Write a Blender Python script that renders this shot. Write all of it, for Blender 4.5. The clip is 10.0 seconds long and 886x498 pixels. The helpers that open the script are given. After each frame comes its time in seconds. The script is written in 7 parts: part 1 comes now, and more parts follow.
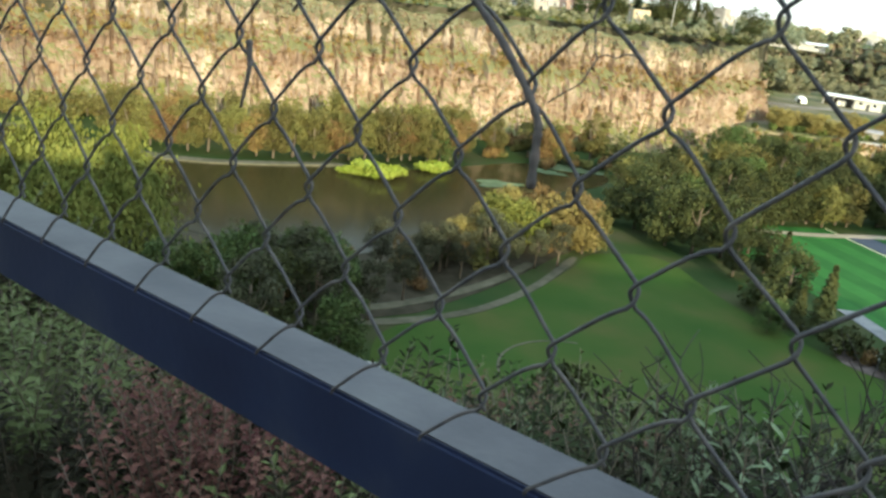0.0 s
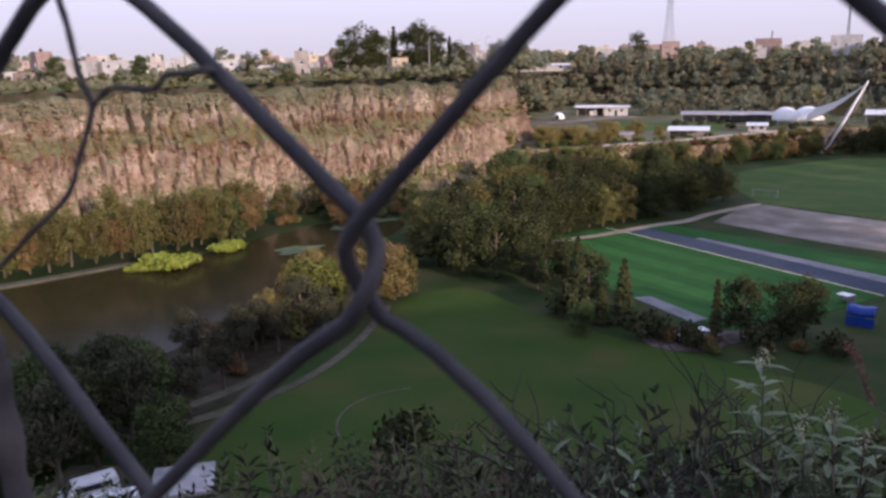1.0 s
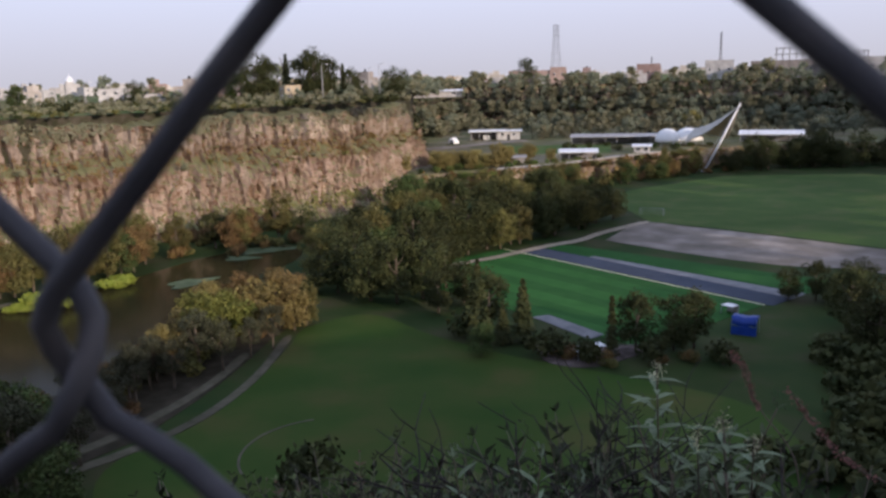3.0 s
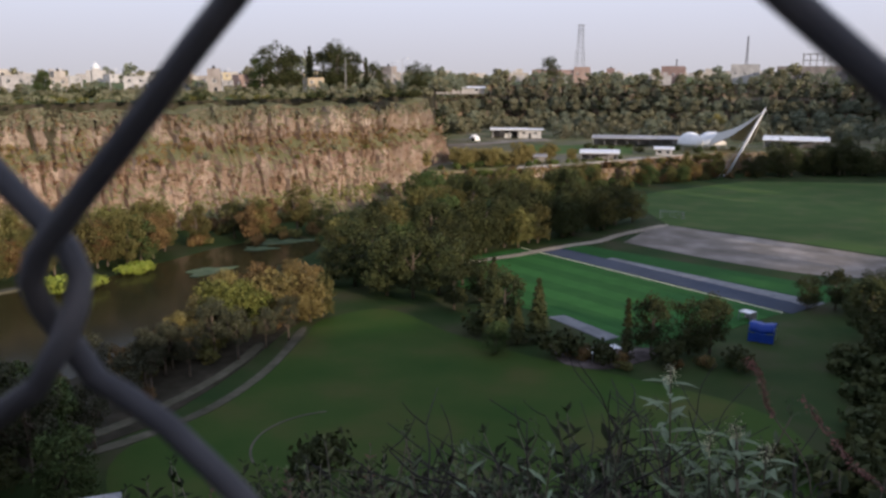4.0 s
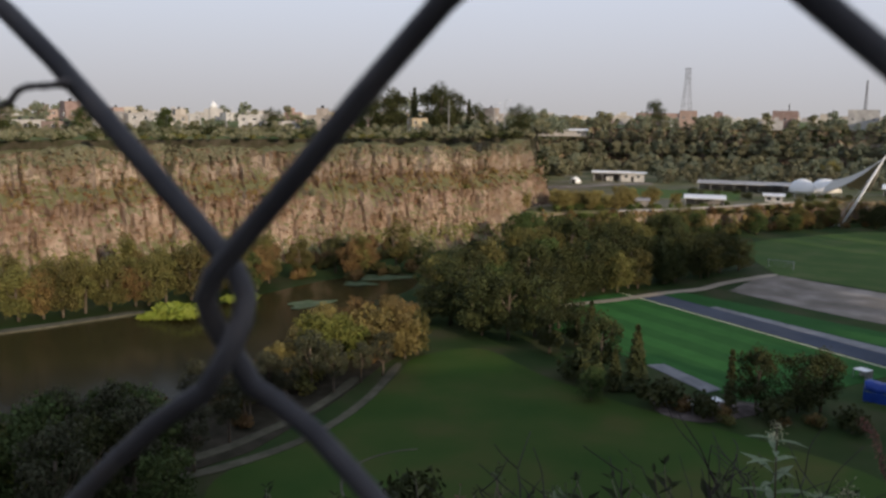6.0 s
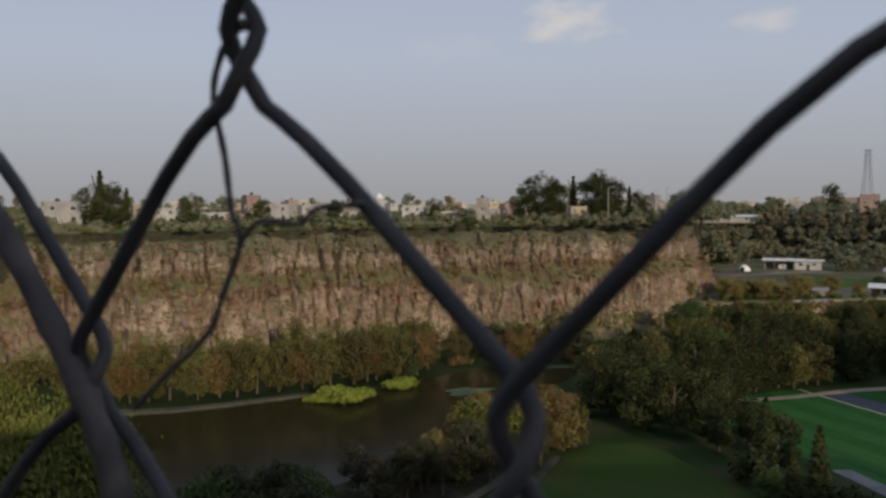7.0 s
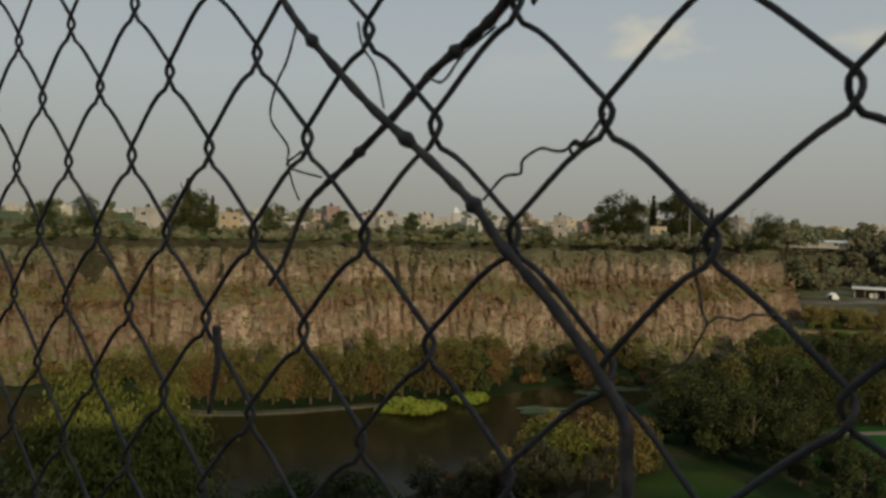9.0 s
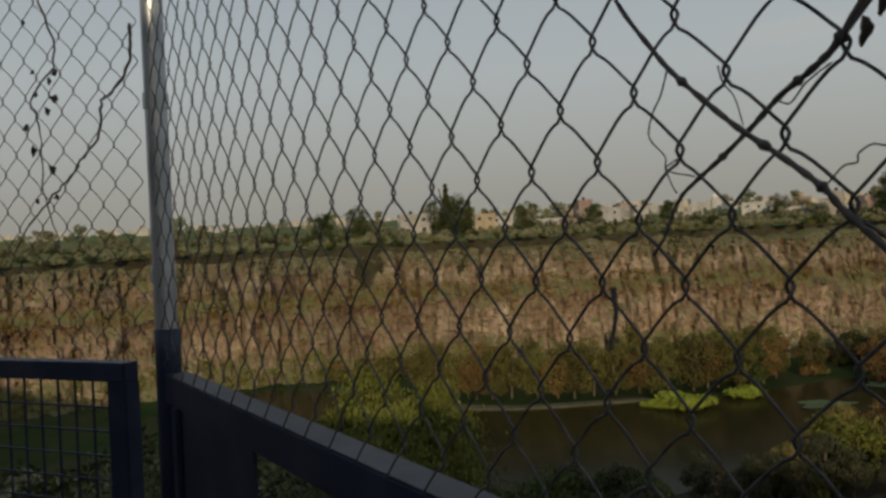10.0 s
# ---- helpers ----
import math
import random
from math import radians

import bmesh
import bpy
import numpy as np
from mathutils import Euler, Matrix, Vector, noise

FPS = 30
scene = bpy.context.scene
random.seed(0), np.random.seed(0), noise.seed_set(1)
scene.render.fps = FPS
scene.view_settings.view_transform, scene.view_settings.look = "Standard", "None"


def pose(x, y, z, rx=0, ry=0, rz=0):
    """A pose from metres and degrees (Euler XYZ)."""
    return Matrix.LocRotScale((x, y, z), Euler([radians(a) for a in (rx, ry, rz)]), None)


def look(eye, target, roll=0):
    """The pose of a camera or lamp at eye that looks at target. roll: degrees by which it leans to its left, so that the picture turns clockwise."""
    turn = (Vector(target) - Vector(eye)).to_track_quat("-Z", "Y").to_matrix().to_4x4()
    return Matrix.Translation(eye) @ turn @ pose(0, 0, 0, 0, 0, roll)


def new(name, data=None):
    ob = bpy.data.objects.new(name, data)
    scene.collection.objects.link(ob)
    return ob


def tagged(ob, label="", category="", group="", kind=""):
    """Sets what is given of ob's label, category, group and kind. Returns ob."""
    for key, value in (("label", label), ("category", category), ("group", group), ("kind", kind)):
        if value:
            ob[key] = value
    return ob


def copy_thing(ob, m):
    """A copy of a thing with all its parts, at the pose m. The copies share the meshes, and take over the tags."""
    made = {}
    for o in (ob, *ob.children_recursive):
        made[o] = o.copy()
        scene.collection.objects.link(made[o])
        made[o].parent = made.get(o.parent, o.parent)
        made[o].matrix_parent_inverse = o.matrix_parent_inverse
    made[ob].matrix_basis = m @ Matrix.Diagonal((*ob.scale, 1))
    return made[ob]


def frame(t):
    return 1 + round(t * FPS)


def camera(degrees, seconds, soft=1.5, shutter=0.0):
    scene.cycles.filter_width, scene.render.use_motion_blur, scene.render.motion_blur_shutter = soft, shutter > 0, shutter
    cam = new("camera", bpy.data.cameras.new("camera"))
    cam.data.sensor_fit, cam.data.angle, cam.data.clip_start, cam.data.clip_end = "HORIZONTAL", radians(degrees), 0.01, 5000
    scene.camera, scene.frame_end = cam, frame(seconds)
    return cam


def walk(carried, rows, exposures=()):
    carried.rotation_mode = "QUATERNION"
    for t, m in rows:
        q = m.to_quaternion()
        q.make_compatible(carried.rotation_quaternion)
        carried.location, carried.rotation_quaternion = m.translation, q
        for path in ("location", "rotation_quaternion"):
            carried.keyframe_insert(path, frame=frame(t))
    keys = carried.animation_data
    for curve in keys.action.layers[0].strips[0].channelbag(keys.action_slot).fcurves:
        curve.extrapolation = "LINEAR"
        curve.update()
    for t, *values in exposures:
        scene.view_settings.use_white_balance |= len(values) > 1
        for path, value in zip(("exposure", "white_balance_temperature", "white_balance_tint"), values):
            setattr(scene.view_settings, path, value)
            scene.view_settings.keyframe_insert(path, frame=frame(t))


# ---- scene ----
# ---------------------------------------------------------------- camera
cam = camera(57.3, 10.0, soft=2.8)
cam.data.dof.use_dof = True
cam.data.dof.focus_distance = 60.0
cam.data.dof.aperture_fstop = 46.0
PATH = [
    (0, 0.1662, -0.3278, 32.0022, 71.62, -7.12, 38.25),
    (0.2, 0.13, -0.249, 31.9968, 71.54, -9.59, 30.91),
    (0.3, 0.112, -0.213, 31.9935, 71.58, -11.41, 28.61),
    (0.5, 0.0988, -0.1465, 31.9884, 72.78, -8.42, 22.99),
    (1, 0.0776, -0.08, 31.9835, 76.42, 1.24, 21.86),
    (1.5, 0.0683, -0.0575, 31.9626, 74.08, 3.47, 22.57),
    (2, 0.0897, -0.0506, 31.9777, 77.41, 5.9, 16.72),
    (2.5, 0.08, -0.0538, 31.9808, 78.12, 2.56, 14.22),
    (4, 0.083, -0.0532, 31.9786, 77.81, 0.1, 16.11),
    (4.5, 0.0843, -0.0552, 31.9768, 77.87, 0.25, 16.61),
    (5, 0.0852, -0.0569, 31.9824, 79.5, 0.41, 18.85),
    (6.5, 0.0789, -0.0632, 31.9784, 82.44, -0.32, 27.56),
    (7, 0.0718, -0.0661, 31.9822, 86.78, 0.27, 34.32),
    (7.5, 0.0637, -0.0735, 31.9835, 87.73, 0.39, 38.54),
    (8, 0.0608, -0.0901, 31.9957, 88.66, 0.43, 35.58),
    (8.5, 0.0618, -0.1375, 32.0037, 88.26, -0.7, 40.02),
    (9, 0.0857, -0.2235, 32.0061, 87.78, -1.4, 39.71),
    (9.5, 0.1217, -0.3001, 32.0051, 88.27, -2.19, 40.54),
    (10, 0.1539, -0.3782, 32.0057, 87.65, 2.87, 57.38),
]
EXPOSE = [(0, 1.5, 6550, -13), (0.5, 1.2, 6250, 0), (1.0, 0.38, 6000, 27), (1.5, 0.74, 5550, 29), (2.0, 0.30, 5900, 20), (2.5, 0.16, 5900, 17), (4.0, 0.15, 6150, 14), (5.0, 0.02, 6200, 12), (6.5, -0.36, 6500, 8), (7.0, -0.7, 6350, 7), (7.5, -0.8, 6850, 2), (8.5, -0.84, 7250, -3), (10, -0.86, 7300, -1)]
walk(cam, [(r[0], pose(*r[1:])) for r in PATH], EXPOSE)

# ---------------------------------------------------------------- sky and sun
SUN_EL, SUN_XY = radians(14.0), Vector((0.85, -0.53)).normalized()
SUN_DIR = Vector((SUN_XY.x * math.cos(SUN_EL), SUN_XY.y * math.cos(SUN_EL), math.sin(SUN_EL)))
CLOUDS = [(25.6, 12.3, 4.0, 1.5, 0.85, 1.0), (13.0, 11.6, 2.2, 1.0, 0.6, 5.0), (34.2, 10.7, 4.2, 1.0, 0.12, 9.0)]
world = bpy.data.worlds.new("hazy_sky")
scene.world = world
world.use_nodes = True
wn, wl = world.node_tree.nodes, world.node_tree.links
wn.clear()
sky = wn.new("ShaderNodeTexSky")
sky.sky_type = 'NISHITA'
sky.sun_disc = False
sky.sun_elevation, sky.sun_rotation = SUN_EL, math.atan2(SUN_XY.x, SUN_XY.y)
sky.dust_density, sky.air_density, sky.ozone_density = 4.0, 1.0, 1.5
hazemix = wn.new("ShaderNodeMix")
hazemix.data_type = 'RGBA'

wtc = wn.new("ShaderNodeTexCoord")
wsep = wn.new("ShaderNodeSeparateXYZ")
wl.new(wtc.outputs["Generated"], wsep.inputs[0])
wmr = wn.new("ShaderNodeMapRange")
wmr.interpolation_type = 'SMOOTHSTEP'
wmr.inputs[1].default_value, wmr.inputs[2].default_value = -0.05, 0.55
wmr.inputs[3].default_value, wmr.inputs[4].default_value = 0.92, 0.55
wl.new(wsep.outputs[2], wmr.inputs[0])
wl.new(wmr.outputs[0], hazemix.inputs[0])
hramp = wn.new("ShaderNodeValToRGB")
hramp.color_ramp.elements[0].position, hramp.color_ramp.elements[1].position = 0.0, 0.42
hramp.color_ramp.elements[0].color = (0.655, 0.63, 0.645, 1)
hramp.color_ramp.elements[1].color = (0.93, 1.045, 1.40, 1)
hmid = hramp.color_ramp.elements.new(0.17)
hmid.color = (0.925, 0.975, 1.15, 1)
wl.new(wsep.outputs[2], hramp.inputs[0])
hscale = wn.new("ShaderNodeVectorMath")
hscale.operation = 'SCALE'
hscale.inputs["Scale"].default_value = 10.0
wl.new(hramp.outputs[0], hscale.inputs[0])
wl.new(hscale.outputs[0], hazemix.inputs[7])
wl.new(sky.outputs[0], hazemix.inputs[6])
back = wn.new("ShaderNodeBackground")
back.inputs[1].default_value = 0.09
sky_col = hazemix.outputs[2]


def sky_cloud(col, az, el, wide, high, amount, seed):
    """A soft cloud of that angular size, broken by noise, over the sky's colour."""
    a, e = radians(az), radians(el)
    right = (math.cos(a), math.sin(a), 0)
    up = (math.sin(a) * math.sin(e), -math.cos(a) * math.sin(e), math.cos(e))
    centre = (-math.sin(a) * math.cos(e), math.cos(a) * math.cos(e), math.sin(e))
    terms = []
    for axis, size in ((right, wide), (up, high)):
        dt = wn.new("ShaderNodeVectorMath")
        dt.operation = 'DOT_PRODUCT'
        wl.new(wtc.outputs["Generated"], dt.inputs[0])
        dt.inputs[1].default_value = axis
        off = sum(p * q for p, q in zip(axis, centre))
        sb = wn.new("ShaderNodeMath")
        sb.operation = 'SUBTRACT'
        sb.inputs[1].default_value = off
        wl.new(dt.outputs["Value"], sb.inputs[0])
        dv = wn.new("ShaderNodeMath")
        dv.operation = 'DIVIDE'
        dv.inputs[1].default_value = math.sin(radians(size))
        wl.new(sb.outputs[0], dv.inputs[0])
        sq = wn.new("ShaderNodeMath")
        sq.operation = 'MULTIPLY'
        wl.new(dv.outputs[0], sq.inputs[0])
        wl.new(dv.outputs[0], sq.inputs[1])
        terms.append(sq.outputs[0])
    ad = wn.new("ShaderNodeMath")
    wl.new(terms[0], ad.inputs[0])
    wl.new(terms[1], ad.inputs[1])
    nz = wn.new("ShaderNodeTexNoise")
    nz.noise_dimensions = '4D'
    nz.inputs["W"].default_value, nz.inputs["Scale"].default_value, nz.inputs["Detail"].default_value = seed, 24, 8
    stretch = wn.new("ShaderNodeVectorMath")
    stretch.operation = 'MULTIPLY'
    stretch.inputs[1].default_value = (1, 1, 2.0)
    wl.new(wtc.outputs["Generated"], stretch.inputs[0])
    wl.new(stretch.outputs[0], nz.inputs["Vector"])
    nm = wn.new("ShaderNodeMath")
    nm.operation = 'MULTIPLY_ADD'
    nm.inputs[1].default_value, nm.inputs[2].default_value = 3.0, -1.5
    wl.new(nz.outputs["Fac"], nm.inputs[0])
    sm = wn.new("ShaderNodeMath")
    sm.operation = 'ADD'
    wl.new(ad.outputs[0], sm.inputs[0])
    wl.new(nm.outputs[0], sm.inputs[1])
    mr = wn.new("ShaderNodeMapRange")
    mr.interpolation_type = 'SMOOTHSTEP'
    mr.inputs[1].default_value, mr.inputs[2].default_value = -0.5, 1.2
    mr.inputs[3].default_value, mr.inputs[4].default_value = amount, 0.0
    wl.new(sm.outputs[0], mr.inputs[0])
    mx = wn.new("ShaderNodeMix")
    mx.data_type = 'RGBA'
    mx.inputs[7].default_value = (12.0, 11.0, 10.2, 1)
    wl.new(mr.outputs[0], mx.inputs[0])
    wl.new(col, mx.inputs[6])
    return mx.outputs[2]


for spec in CLOUDS:
    sky_col = sky_cloud(sky_col, *spec)
wl.new(sky_col, back.inputs[0])
wout = wn.new("ShaderNodeOutputWorld")
wl.new(back.outputs[0], wout.inputs[0])

sun_data = bpy.data.lights.new("sun", 'SUN')
sun_data.energy, sun_data.angle, sun_data.color = 3.8, radians(0.9), (1.0, 0.82, 0.64)
sun = new("sun", sun_data)
sun.matrix_world = look(SUN_DIR * 300, (0, 0, 0))


# ---------------------------------------------------------------- materials
def surf(name, cols, scale=1.0, detail=6.0, rough=0.85, bump=0.3, bscale=None, metal=0.0,
         rnd=0.0, island=0.0, stretch=(1, 1, 1), spec=0.3, big=0.0):
    """Noise between the colours given, with object and island variation, and a fine relief."""
    m = bpy.data.materials.new(name)
    m.use_nodes = True
    nt = m.node_tree
    b = nt.nodes["Principled BSDF"]
    b.inputs["Roughness"].default_value = rough
    b.inputs["Metallic"].default_value = metal
    b.inputs["Specular IOR Level"].default_value = spec
    tc = nt.nodes.new("ShaderNodeTexCoord")
    mp = nt.nodes.new("ShaderNodeMapping")
    mp.inputs["Scale"].default_value = stretch
    nt.links.new(tc.outputs["Object"], mp.inputs[0])
    nz = nt.nodes.new("ShaderNodeTexNoise")
    nz.inputs["Scale"].default_value, nz.inputs["Detail"].default_value = scale, detail
    nt.links.new(mp.outputs[0], nz.inputs["Vector"])
    ramp = nt.nodes.new("ShaderNodeValToRGB")
    el = ramp.color_ramp.elements
    while len(el) < len(cols):
        el.new(0.5)
    for k, c in enumerate(cols):
        el[k].position = 0.3 + 0.4 * k / max(1, len(cols) - 1)
        el[k].color = (*c, 1)
    nt.links.new(nz.outputs["Fac"], ramp.inputs[0])
    col = ramp.outputs[0]
    if big:
        n2 = nt.nodes.new("ShaderNodeTexNoise")
        n2.inputs["Scale"].default_value, n2.inputs["Detail"].default_value = scale * 0.11, 4
        nt.links.new(mp.outputs[0], n2.inputs["Vector"])
        hv = nt.nodes.new("ShaderNodeHueSaturation")
        mr = nt.nodes.new("ShaderNodeMapRange")
        mr.inputs[1].default_value, mr.inputs[2].default_value = 0.3, 0.7
        mr.inputs[3].default_value, mr.inputs[4].default_value = 1 - big, 1 + big
        nt.links.new(n2.outputs["Fac"], mr.inputs[0])
        nt.links.new(mr.outputs[0], hv.inputs["Value"])
        nt.links.new(col, hv.inputs["Color"])
        col = hv.outputs[0]
    for amount, kind in ((rnd, "obj"), (island, "isl")):
        if amount:
            if kind == "obj":
                src = nt.nodes.new("ShaderNodeObjectInfo").outputs["Random"]
            else:
                src = nt.nodes.new("ShaderNodeNewGeometry").outputs["Random Per Island"]
            hv = nt.nodes.new("ShaderNodeHueSaturation")
            for sock, lo, hi in (("Value", 1 - amount, 1 + amount), ("Hue", 0.5 - amount * 0.05, 0.5 + amount * 0.05)):
                mr = nt.nodes.new("ShaderNodeMapRange")
                mr.inputs[3].default_value, mr.inputs[4].default_value = lo, hi
                nt.links.new(src, mr.inputs[0])
                nt.links.new(mr.outputs[0], hv.inputs[sock])
            nt.links.new(col, hv.inputs["Color"])
            col = hv.outputs[0]
    nt.links.new(col, b.inputs["Base Color"])
    if bump:
        bz = nt.nodes.new("ShaderNodeTexNoise")
        bz.inputs["Scale"].default_value, bz.inputs["Detail"].default_value = bscale or scale * 6, 5
        nt.links.new(mp.outputs[0], bz.inputs["Vector"])
        bp = nt.nodes.new("ShaderNodeBump")
        bp.inputs["Strength"].default_value = bump
        bp.inputs["Distance"].default_value = 0.15 / (bscale or scale * 6)
        nt.links.new(bz.outputs["Fac"], bp.inputs["Height"])
        nt.links.new(bp.outputs[0], b.inputs["Normal"])
    return m


def leafy(name, cols, rnd=0.22, island=0.14, rough=0.7, k=0.62):
    m = surf(name, [tuple(v * k for v in c) for c in cols], scale=0.5, detail=3, rough=rough, bump=0, rnd=rnd, island=island, spec=0.08)
    return m


M_floor = surf("park_ground_grass", [(0.021, 0.043, 0.012), (0.033, 0.05, 0.015), (0.056, 0.054, 0.026)], spec=0.06, scale=0.12, bscale=4, big=0.3)
M_plateau = surf("plateau_grass", [(0.07, 0.105, 0.03), (0.105, 0.125, 0.042), (0.15, 0.145, 0.068)], spec=0.06, scale=0.08, bscale=3, big=0.3)
M_terrace = surf("dusty_terrace_ground", [(0.085, 0.100, 0.040), (0.135, 0.132, 0.065), (0.22, 0.19, 0.135)], spec=0.06, scale=0.07, bscale=3, big=0.35)
M_slope = surf("slope_earth", [(0.025, 0.03, 0.013), (0.045, 0.04, 0.025), (0.065, 0.055, 0.04)], spec=0.06, scale=0.8, bscale=5, big=0.3)
M_lawn = surf("lawn_grass", [(0.029, 0.062, 0.011), (0.041, 0.069, 0.014), (0.068, 0.073, 0.021)], spec=0.06, scale=0.10, bscale=9, big=0.25)
M_turf = surf("artificial_turf", [(0.030, 0.100, 0.022), (0.038, 0.120, 0.027)], spec=0.06, scale=0.4, bscale=9, big=0.12)
M_turf_dark = surf("artificial_turf_mown_band", [(0.023, 0.080, 0.018), (0.030, 0.095, 0.022)], spec=0.06, scale=0.4, bscale=9, big=0.12)
M_field = surf("football_grass", [(0.050, 0.090, 0.022), (0.062, 0.102, 0.026), (0.09, 0.112, 0.038)], spec=0.06, scale=0.12, bscale=6, big=0.2)
M_sand = surf("bare_sandy_ground", [(0.13, 0.112, 0.085), (0.20, 0.172, 0.14), (0.30, 0.262, 0.22)], spec=0.06, scale=0.16, detail=8, bscale=4, big=0.35)
M_rubble = surf("brown_rubble", [(0.06, 0.05, 0.042), (0.105, 0.085, 0.075), (0.16, 0.125, 0.115)], scale=0.9, bscale=5, big=0.35, spec=0.06)
M_track = surf("running_track_navy", [(0.028, 0.038, 0.06), (0.04, 0.05, 0.072)], scale=0.6, big=0.15)
M_concrete = surf("grey_concrete", [(0.25, 0.25, 0.25), (0.34, 0.33, 0.32), (0.40, 0.39, 0.37)], scale=0.9, big=0.2)
M_paving = surf("worn_grey_paving", [(0.13, 0.135, 0.14), (0.19, 0.19, 0.19), (0.23, 0.225, 0.22)], scale=0.7, big=0.3)
M_path = surf("beige_path", [(0.24, 0.20, 0.15), (0.34, 0.29, 0.22)], spec=0.06, scale=0.8, big=0.2)
M_trail = surf("trodden_trail", [(0.07, 0.068, 0.042), (0.12, 0.108, 0.076)], spec=0.06, scale=0.8, big=0.3)
M_line = surf("line_paint", [(0.5, 0.5, 0.30), (0.6, 0.58, 0.38)], scale=2)
M_white = surf("white_painted_metal", [(0.62, 0.62, 0.60), (0.78, 0.78, 0.76)], scale=1.2, rough=0.5, bump=0.1)
M_membrane = surf("white_membrane", [(0.74, 0.73, 0.68), (0.82, 0.81, 0.77)], scale=0.3, rough=0.5, bump=0.05)
M_sail = surf("tan_sailcloth", [(0.40, 0.37, 0.30), (0.50, 0.47, 0.39)], scale=0.3, rough=0.6, bump=0.05)
M_plaster = surf("house_plaster", [(0.24, 0.215, 0.185), (0.31, 0.275, 0.235), (0.40, 0.36, 0.315)], scale=0.4, rnd=0.3, big=0.15)
M_plaster_pale = surf("pale_plaster", [(0.30, 0.29, 0.275), (0.46, 0.44, 0.41)], scale=0.4, rnd=0.15, big=0.15)
M_plaster_ochre = surf("ochre_plaster", [(0.34, 0.27, 0.17), (0.44, 0.36, 0.24)], scale=0.4, rnd=0.15, big=0.15)
M_plaster_red = surf("red_brick_wall", [(0.25, 0.175, 0.145), (0.32, 0.235, 0.20)], scale=0.6, rnd=0.2, big=0.15)
M_block = surf("grey_block_wall", [(0.28, 0.26, 0.24), (0.36, 0.34, 0.32)], scale=0.5, rnd=0.2, big=0.2)
M_window = surf("dark_window_glass", [(0.02, 0.024, 0.03), (0.04, 0.045, 0.05)], scale=0.8, rough=0.12, bump=0, spec=0.5)
M_tank = surf("black_plastic", [(0.02, 0.02, 0.02), (0.035, 0.035, 0.035)], scale=2, rough=0.6, bump=0)
M_steel = surf("galvanised_steel", [(0.30, 0.31, 0.32), (0.42, 0.43, 0.44), (0.5, 0.5, 0.5)], scale=14, rough=0.42, metal=0.85, bump=0.1)
M_wire = surf("weathered_wire", [(0.050, 0.048, 0.050), (0.077, 0.073, 0.074), (0.12, 0.106, 0.10)], scale=90, rough=0.7, metal=0.0, spec=0.22, bump=0.3, bscale=900)
M_rail = surf("dark_blue_paint", [(0.010, 0.014, 0.036), (0.014, 0.020, 0.048), (0.03, 0.036, 0.06)], scale=9, rough=0.5, bump=0.25, bscale=120, big=0.3)
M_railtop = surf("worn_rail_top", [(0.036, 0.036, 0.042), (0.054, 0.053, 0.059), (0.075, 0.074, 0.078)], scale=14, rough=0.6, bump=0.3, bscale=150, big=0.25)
M_mast = surf("dull_mast_steel", [(0.12, 0.12, 0.13), (0.17, 0.17, 0.175)], scale=2, rough=0.6, bump=0)
M_tarp = surf("blue_tarpaulin", [(0.010, 0.035, 0.20), (0.014, 0.05, 0.27)], scale=1, rough=0.45, bump=0.4, bscale=3)
M_bark = surf("bark", [(0.06, 0.045, 0.03), (0.11, 0.085, 0.06), (0.16, 0.13, 0.10)], scale=2.5, stretch=(1, 1, 0.2), bump=0.6)
M_twig = surf("dark_dead_twig", [(0.022, 0.018, 0.015), (0.04, 0.033, 0.028)], scale=40, bump=0.4, bscale=300)
M_vine = surf("dry_vine_bark", [(0.065, 0.058, 0.058), (0.10, 0.088, 0.082), (0.145, 0.12, 0.108)], scale=120, bump=0.5, bscale=700)
M_deadleaf = surf("dead_leaf", [(0.035, 0.028, 0.025), (0.06, 0.05, 0.04)], scale=80, bump=0.4, bscale=300)
L_dark = leafy("leaves_dark_green", [(0.034, 0.043, 0.017), (0.058, 0.066, 0.024), (0.086, 0.086, 0.030)], k=0.8)
L_olive = leafy("leaves_olive", [(0.075, 0.075, 0.024), (0.115, 0.105, 0.034), (0.15, 0.13, 0.045)], k=0.95)
L_brown = leafy("leaves_autumn_brown", [(0.10, 0.062, 0.028), (0.155, 0.098, 0.04), (0.20, 0.14, 0.05)], k=1.0)
L_lime = leafy("leaves_lime_reeds", [(0.20, 0.26, 0.03), (0.28, 0.33, 0.05), (0.34, 0.38, 0.08)], k=0.75, rnd=0.05)
L_green = leafy("leaves_mid_green", [(0.044, 0.070, 0.022), (0.072, 0.10, 0.031), (0.104, 0.122, 0.041)], k=0.75)
L_grey = leafy("leaves_grey_green", [(0.055, 0.052, 0.029), (0.078, 0.073, 0.039), (0.10, 0.094, 0.05)], k=0.33)
L_twiggy = leafy("leaves_dull_grey", [(0.066, 0.070, 0.040), (0.092, 0.094, 0.052), (0.125, 0.122, 0.068)], k=0.52)
L_amber = leafy("leaves_amber", [(0.125, 0.096, 0.036), (0.18, 0.14, 0.05), (0.235, 0.185, 0.068)], k=0.9)
L_foot = leafy("leaves_foot_of_fence", [(0.075, 0.088, 0.036), (0.11, 0.125, 0.05), (0.15, 0.155, 0.075)], k=0.95)
L_shoot = leafy("leaves_dull_silver", [(0.10, 0.125, 0.065), (0.145, 0.17, 0.09), (0.22, 0.24, 0.15)], k=0.50, rnd=0.1)
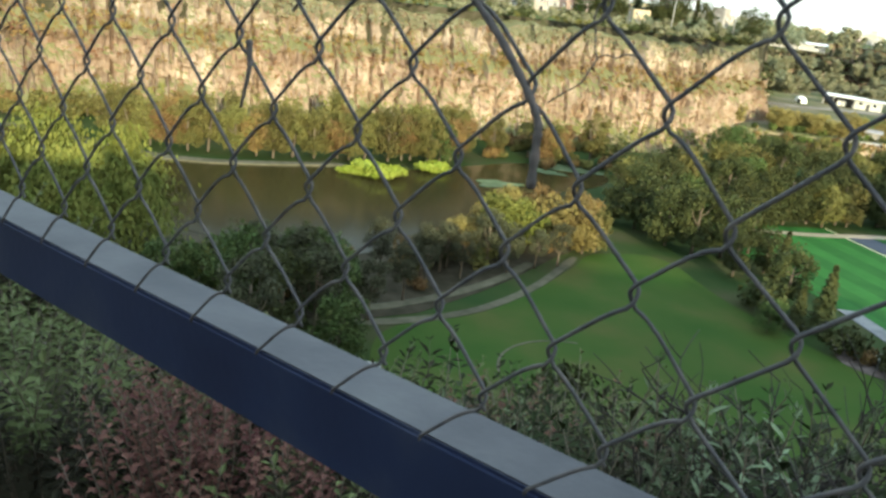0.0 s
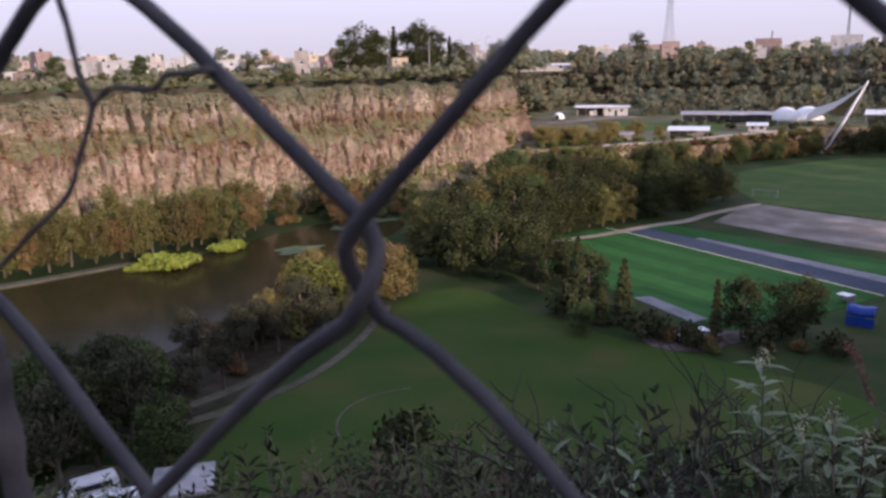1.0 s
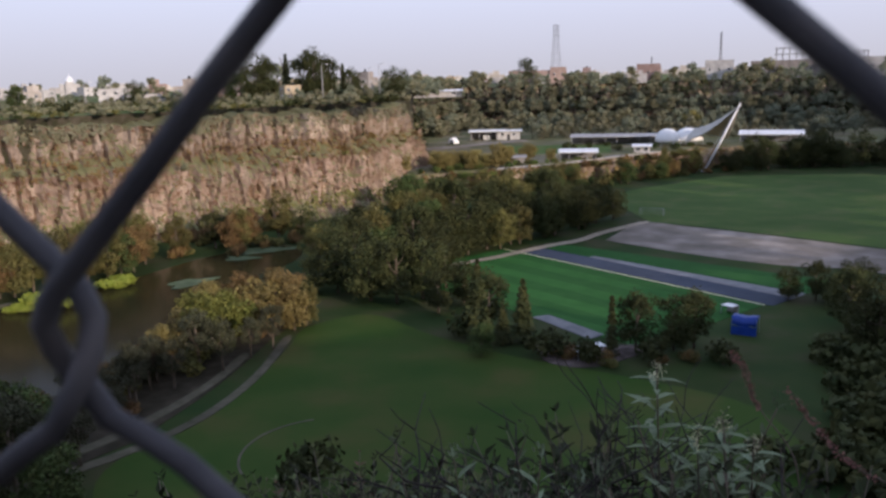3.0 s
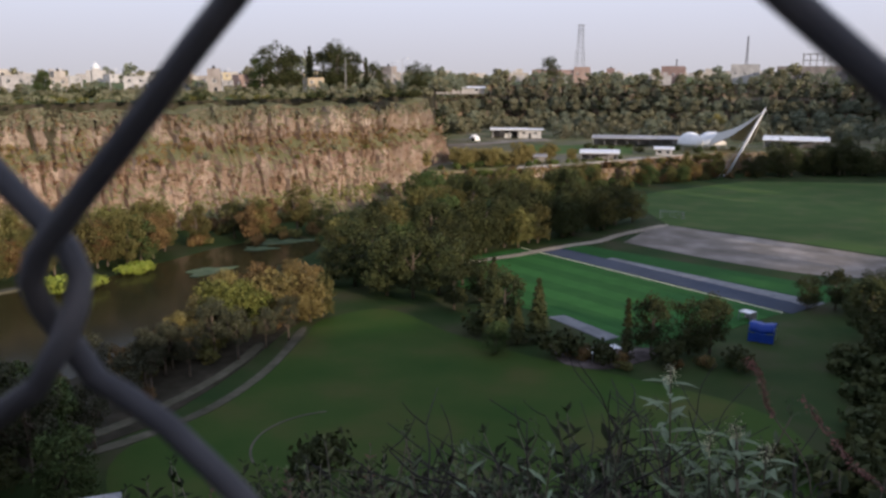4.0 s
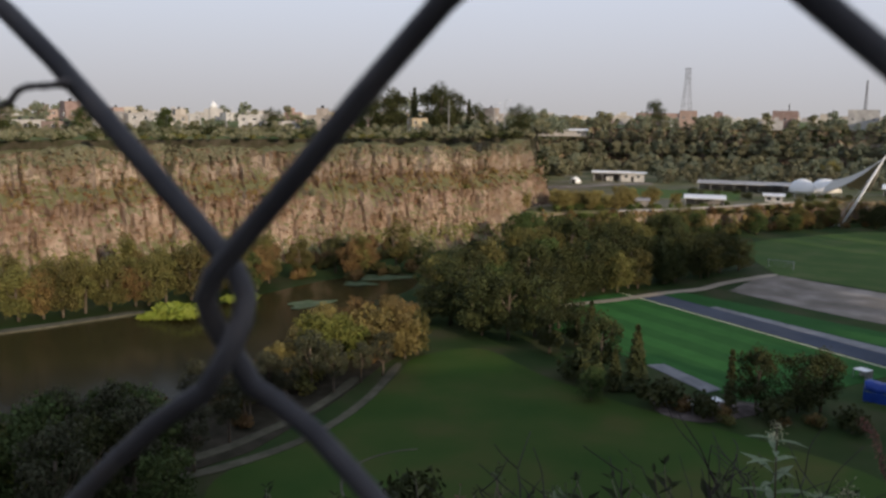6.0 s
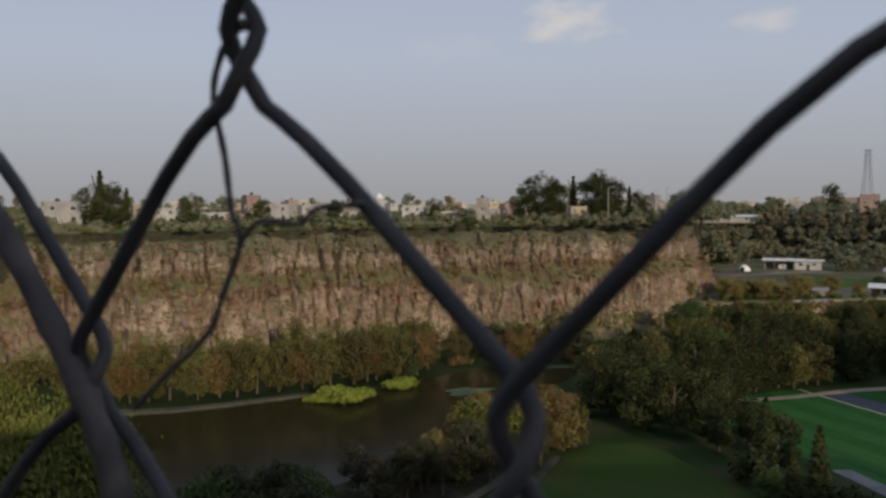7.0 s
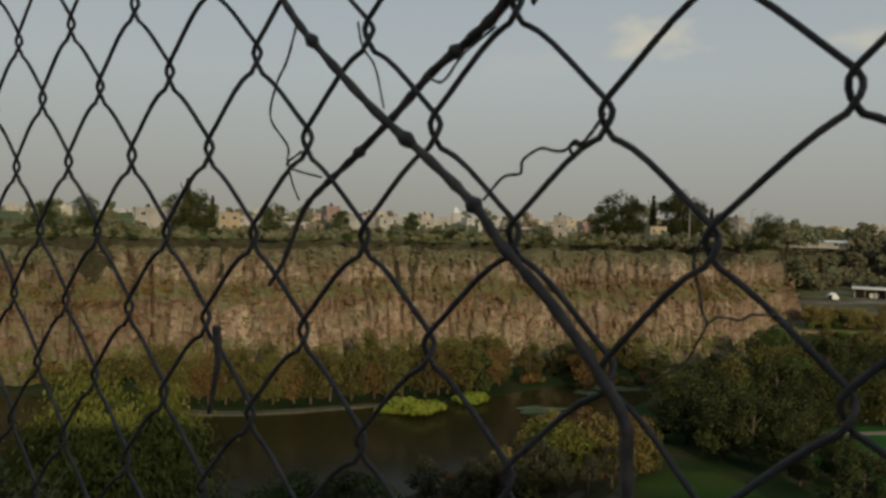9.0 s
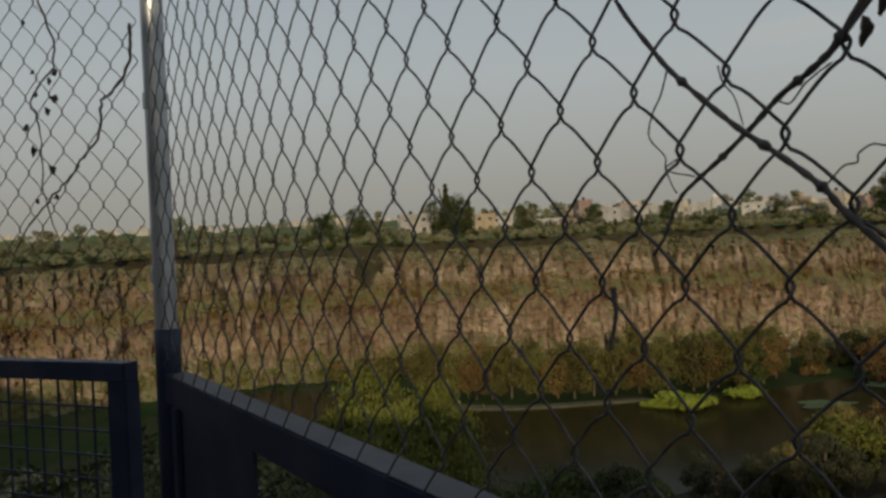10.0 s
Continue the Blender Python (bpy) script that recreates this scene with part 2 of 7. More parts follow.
L_silver = leafy("leaves_silver_green", [(0.19, 0.25, 0.14), (0.28, 0.34, 0.20), (0.42, 0.46, 0.33)], k=0.55, rnd=0.1)
# far leaves lighter and greyer: distance haze is put into their colour
L_far = leafy("leaves_hazed_green", [(0.090, 0.104, 0.070), (0.118, 0.131, 0.086), (0.152, 0.158, 0.11)], k=1.4, island=0.05, rnd=0.12)
L_gold = leafy("leaves_golden", [(0.14, 0.115, 0.04), (0.20, 0.165, 0.055), (0.25, 0.205, 0.075)], k=1.0)
L_willow = leafy("leaves_willow", [(0.10, 0.115, 0.026), (0.15, 0.155, 0.036), (0.20, 0.19, 0.05)], k=0.70)
L_thicket = leafy("leaves_thicket", [(0.032, 0.045, 0.018), (0.050, 0.064, 0.025), (0.074, 0.084, 0.036)], k=0.50)
# olive leaves paled for distance haze; plateau hedge and brow scrub share them
L_far2 = leafy("leaves_hazed_olive", [(0.095, 0.098, 0.058), (0.13, 0.126, 0.072), (0.165, 0.155, 0.098)], k=1.35, island=0.05, rnd=0.12)
L_seed = leafy("dusky_red_seeds", [(0.20, 0.085, 0.065), (0.28, 0.13, 0.105), (0.36, 0.20, 0.17)], k=0.8)
L_blossom = leafy("pale_yellow_blossom", [(0.46, 0.46, 0.27), (0.60, 0.58, 0.36), (0.70, 0.68, 0.46)], k=0.9)
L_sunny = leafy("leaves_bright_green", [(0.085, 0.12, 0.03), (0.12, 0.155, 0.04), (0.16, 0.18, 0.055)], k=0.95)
L_red = leafy("leaves_dusky_red", [(0.17, 0.07, 0.06), (0.24, 0.11, 0.09), (0.31, 0.18, 0.15)], k=0.5)
L_rust = leafy("leaves_rusty", [(0.13, 0.06, 0.035), (0.19, 0.095, 0.05), (0.24, 0.13, 0.07)], k=0.8)
L_dry = leafy("dry_grass", [(0.13, 0.10, 0.05), (0.20, 0.15, 0.08), (0.27, 0.21, 0.12)], k=0.8)

# rock: vertical streaks, pale broken faces, dry growth on ledges
M_rock = surf("quarry_rock", [(0.132, 0.093, 0.066), (0.200, 0.146, 0.103), (0.256, 0.193, 0.139), (0.350, 0.285, 0.214)],
              scale=0.32, detail=9, stretch=(1, 1, 0.45), bump=0.9, bscale=1.1, big=0.4)
nt = M_rock.node_tree
bs = nt.nodes["Principled BSDF"]
under = bs.inputs["Base Color"].links[0].from_socket
geo = nt.nodes.new("ShaderNodeNewGeometry")
sep = nt.nodes.new("ShaderNodeSeparateXYZ")
nt.links.new(geo.outputs["Normal"], sep.inputs[0])
mrg = nt.nodes.new("ShaderNodeMapRange")
mrg.inputs[1].default_value, mrg.inputs[2].default_value = 0.3, 0.62
nt.links.new(sep.outputs[2], mrg.inputs[0])
# dry reddish growth and pale broken patches over the streaks
for seed_w, lo, hi, patch in ((3.0, 0.47, 0.60, (0.170, 0.108, 0.060, 1)), (11.0, 0.60, 0.68, (0.38, 0.31, 0.225, 1)), (23.0, 0.60, 0.70, (0.115, 0.095, 0.052, 1))):
    pz = nt.nodes.new("ShaderNodeTexNoise")
    pz.noise_dimensions = '4D'
    pz.inputs["W"].default_value, pz.inputs["Scale"].default_value, pz.inputs["Detail"].default_value = seed_w, 0.17, 9
    pz.inputs["Roughness"].default_value = 0.68
    pt = nt.nodes.new("ShaderNodeTexCoord")
    nt.links.new(pt.outputs["Object"], pz.inputs["Vector"])
    pr = nt.nodes.new("ShaderNodeMapRange")
    pr.inputs[1].default_value, pr.inputs[2].default_value, pr.inputs[4].default_value = lo, hi, 0.85
    nt.links.new(pz.outputs["Fac"], pr.inputs[0])
    pm = nt.nodes.new("ShaderNodeMix")
    pm.data_type = 'RGBA'
    pm.inputs[7].default_value = patch
    nt.links.new(pr.outputs[0], pm.inputs[0])
    nt.links.new(under, pm.inputs[6])
    under = pm.outputs[2]
# strata: a tan lower tier, an overgrown brown ledge, a greyer upper tier and an earthy brow
sx = nt.nodes.new("ShaderNodeSeparateXYZ")
stc = nt.nodes.new("ShaderNodeTexCoord")
nt.links.new(stc.outputs["Object"], sx.inputs[0])
swob = nt.nodes.new("ShaderNodeTexNoise")
swob.inputs["Scale"].default_value, swob.inputs["Detail"].default_value, swob.inputs["Roughness"].default_value = 0.09, 7, 0.65
nt.links.new(stc.outputs["Object"], swob.inputs["Vector"])
sadd = nt.nodes.new("ShaderNodeMath")
sadd.operation = 'MULTIPLY_ADD'
sadd.inputs[1].default_value = 13.0
nt.links.new(swob.outputs["Fac"], sadd.inputs[0])
nt.links.new(sx.outputs[2], sadd.inputs[2])
srange = nt.nodes.new("ShaderNodeMapRange")
srange.inputs[1].default_value, srange.inputs[2].default_value = 6.5, 32.5
nt.links.new(sadd.outputs[0], srange.inputs[0])
sramp = nt.nodes.new("ShaderNodeValToRGB")
stops = ((0.0, (0.95, 0.90, 0.82)), (0.28, (1.22, 1.14, 1.06)), (0.47, (1.08, 0.98, 0.92)), (0.56, (0.66, 0.54, 0.45)), (0.64, (0.70, 0.60, 0.50)), (0.72, (1.10, 1.08, 1.06)), (0.86, (1.04, 1.04, 1.02)), (0.95, (0.62, 0.60, 0.46)))
while len(sramp.color_ramp.elements) < len(stops):
    sramp.color_ramp.elements.new(0.5)
for el_, (pos_, c_) in zip(sramp.color_ramp.elements, stops):
    el_.position = pos_
    el_.color = (*(v * 0.8 for v in c_), 1)
nt.links.new(srange.outputs[0], sramp.inputs[0])
smul = nt.nodes.new("ShaderNodeMix")
smul.data_type, smul.blend_type = 'RGBA', 'MULTIPLY'
smul.inputs[0].default_value = 1.0
nt.links.new(under, smul.inputs[6])
nt.links.new(sramp.outputs[0], smul.inputs[7])
sgain = nt.nodes.new("ShaderNodeHueSaturation")
sgain.inputs["Value"].default_value, sgain.inputs["Saturation"].default_value = 1.3, 0.86
nt.links.new(smul.outputs[2], sgain.inputs["Color"])
under = sgain.outputs[0]
mxg = nt.nodes.new("ShaderNodeMix")
mxg.data_type = 'RGBA'
mxg.inputs[7].default_value = (0.135, 0.130, 0.055, 1)
nt.links.new(mrg.outputs[0], mxg.inputs[0])
nt.links.new(under, mxg.inputs[6])
nt.links.new(mxg.outputs[2], bs.inputs["Base Color"])

# lake water
M_water = surf("lake_water", [(0.024, 0.021, 0.008), (0.034, 0.029, 0.011)], scale=0.05, rough=0.14, bump=0.07, bscale=1.6, spec=0.04)


# ---------------------------------------------------------------- builders
def mesh_of(name, verts, faces, mats, smooth=False, idx=None):
    me = bpy.data.meshes.new(name)
    me.from_pydata([tuple(v) for v in verts], [], [tuple(f) for f in faces])
    for m in mats if isinstance(mats, (list, tuple)) else [mats]:
        me.materials.append(m)
    if idx is not None:
        me.polygons.foreach_set("material_index", np.array(idx, dtype=np.int32))
    if smooth:
        me.polygons.foreach_set("use_smooth", np.ones(len(me.polygons), dtype=bool))
    me.update()
    return me


def part(name, data, parent, label=""):
    """A mesh as one object under a thing or a part."""
    ob = new(name, data)
    ob.parent = parent
    if label:
        tagged(ob, label)
    return ob


def root(name, label, category, group="", kind="", m=None):
    ob = new(name)
    ob.empty_display_size = 0.3
    if m is not None:
        ob.matrix_world = m
    return tagged(ob, label, category, group, kind)


def box_data(name, x0, x1, y0, y1, z0, z1, mat, bevel=0.0):
    bm = bmesh.new()
    bmesh.ops.create_cube(bm, size=1.0, matrix=Matrix.Translation(((x0 + x1) / 2, (y0 + y1) / 2, (z0 + z1) / 2)) @ Matrix.Diagonal((x1 - x0, y1 - y0, z1 - z0, 1)))
    if bevel:
        bmesh.ops.bevel(bm, geom=bm.edges[:], offset=bevel, segments=2, affect='EDGES')
    me = bpy.data.meshes.new(name)
    bm.to_mesh(me)
    bm.free()
    me.materials.append(mat)
    return me


def tube_arrays(pts, radii, sides=6):
    """Verts and faces of a tube along points, closed at both ends."""
    pts = np.asarray(pts, float)
    radii = np.broadcast_to(np.asarray(radii, float), (len(pts),))
    tan = np.gradient(pts, axis=0)
    tan /= np.linalg.norm(tan, axis=1)[:, None] + 1e-12
    ref = np.array([0.31, 0.93, 0.17])
    u = np.cross(tan, ref)
    u /= np.linalg.norm(u, axis=1)[:, None] + 1e-12
    w = np.cross(tan, u)
    ang = np.arange(sides) * 2 * np.pi / sides
    ring = pts[:, None] + radii[:, None, None] * (np.cos(ang)[None, :, None] * u[:, None] + np.sin(ang)[None, :, None] * w[:, None])
    verts = ring.reshape(-1, 3)
    faces = []
    for i in range(len(pts) - 1):
        for k in range(sides):
            a, b = i * sides + k, i * sides + (k + 1) % sides
            faces.append((a, b, b + sides, a + sides))
    faces.append(tuple(range(sides))[::-1])
    faces.append(tuple(range((len(pts) - 1) * sides, len(pts) * sides)))
    return verts, faces


def joined(list_of_arrays):
    vs, fs, n = [], [], 0
    for v, f in list_of_arrays:
        vs.append(np.asarray(v))
        fs += [tuple(k + n for k in q) for q in f]
        n += len(v)
    return np.concatenate(vs), fs


def smooth_line(pts, per=6):
    """A Catmull-Rom line through the points."""
    p = np.asarray(pts, float)
    p = np.vstack([2 * p[0] - p[1], p, 2 * p[-1] - p[-2]])
    out = []
    for i in range(1, len(p) - 2):
        for s in np.linspace(0, 1, per, endpoint=False):
            out.append(0.5 * (2 * p[i] + (p[i + 1] - p[i - 1]) * s + (2 * p[i - 1] - 5 * p[i] + 4 * p[i + 1] - p[i + 2]) * s * s
                              + (3 * p[i] - p[i - 1] - 3 * p[i + 1] + p[i + 2]) * s ** 3))
    out.append(p[-2])
    return np.array(out)


def sheet(name, outline, z, mat, label, category, kind="structure", per=1, depth=0.05):
    """A flat area of ground with a low edge of its own."""
    pl = np.array(outline, float)
    if per > 1:
        pl = smooth_line(np.vstack([pl, pl[:1]]), per)[:-1]
    n = len(pl)
    verts = [(x, y, z) for x, y in pl] + [(x, y, z - depth) for x, y in pl]
    faces = [tuple(range(n))] + [(i, i + n, (i + 1) % n + n, (i + 1) % n) for i in range(n)]
    me = mesh_of(name, verts, faces, mat)
    bm = bmesh.new()
    bm.from_mesh(me)
    bmesh.ops.recalc_face_normals(bm, faces=bm.faces)
    bmesh.ops.triangulate(bm, faces=[f for f in bm.faces if len(f.verts) > 4])
    bm.to_mesh(me)
    bm.free()
    return tagged(new(name, me), label, category, kind=kind)


def polar(az, r, z=0.0):
    a = radians(az)
    return Vector((-math.sin(a) * r, math.cos(a) * r, z))


# ---------------------------------------------------------------- ground
FLOOR_Z, TOP_Z, HERE_Z = 0.0, 26.3, 30.7
RIM = [(-165, 0), (-160, 50), (-146, 86), (-120, 126), (-96, 156), (-74, 184), (-66, 196), (-72, 250), (-96, 330), (-104, 410),
       (-40, 425), (30, 425), (90, 400), (130, 350), (150, 270), (150, 190), (125, 120), (90, 70), (58, 34), (36, 14), (12, 0.8), (-3, 0.6),
       (-12, -6.5), (-30, -25), (-70, -45), (-110, -45), (-150, -30)]
CENTRE = (0.0, 150.0)


def rim_at(angle):
    """Where the ray from the quarry's middle meets the rim."""
    dx, dy = math.cos(angle), math.sin(angle)
    best = 0.0
    for (ax, ay), (bx, by) in zip(RIM, RIM[1:] + RIM[:1]):
        ex, ey = bx - ax, by - ay
        det = dx * -ey + ex * dy
        if abs(det) < 1e-9:
            continue
        px, py = ax - CENTRE[0], ay - CENTRE[1]
        s = (px * -ey + ex * py) / det
        u = (dx * py - dy * px) / det
        if s > 0 and -1e-6 <= u <= 1 + 1e-6:
            best = max(best, s)
    return best


def build_ground():
    n = 420
    verts, faces, idx = [], [], []
    rings = None
    for i in range(n):
        a = 2 * math.pi * i / n
        r = rim_at(a)
        rx, ry = CENTRE[0] + math.cos(a) * r, CENTRE[1] + math.sin(a) * r
        near = max(0.0, min(1.0, (60 - ry) / 45)) * max(0.0, min(1.0, (rx + 135) / 45))
        top = TOP_Z + (HERE_Z - TOP_Z) * near
        run = 4.0 + 26.0 * near
        r += 11.0 * (1 - near)
        col = [(0.25 * (r - run), FLOOR_Z), (0.6 * (r - run), FLOOR_Z), (r - run - 3, FLOOR_Z), (r - run * 0.97, 1.2), (r - run * 0.7, 0.27 * top),
               (r - run * 0.42, 0.55 * top), (r - run * 0.22, 0.80 * top), (r - run * 0.10, (0.80 + 0.155 * near) * top), (r + 0.0, top), (r + 6, top + 0.4 * (1 - near)), (r + 25, top + 0.6 * (1 - near)), (r + 90, TOP_Z + 1.2 + (HERE_Z - TOP_Z - 1.2) * near),
               (r + 300, TOP_Z + 2.5), (r + 900, TOP_Z + 2.5), (r + 2200, TOP_Z + 1), (r + 4200, TOP_Z - 4)]
        rings = len(col)
        for k, (d, z) in enumerate(col):
            w = noise.noise(Vector((math.cos(a) * d * 0.05, math.sin(a) * d * 0.05, 3.1)))
            verts.append((CENTRE[0] + math.cos(a) * d, CENTRE[1] + math.sin(a) * d, z + (w * 1.2 * near if 3 <= k <= 7 else 0)))
    verts.append((CENTRE[0], CENTRE[1], FLOOR_Z))
    for i in range(n):
        j = (i + 1) % n
        faces.append((n * rings, i * rings, j * rings))
        idx.append(0)
        for k in range(rings - 1):
            faces.append((i * rings + k, i * rings + k + 1, j * rings + k + 1, j * rings + k))
            near_here = verts[i * rings + 8][2] > TOP_Z + 2.5
            idx.append(0 if k < 2 else 1 if k < (11 if near_here else 8) else 2)
    me = mesh_of("ground", verts, faces, [M_floor, M_slope, M_plateau], idx=idx)
    return tagged(new("ground", me), "quarry park floor, slopes and dry grass plateau", "ground", kind="structure")


build_ground()


# ---------------------------------------------------------------- cliffs
def cliff_strip(name, line, z0, z1, step_s, step_h, mat, label, bench=None, seed=0.0, rough=1.0, lean=0.12, sway=1.0, cap=(7.5, 1.1)):
    """A rock face along a line: columns, blocks, a bench and an uneven brow."""
    pl = np.array(line, float)
    seg = np.linalg.norm(np.diff(pl, axis=0), axis=1)
    cum = np.concatenate([[0], np.cumsum(seg)])
    ns, nh = int(cum[-1] / step_s) + 1, int((z1 - z0) / step_h) + 1
    ss = np.linspace(0, cum[-1], ns)
    px, py = np.interp(ss, cum, pl[:, 0]), np.interp(ss, cum, pl[:, 1])
    k = max(3, int(10 / step_s))
    ker = np.ones(k) / k
    px = np.convolve(np.pad(px, k // 2, mode="edge"), ker, "same")[k // 2:k // 2 + ns]
    py = np.convolve(np.pad(py, k // 2, mode="edge"), ker, "same")[k // 2:k // 2 + ns]
    tx, ty = np.gradient(px), np.gradient(py)
    ln = np.hypot(tx, ty) + 1e-9
    nx, ny = -ty / ln, tx / ln
    verts, faces = [], []
    for i in range(ns):
        s = ss[i]
        brow = 2.4 * noise.noise(Vector((s * 0.09, seed, 1.7))) + 1.0 * noise.noise(Vector((s * 0.4, seed, 7.7)))
        wave = 4.5 * noise.noise(Vector((s * 0.035, seed, 0.0))) + 1.8 * noise.noise(Vector((s * 0.13, seed, 4.0)))
        wave *= sway
        for j in range(nh + 3):
            f = min(1.0, j / nh)
            h = z0 + (z1 - z0) * f
            if j > nh:
                h = z1 + brow * 0.5 * sway + (j - nh) * cap[1]
            sw = s + 1.3 * noise.noise(Vector((s * 0.2, h * 0.10, seed + 2.0))) + 0.5 * noise.noise(Vector((s * 0.9, h * 0.35, seed + 6.0)))
            col = noise.cell(Vector((sw * 0.85, 0.5, seed + 2.0)))
            big_col = noise.noise(Vector((s * 0.16, h * 0.03, seed + 4.0)))
            blk = noise.cell(Vector((sw * 0.85, h * 0.30 + 4 * col, seed + 5.0)))
            slab = noise.cell(Vector((sw * 1.5, h * 0.6 + 3 * col, seed + 7.0)))
            fine = noise.noise(Vector((s * 1.7, h * 0.8, seed + 9.0)))
            mid = noise.noise(Vector((s * 0.14, h * 0.16, seed + 13.0)))
            # upright pillars above the bench, broken blocks below it
            upper = max(0.0, min(1.0, (h - (bench or 99) + 1.0) / 2.5))
            ps = sw * 0.30 + 0.35 * noise.noise(Vector((s * 0.11, 0.0, seed + 21.0)))
            pf = 2 * (ps - math.floor(ps)) - 1
            pillar = (1 - abs(pf) ** 3) * (0.5 + 0.9 * noise.cell(Vector((math.floor(ps) + 0.5, 0.5, seed + 23.0))))
            lump = noise.noise(Vector((s * 0.33, h * 0.30, seed + 27.0)))
            out = wave + rough * (0.35 * col + 0.5 * blk + 0.3 * slab + 0.45 * fine + 1.9 * mid + 2.0 * big_col + 1.15 * upper * pillar + 1.1 * (1 - upper) * lump) - lean * (h - z0)
            crack = abs(noise.noise(Vector((sw * 0.30, h * 0.04, seed + 17.0))))
            out -= rough * 1.7 * max(0.0, 1 - crack / 0.08)
            if bench:
                bz = bench + 1.3 * noise.noise(Vector((s * 0.05, 0.0, seed + 3.0)))
                u = max(0.0, min(1.0, (h - bz + 2.0) / 3.5))
                out -= 3.0 * u * u * (3 - 2 * u)
                out += 2.2 * max(0.0, 1 - (h - z0) / 7.0) ** 1.5 * 2
            out -= max(0, j - nh) * cap[0]
            hh = h + (brow * f if j <= nh else 0.0) * 0.6 * sway
            verts.append((px[i] + nx[i] * out, py[i] + ny[i] * out, hh))
    m = nh + 3
    for i in range(ns - 1):
        for j in range(m - 1):
            a = i * m + j
            faces.append((a, a + 1, a + m + 1, a + m))
    ob = tagged(new(name, mesh_of(name, verts, faces, mat)), label, "cliff", kind="structure")
    return ob, np.array(verts).reshape(ns, m, 3), nx, ny


# the lines run so that the open quarry lies on the left of their way
far_line = [(-70, 240), (-67, 214), (-66, 196), (-74, 184), (-96, 156), (-120, 126), (-146, 86), (-160, 50), (-165, 0), (-150, -28)]
far_cliff, far_grid, fnx, fny = cliff_strip("cliff_far", far_line, -0.5, TOP_Z - 1.9, 0.42, 0.45, M_rock, "reddish brown quarry rock face with dry scrub on its ledges", bench=16.0, seed=0.0)
back_line = [(150, 190), (150, 270), (130, 350), (90, 400), (30, 425), (-40, 425), (-104, 410), (-96, 330), (-76, 262)]
back_cliff, back_grid, bnx, bny = cliff_strip("cliff_back", back_line, -0.5, TOP_Z + 0.2, 1.3, 1.0, M_rock, "overgrown brown rock face at the park's far end", bench=15.0, seed=31.0, cap=(4.0, 0.08))

# ---------------------------------------------------------------- lake, lawns, pitches
ALGAE = [(-73.0, 140.3, 5.5, 3.0, 0.6), (-73.4, 114.6, 4.0, 2.5, 1.0), (-74.1, 133.0, 3.0, 2.0, 0.2)]
sheet("lake", [(-150, 55), (-138, 62), (-109, 72.5), (-95, 94), (-88, 104), (-85, 118), (-81, 134), (-74, 144), (-66, 142), (-63, 131), (-65, 119), (-61.5, 107), (-59.5, 96), (-59, 85), (-59.5, 76), (-61, 68), (-63, 61), (-78, 56), (-95, 48), (-125, 38), (-150, 38)],
      0.06, M_water, "still brown-green pond water below the cliff", "water", per=4)
M_algae = surf("pond_algae", [(0.06, 0.085, 0.04), (0.10, 0.13, 0.065), (0.14, 0.165, 0.095)], scale=0.6, bscale=5, big=0.3, spec=0.1)
for ax, ay, aw, ah, turn in ALGAE:
    an = np.linspace(0, 2 * np.pi, 14, endpoint=False)
    rr = 1 + 0.22 * np.sin(an * 3 + ax) + 0.15 * np.sin(an * 5 + ay)
    ux, uy = np.cos(an) * aw * rr, np.sin(an) * ah * rr
    sheet("algae_mat", list(zip(ax + ux * math.cos(turn) - uy * math.sin(turn), ay + ux * math.sin(turn) + uy * math.cos(turn))), 0.13, M_algae, "pale green algae mat at the pond's edge", "algae", per=2, depth=0.04)
sheet("bank_path", [(-138, 66), (-109.5, 75.5), (-96, 96.5), (-95, 94.5), (-108.5, 73.0), (-137, 63)], 0.30, M_trail, "pale earthen edge of the pond", "bank", per=4, depth=0.3)
sheet("lawn", [(-44, 62), (-41.5, 71), (-43, 87), (-44, 95), (-37.5, 102), (-26, 94), (-14, 88), (-2, 84), (10, 78), (13, 64), (4, 52), (-14, 46), (-34, 44), (-44, 52)], 0.035, M_lawn, "dark green mown lawn", "lawn", per=5)
M_litter = surf("leaf_litter", [(0.028, 0.026, 0.016), (0.045, 0.039, 0.026), (0.068, 0.056, 0.038)], spec=0.05, scale=0.5, bscale=6, big=0.35)
sheet("woodland_floor", [(-45.5, 60), (-45.2, 74), (-46.6, 90), (-47, 101), (-54, 104), (-63, 92), (-65, 80), (-62, 70), (-64, 61), (-80, 55), (-94, 45), (-80, 31), (-62, 33), (-52, 45)], 0.045, M_litter, "brown leaf litter under the trees by the pond", "ground", per=4)
sheet("lawn_path", [(-56, 40), (-52.5, 47.5), (-46.5, 56), (-43.2, 64), (-42.5, 72), (-43.2, 80), (-45.2, 90), (-44.2, 90.3), (-42.1, 80), (-41.4, 72), (-42, 64), (-45.2, 55.5), (-51.2, 47), (-54.8, 39.6)], 0.10, M_trail, "narrow beige footpath beside the lawn", "path", per=5)
sheet("upper_path", [(-60, 42), (-55.5, 50), (-50, 57), (-47.5, 66), (-46.8, 75), (-47.6, 83), (-46.4, 83), (-45.6, 75), (-46.2, 66), (-48.6, 56.6), (-54.3, 49.4), (-58.8, 41.6)], 0.095, M_trail, "narrow beige footpath under trees", "path", per=5)


